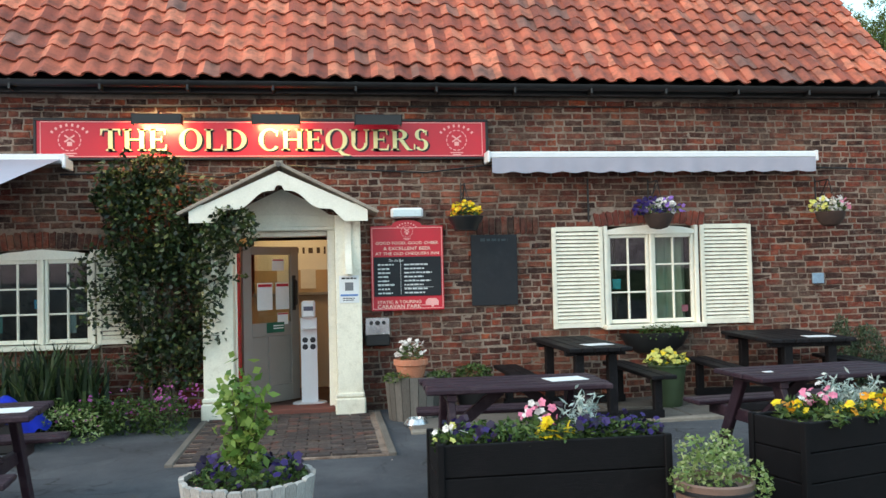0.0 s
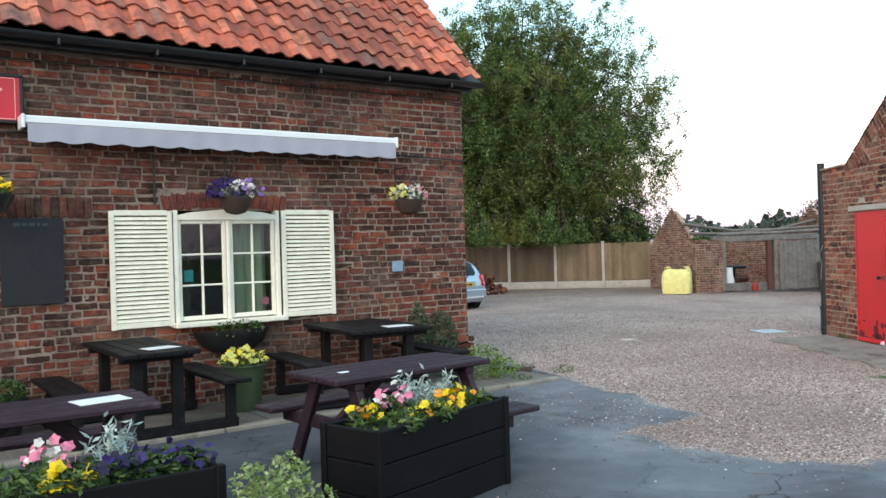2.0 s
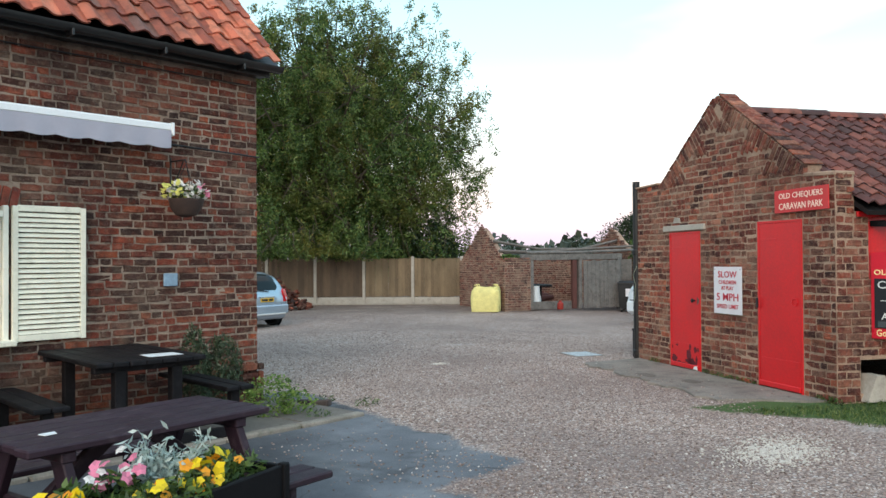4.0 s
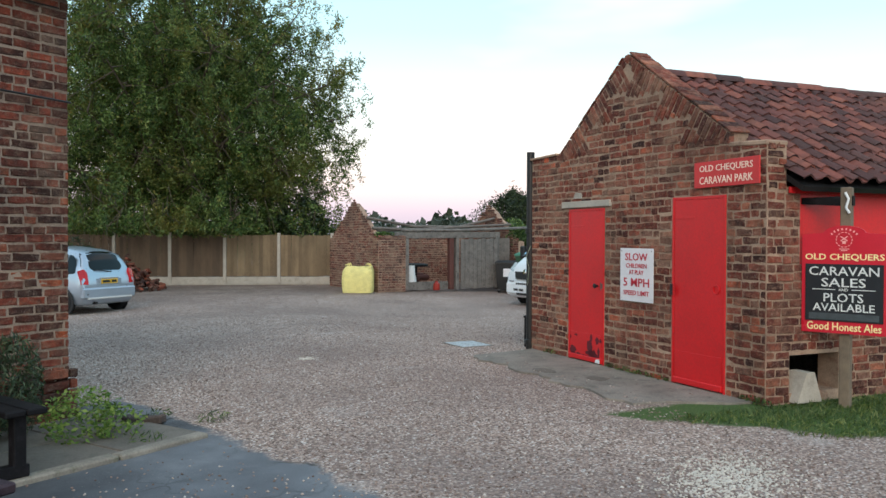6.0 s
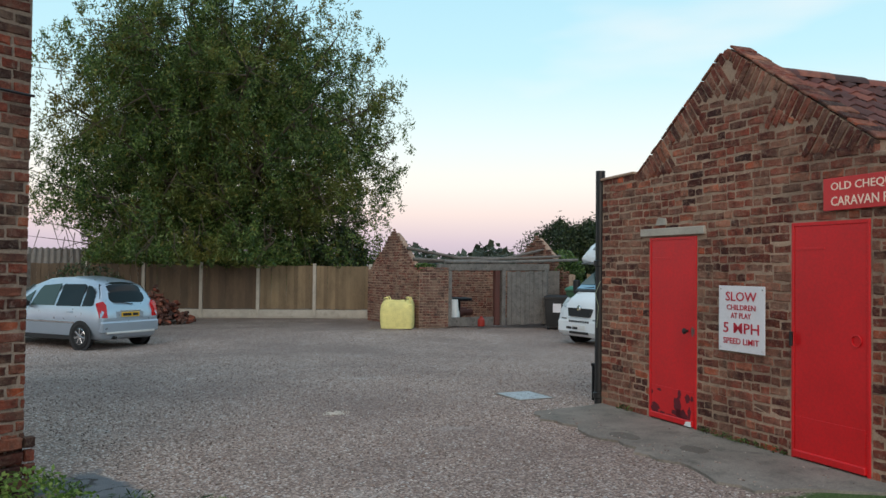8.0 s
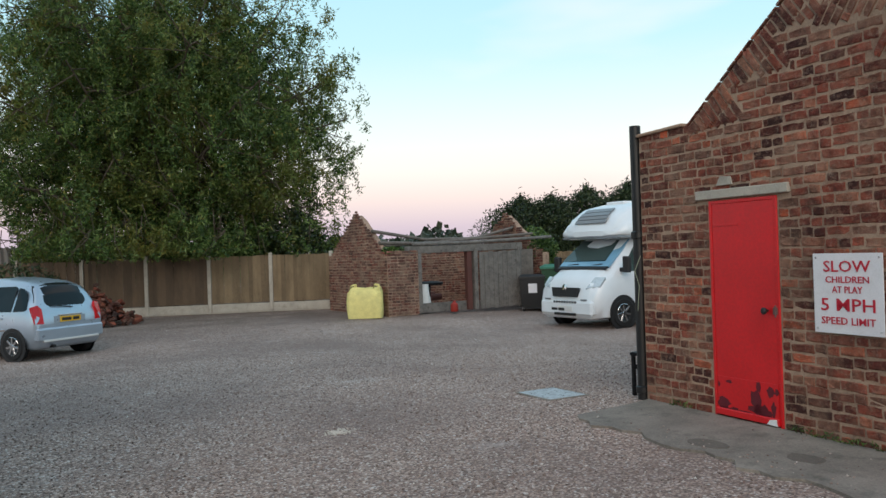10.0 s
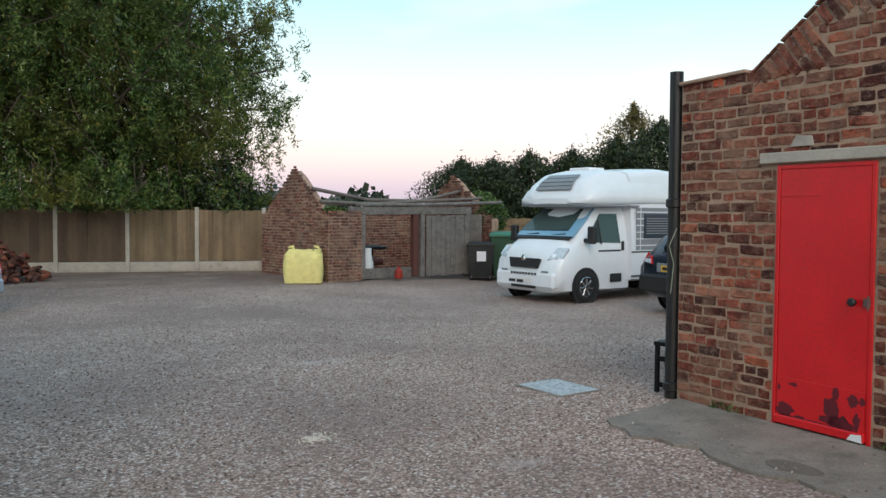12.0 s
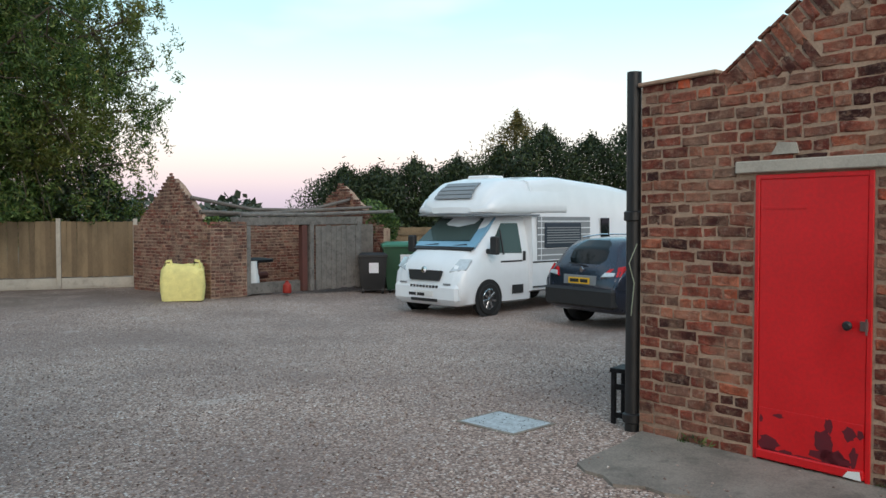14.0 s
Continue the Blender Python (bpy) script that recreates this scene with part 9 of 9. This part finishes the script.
for sd_ in (1, -1):
    panel("headlamp", [(0.88, sd_ * 0.62, 0.88), (0.72, sd_ * 0.95, 0.93), (0.50, sd_ * 0.95, 1.12), (0.62, sd_ * 0.72, 1.12)][::sd_], CLEAR_LENS, mh, "clear headlamp", thick=0.05)
    part("fog_lamp", Shape().box((0.99, sd_ * 0.70, 0.36), (0.03, 0.14, 0.05), b=0.01), CLEAR_LENS, mh)
    part("intake", Shape().box((0.995, sd_ * 0.62, 0.66), (0.02, 0.20, 0.035), b=0.01), GREY_DECAL, mh)
    panel("cab_window", [(x, sd_ * (flank(cabr, x, z) + 0.006), z) for x, z in (((-0.02, 1.26), (-1.05, 1.24), (-1.05, 1.86), (-0.55, 1.86))[::-sd_])], CAB_GLASS, mh, thick=0.012)
    part("window_pillar", Shape().box((-0.42, sd_ * 0.985, 1.48), (0.035, 0.03, 0.52), rx=sd_ * 12, b=0.005), TRIM, mh)
    mir = part("door_mirror", Shape().box((0.02, sd_ * 1.18, 1.42), (0.12, 0.20, 0.36), b=0.04), TRIM, mh, "black door mirror")
    part("mirror_arm", Shape().box((-0.02, sd_ * 1.04, 1.30), (0.10, 0.22, 0.10), b=0.03), TRIM, mh)
    part("door_handle", Shape().box((-1.12, sd_ * 1.015, 1.18), (0.07, 0.03, 0.20), b=0.012), TRIM, mh)
    part("waist_stripe", Shape().box((-0.72, sd_ * 1.003, 1.08), (0.7, 0.008, 0.035), b=0.002).box((-3.2, sd_ * 1.104, 1.04), (3.8, 0.008, 0.03), b=0.002), TRIM, mh, "thin dark stripe")
    part("lower_stripe", Shape().box((-3.1, sd_ * 1.104, 0.52), (3.6, 0.008, 0.03), b=0.002), TRIM, mh)
    part("step_panel", Shape().box((-0.92, sd_ * 1.004, 0.50), (0.36, 0.012, 0.18), b=0.01), TRIM, mh)
    dc = part("grey_decal", Shape().box((-2.42, sd_ * 1.103, 1.54), (1.95, 0.008, 0.92), b=0.004), GREY_DECAL, mh, "grey panel decal")
    for k in range(6):
        part("white_line", Shape().box((-2.42, sd_ * 1.109, 1.18 + k * 0.145), (1.95, 0.004, 0.022), b=0), VAN_WHITE, dc)
    part("white_line", Shape().box((-1.58, sd_ * 1.110, 1.54), (0.022, 0.004, 0.92), b=0), VAN_WHITE, dc)
    part("living_window", Shape().box((-2.35, sd_ * 1.115, 1.60), (1.32, 0.03, 0.54), b=0.03), BLIND_GLASS, mh, "dark blind-covered window")
    bl_ = Shape()
    for k in range(7):
        bl_.box((-2.35, sd_ * 1.132, 1.44 + k * 0.054), (1.20, 0.003, 0.022), b=0)
    part("blind_slat", bl_, GREY_DECAL, mh)
    part("rear_window", Shape().box((-4.0, sd_ * 1.112, 1.68), (0.34, 0.025, 0.60), b=0.04), DARK_GLASS, mh)
    for wx in (0.0, -3.8):
        arch(mh, wx, sd_ * (1.0 if wx == 0 else 1.095), 0.345, sd_)
        wheel(mh, wx, sd_ * 0.92, 0.345, 0.22, CHROME, sd_)
    lk = part("locker_door", Shape().box((-2.0, sd_ * 1.105, 0.80), (0.3, 0.006, 0.3), b=0.004), VAN_WHITE, mh)

# the short snub nose of the van
for ob in mh.children:
    if not ob.name.startswith("wheel"):
        for v in ob.data.vertices:
            if v.co.x > 0.25:
                v.co.x = 0.25 + (v.co.x - 0.25) * 0.76


# ---- bricks of the walls, tiles of the roofs, pavers: piece by piece ----
PUB_FACE = pose(0, WALL_Y, 0)
pub_holes = [(DOOR[0] - 0.05, DOOR[1] + 0.05, 0, DOOR[3]), WIN_R, WIN_L, (2.60, 3.98, 2.05, 2.26), (1.10, 1.92, 1.98, 2.19), (-4.24, -2.95, 1.88, 2.08), (-1.88, -0.18, 0, 2.12)]
lay_bricks(wall_front, Matrix.Identity(4), PUB_L, PUB_R + 0.012, 0.0, 3.58, PUB_BRICK, 0.0755, 0.236, joint=0.015, holes=pub_holes, near=lambda u, z: 0.8 < u < 2.1 and 0.9 < z < 2.4 or 4.5 < u < 6.5 and 0.9 < z < 2.2, limit=300, seed=2, proud=0.009, header=0.42)


def soldier_arch(parent, x0, x1, z, rise, height, mat, n, y, seed):
    r = random.Random(seed)
    kinds = [brick_mesh("brick", mat, seed + k) for k in range(4)]
    for k in range(n):
        f = (k + 0.5) / n
        t = 2 * f - 1
        ob = new("brick", kinds[r.randrange(4)])
        ob.parent = parent
        ob.matrix_basis = Matrix.Translation((x0 + (x1 - x0) * f, y - r.uniform(0.010, 0.022), z + height / 2 + rise * (1 - t * t))) @ pose(0, 0, 0, 0, math.degrees(math.atan(rise * 4 * t / (x1 - x0) * 1.6)), 0) @ Matrix.Diagonal(((x1 - x0) / n - 0.010, 0.05, height * r.uniform(0.94, 1.02), 1))


ARCH_BRICK = brick_mat("arch_brick", [(0.0, srgb(120, 56, 46)), (0.5, srgb(146, 70, 54)), (1.0, srgb(164, 84, 62))], 0.15, 0.3)
soldier_arch(wall_front, 2.60, 3.98, 2.03, 0.05, 0.17, ARCH_BRICK, 18, 0, 31)
soldier_arch(wall_front, -4.24, -2.95, 1.86, 0.05, 0.17, PUB_BRICK, 18, 0, 32)
soldier_arch(wall_front, 1.10, 1.92, 1.98, 0.0, 0.20, PUB_BRICK, 11, 0, 33)
lay_bricks(wall_front, Matrix.Translation((0, -0.05, 0)), 5.85, 6.56, 0.0, 0.45, PUB_BRICK, 0.088, 0.26, seed=9, proud=0.02)


SLOPES = (((0.66, 2.60), (2.12, 3.695), 1), ((3.79, 2.58), (2.14, 3.695), -1))


def tumble_depth(s, length):
    """How deep the bricks laid square to the slope go in: toothed wedges, one after another."""
    tooth = 0.56
    return 0.10 + 0.36 * ((s - 0.06) % tooth) / tooth if 0.05 < s < length - 0.12 else 0.10


def barn_span(z):
    if z < 2.46:
        return 0.0, BW
    ends = []
    for (ax, az), (bx, bz), side in SLOPES:
        L = math.hypot(bx - ax, bz - az)
        dx, dz = (bx - ax) / L, (bz - az) / L
        u = (0.0, 3.78)[side < 0] if z < 2.64 else ax + (z - az) / (bz - az) * (bx - ax)
        for _ in range(160):
            s_, d_ = (u - ax) * dx + (z - az) * dz, abs((u - ax) * dz - (z - az) * dx)
            if (z < 2.64 and not 0 < s_) or d_ > tumble_depth(s_, L) or s_ > L:
                break
            u += 0.012 * side
        ends.append(u)
    return tuple(ends)


lay_bricks(barn_gable, Matrix.Identity(4), 0, BW, 0.0, 3.64, BARN_BRICK, 0.083, 0.225, header=0.42, holes=[(D1[0] - 0.01, D1[1] + 0.01, 0, D1[3] + 0.09), (0.80, 1.84, 1.945, 2.03), (D2[0] - 0.01, D2[1] + 0.01, 0, D2[3])], span=barn_span, joint=0.015,
           near=lambda u, z: u < 2.9 and 0.7 < z < 2.6, limit=300, seed=4, proud=0.008)
lay_bricks(sdo, Matrix.Identity(4), 0.0, 4.2, 0.0, 2.02, BARN_BRICK, 0.083, 0.225, header=0.42, holes=[(0.42, 3.2, 1.3, 2.05), (0.30, 0.95, 0.0, 0.46)], near=lambda u, z: u < 1.5, limit=140, seed=5, joint=0.015, proud=0.010)
# tumbled-in brick along the slopes of the gable
tr_ = random.Random(8)
tk_ = [brick_mesh("brick", BARN_BRICK, 70 + k) for k in range(5)]
for (ax_, az_), (bx_, bz_), side_ in SLOPES:
    L_ = math.hypot(bx_ - ax_, bz_ - az_)
    ang = math.degrees(math.atan2(bz_ - az_, bx_ - ax_))
    nx_, nz_ = (bz_ - az_) / L_ * side_, -abs(bx_ - ax_) / L_
    k_n = int(L_ / 0.074)
    for k in range(k_n):
        f = (k + 0.5) / k_n
        deep, d0 = tumble_depth(f * L_, L_), 0.0
        while deep - d0 > 0.05:
            ln_ = min(0.225 * tr_.uniform(0.9, 1.05), deep - d0)
            cx_, cz_ = ax_ + (bx_ - ax_) * f + nx_ * (d0 + ln_ / 2), az_ + (bz_ - az_) * f + nz_ * (d0 + ln_ / 2)
            d0 += ln_
            ob = new("brick", tk_[tr_.randrange(5)])
            ob.parent = barn_gable
            ob.matrix_basis = Matrix.Translation((cx_, -tr_.uniform(0.004, 0.016), cz_)) @ pose(0, 0, 0, 0, -ang + tr_.uniform(-2, 2), 0) @ Matrix.Diagonal((0.074 - 0.016, 0.05, ln_ - 0.012, 1))
# weathered coping course along both slopes, and the broken shoulder
for (ax_, az_), (bx_, bz_), side_ in SLOPES:
    L_ = math.hypot(bx_ - ax_, bz_ - az_)
    for k in range(int(L_ / 0.115)):
        f = (k + 0.5) * 0.115 / L_
        part("coping_brick", Shape().box((0, 0, 0), (0.108, 0.25, 0.022), b=0.006), BARN_BRICK, barn_gable, m=pose(ax_ + (bx_ - ax_) * f, 0.115, az_ + (bz_ - az_) * f + 0.025 + tr_.uniform(-0.006, 0.006), tr_.uniform(-2, 2), -math.degrees(math.atan2(bz_ - az_, bx_ - ax_)), tr_.uniform(-2, 2)))
lay_bricks(sdo, Matrix.Identity(4), 0.0, 0.24, 2.02, 2.46, BARN_BRICK, 0.0735, 0.235, seed=15, proud=0.014)
part("capping", Shape().box((0.31, 0.11, 2.655), (0.66, 0.28, 0.03), ry=-1.5, b=0.012).box((4.0, 0.12, 2.47), (0.50, 0.27, 0.05), ry=3, b=0.015), BARN_MORTAR, barn_gable)


def ruin_span(z):
    if z < 1.64:
        return 0.0, 3.6
    return 0.2 + (z - 1.65) / 1.2 * 1.65 - 0.03 * (int(z * 13) % 2), 3.3 - (z - 1.65 - 0.06) / 1.15 * 1.45 + 0.05 * (int(z * 13) % 2)


lay_bricks(ruin_gable, Matrix.Identity(4), 0, 3.6, 0.0, 2.86, RUIN_BRICK, 0.078, 0.24, span=ruin_span, near=lambda u, z: u > 1.5, limit=250, seed=6)
lay_bricks(ruin_front, Matrix.Identity(4), 0.0, 0.95, 0.0, 1.70, RUIN_BRICK, 0.078, 0.24, near=lambda u, z: True, limit=120, seed=7)
lay_bricks(ruin_back, Matrix.Translation((0, 3.36, 0)), 0.2, RUIN_W - 0.2, 0.0, 1.62, RUIN_BRICK, 0.078, 0.24, seed=8)


def broken_span(z):
    lo, hi = ruin_span(z)
    k = math.sin(z * 41) * 0.10 + math.sin(z * 17 + 1) * 0.08
    return (lo + max(0.0, k), hi - max(0.0, 0.05 - k)) if z > 1.64 else (lo, hi)


lay_bricks(ruin_far, Matrix.Identity(4), 0, 3.6, 0.0, 2.9, RUIN_BRICK, 0.078, 0.24, span=broken_span, seed=12, proud=0.03)

lay_pantiles(roof, Matrix.Identity(4), 62, 15, PUB_TILE, 0.235, 0.272, near=lambda i, j: i >= 26 and 0 <= j < 9, limit=300)
lay_pantiles(barn_roof, Matrix.Identity(4), 41, 12, BARN_TILE, 0.21, 0.222, near=lambda i, j: i < 16, limit=192, seed=6)
rd = Shape()
for k in range(20):
    v0 = 0.25 + k * 0.45
    rows = []
    for v_ in (v0, v0 + 0.46):
        rows.append([(2.19 + 0.13 * math.sin(a), v_, 3.45 + 0.10 * math.cos(a) - 0.005 * (v_ == v0)) for a in np.linspace(-1.5, 1.5, 9)])
    ob = part("ridge_tile", Shape().grid(rows), BARN_TILE, barn_roof, m=RIGHT_SLOPE.inverted() @ BARN @ pose(0, 0, R.uniform(-0.008, 0.008)), smooth=True)

# brick path to the door
pr_ = random.Random(5)
pk_ = [Shape().box((0, 0, 0), (0.205, 0.098, 0.06), b=0.006).mesh("paver", PAVER) for _ in range(1)]
for j in range(21):
    for i in range(9):
        x_ = -1.72 + i * 0.213 + (j % 2) * 0.106
        if x_ > -0.14:
            continue
        ob = new("paver", pk_[0])
        ob.parent = path
        ob.matrix_basis = pose(x_ + pr_.uniform(-0.004, 0.004), 6.72 + j * 0.105, 0.003 + pr_.uniform(-0.004, 0.004), pr_.uniform(-1, 1), pr_.uniform(-1, 1), pr_.uniform(-1.2, 1.2))
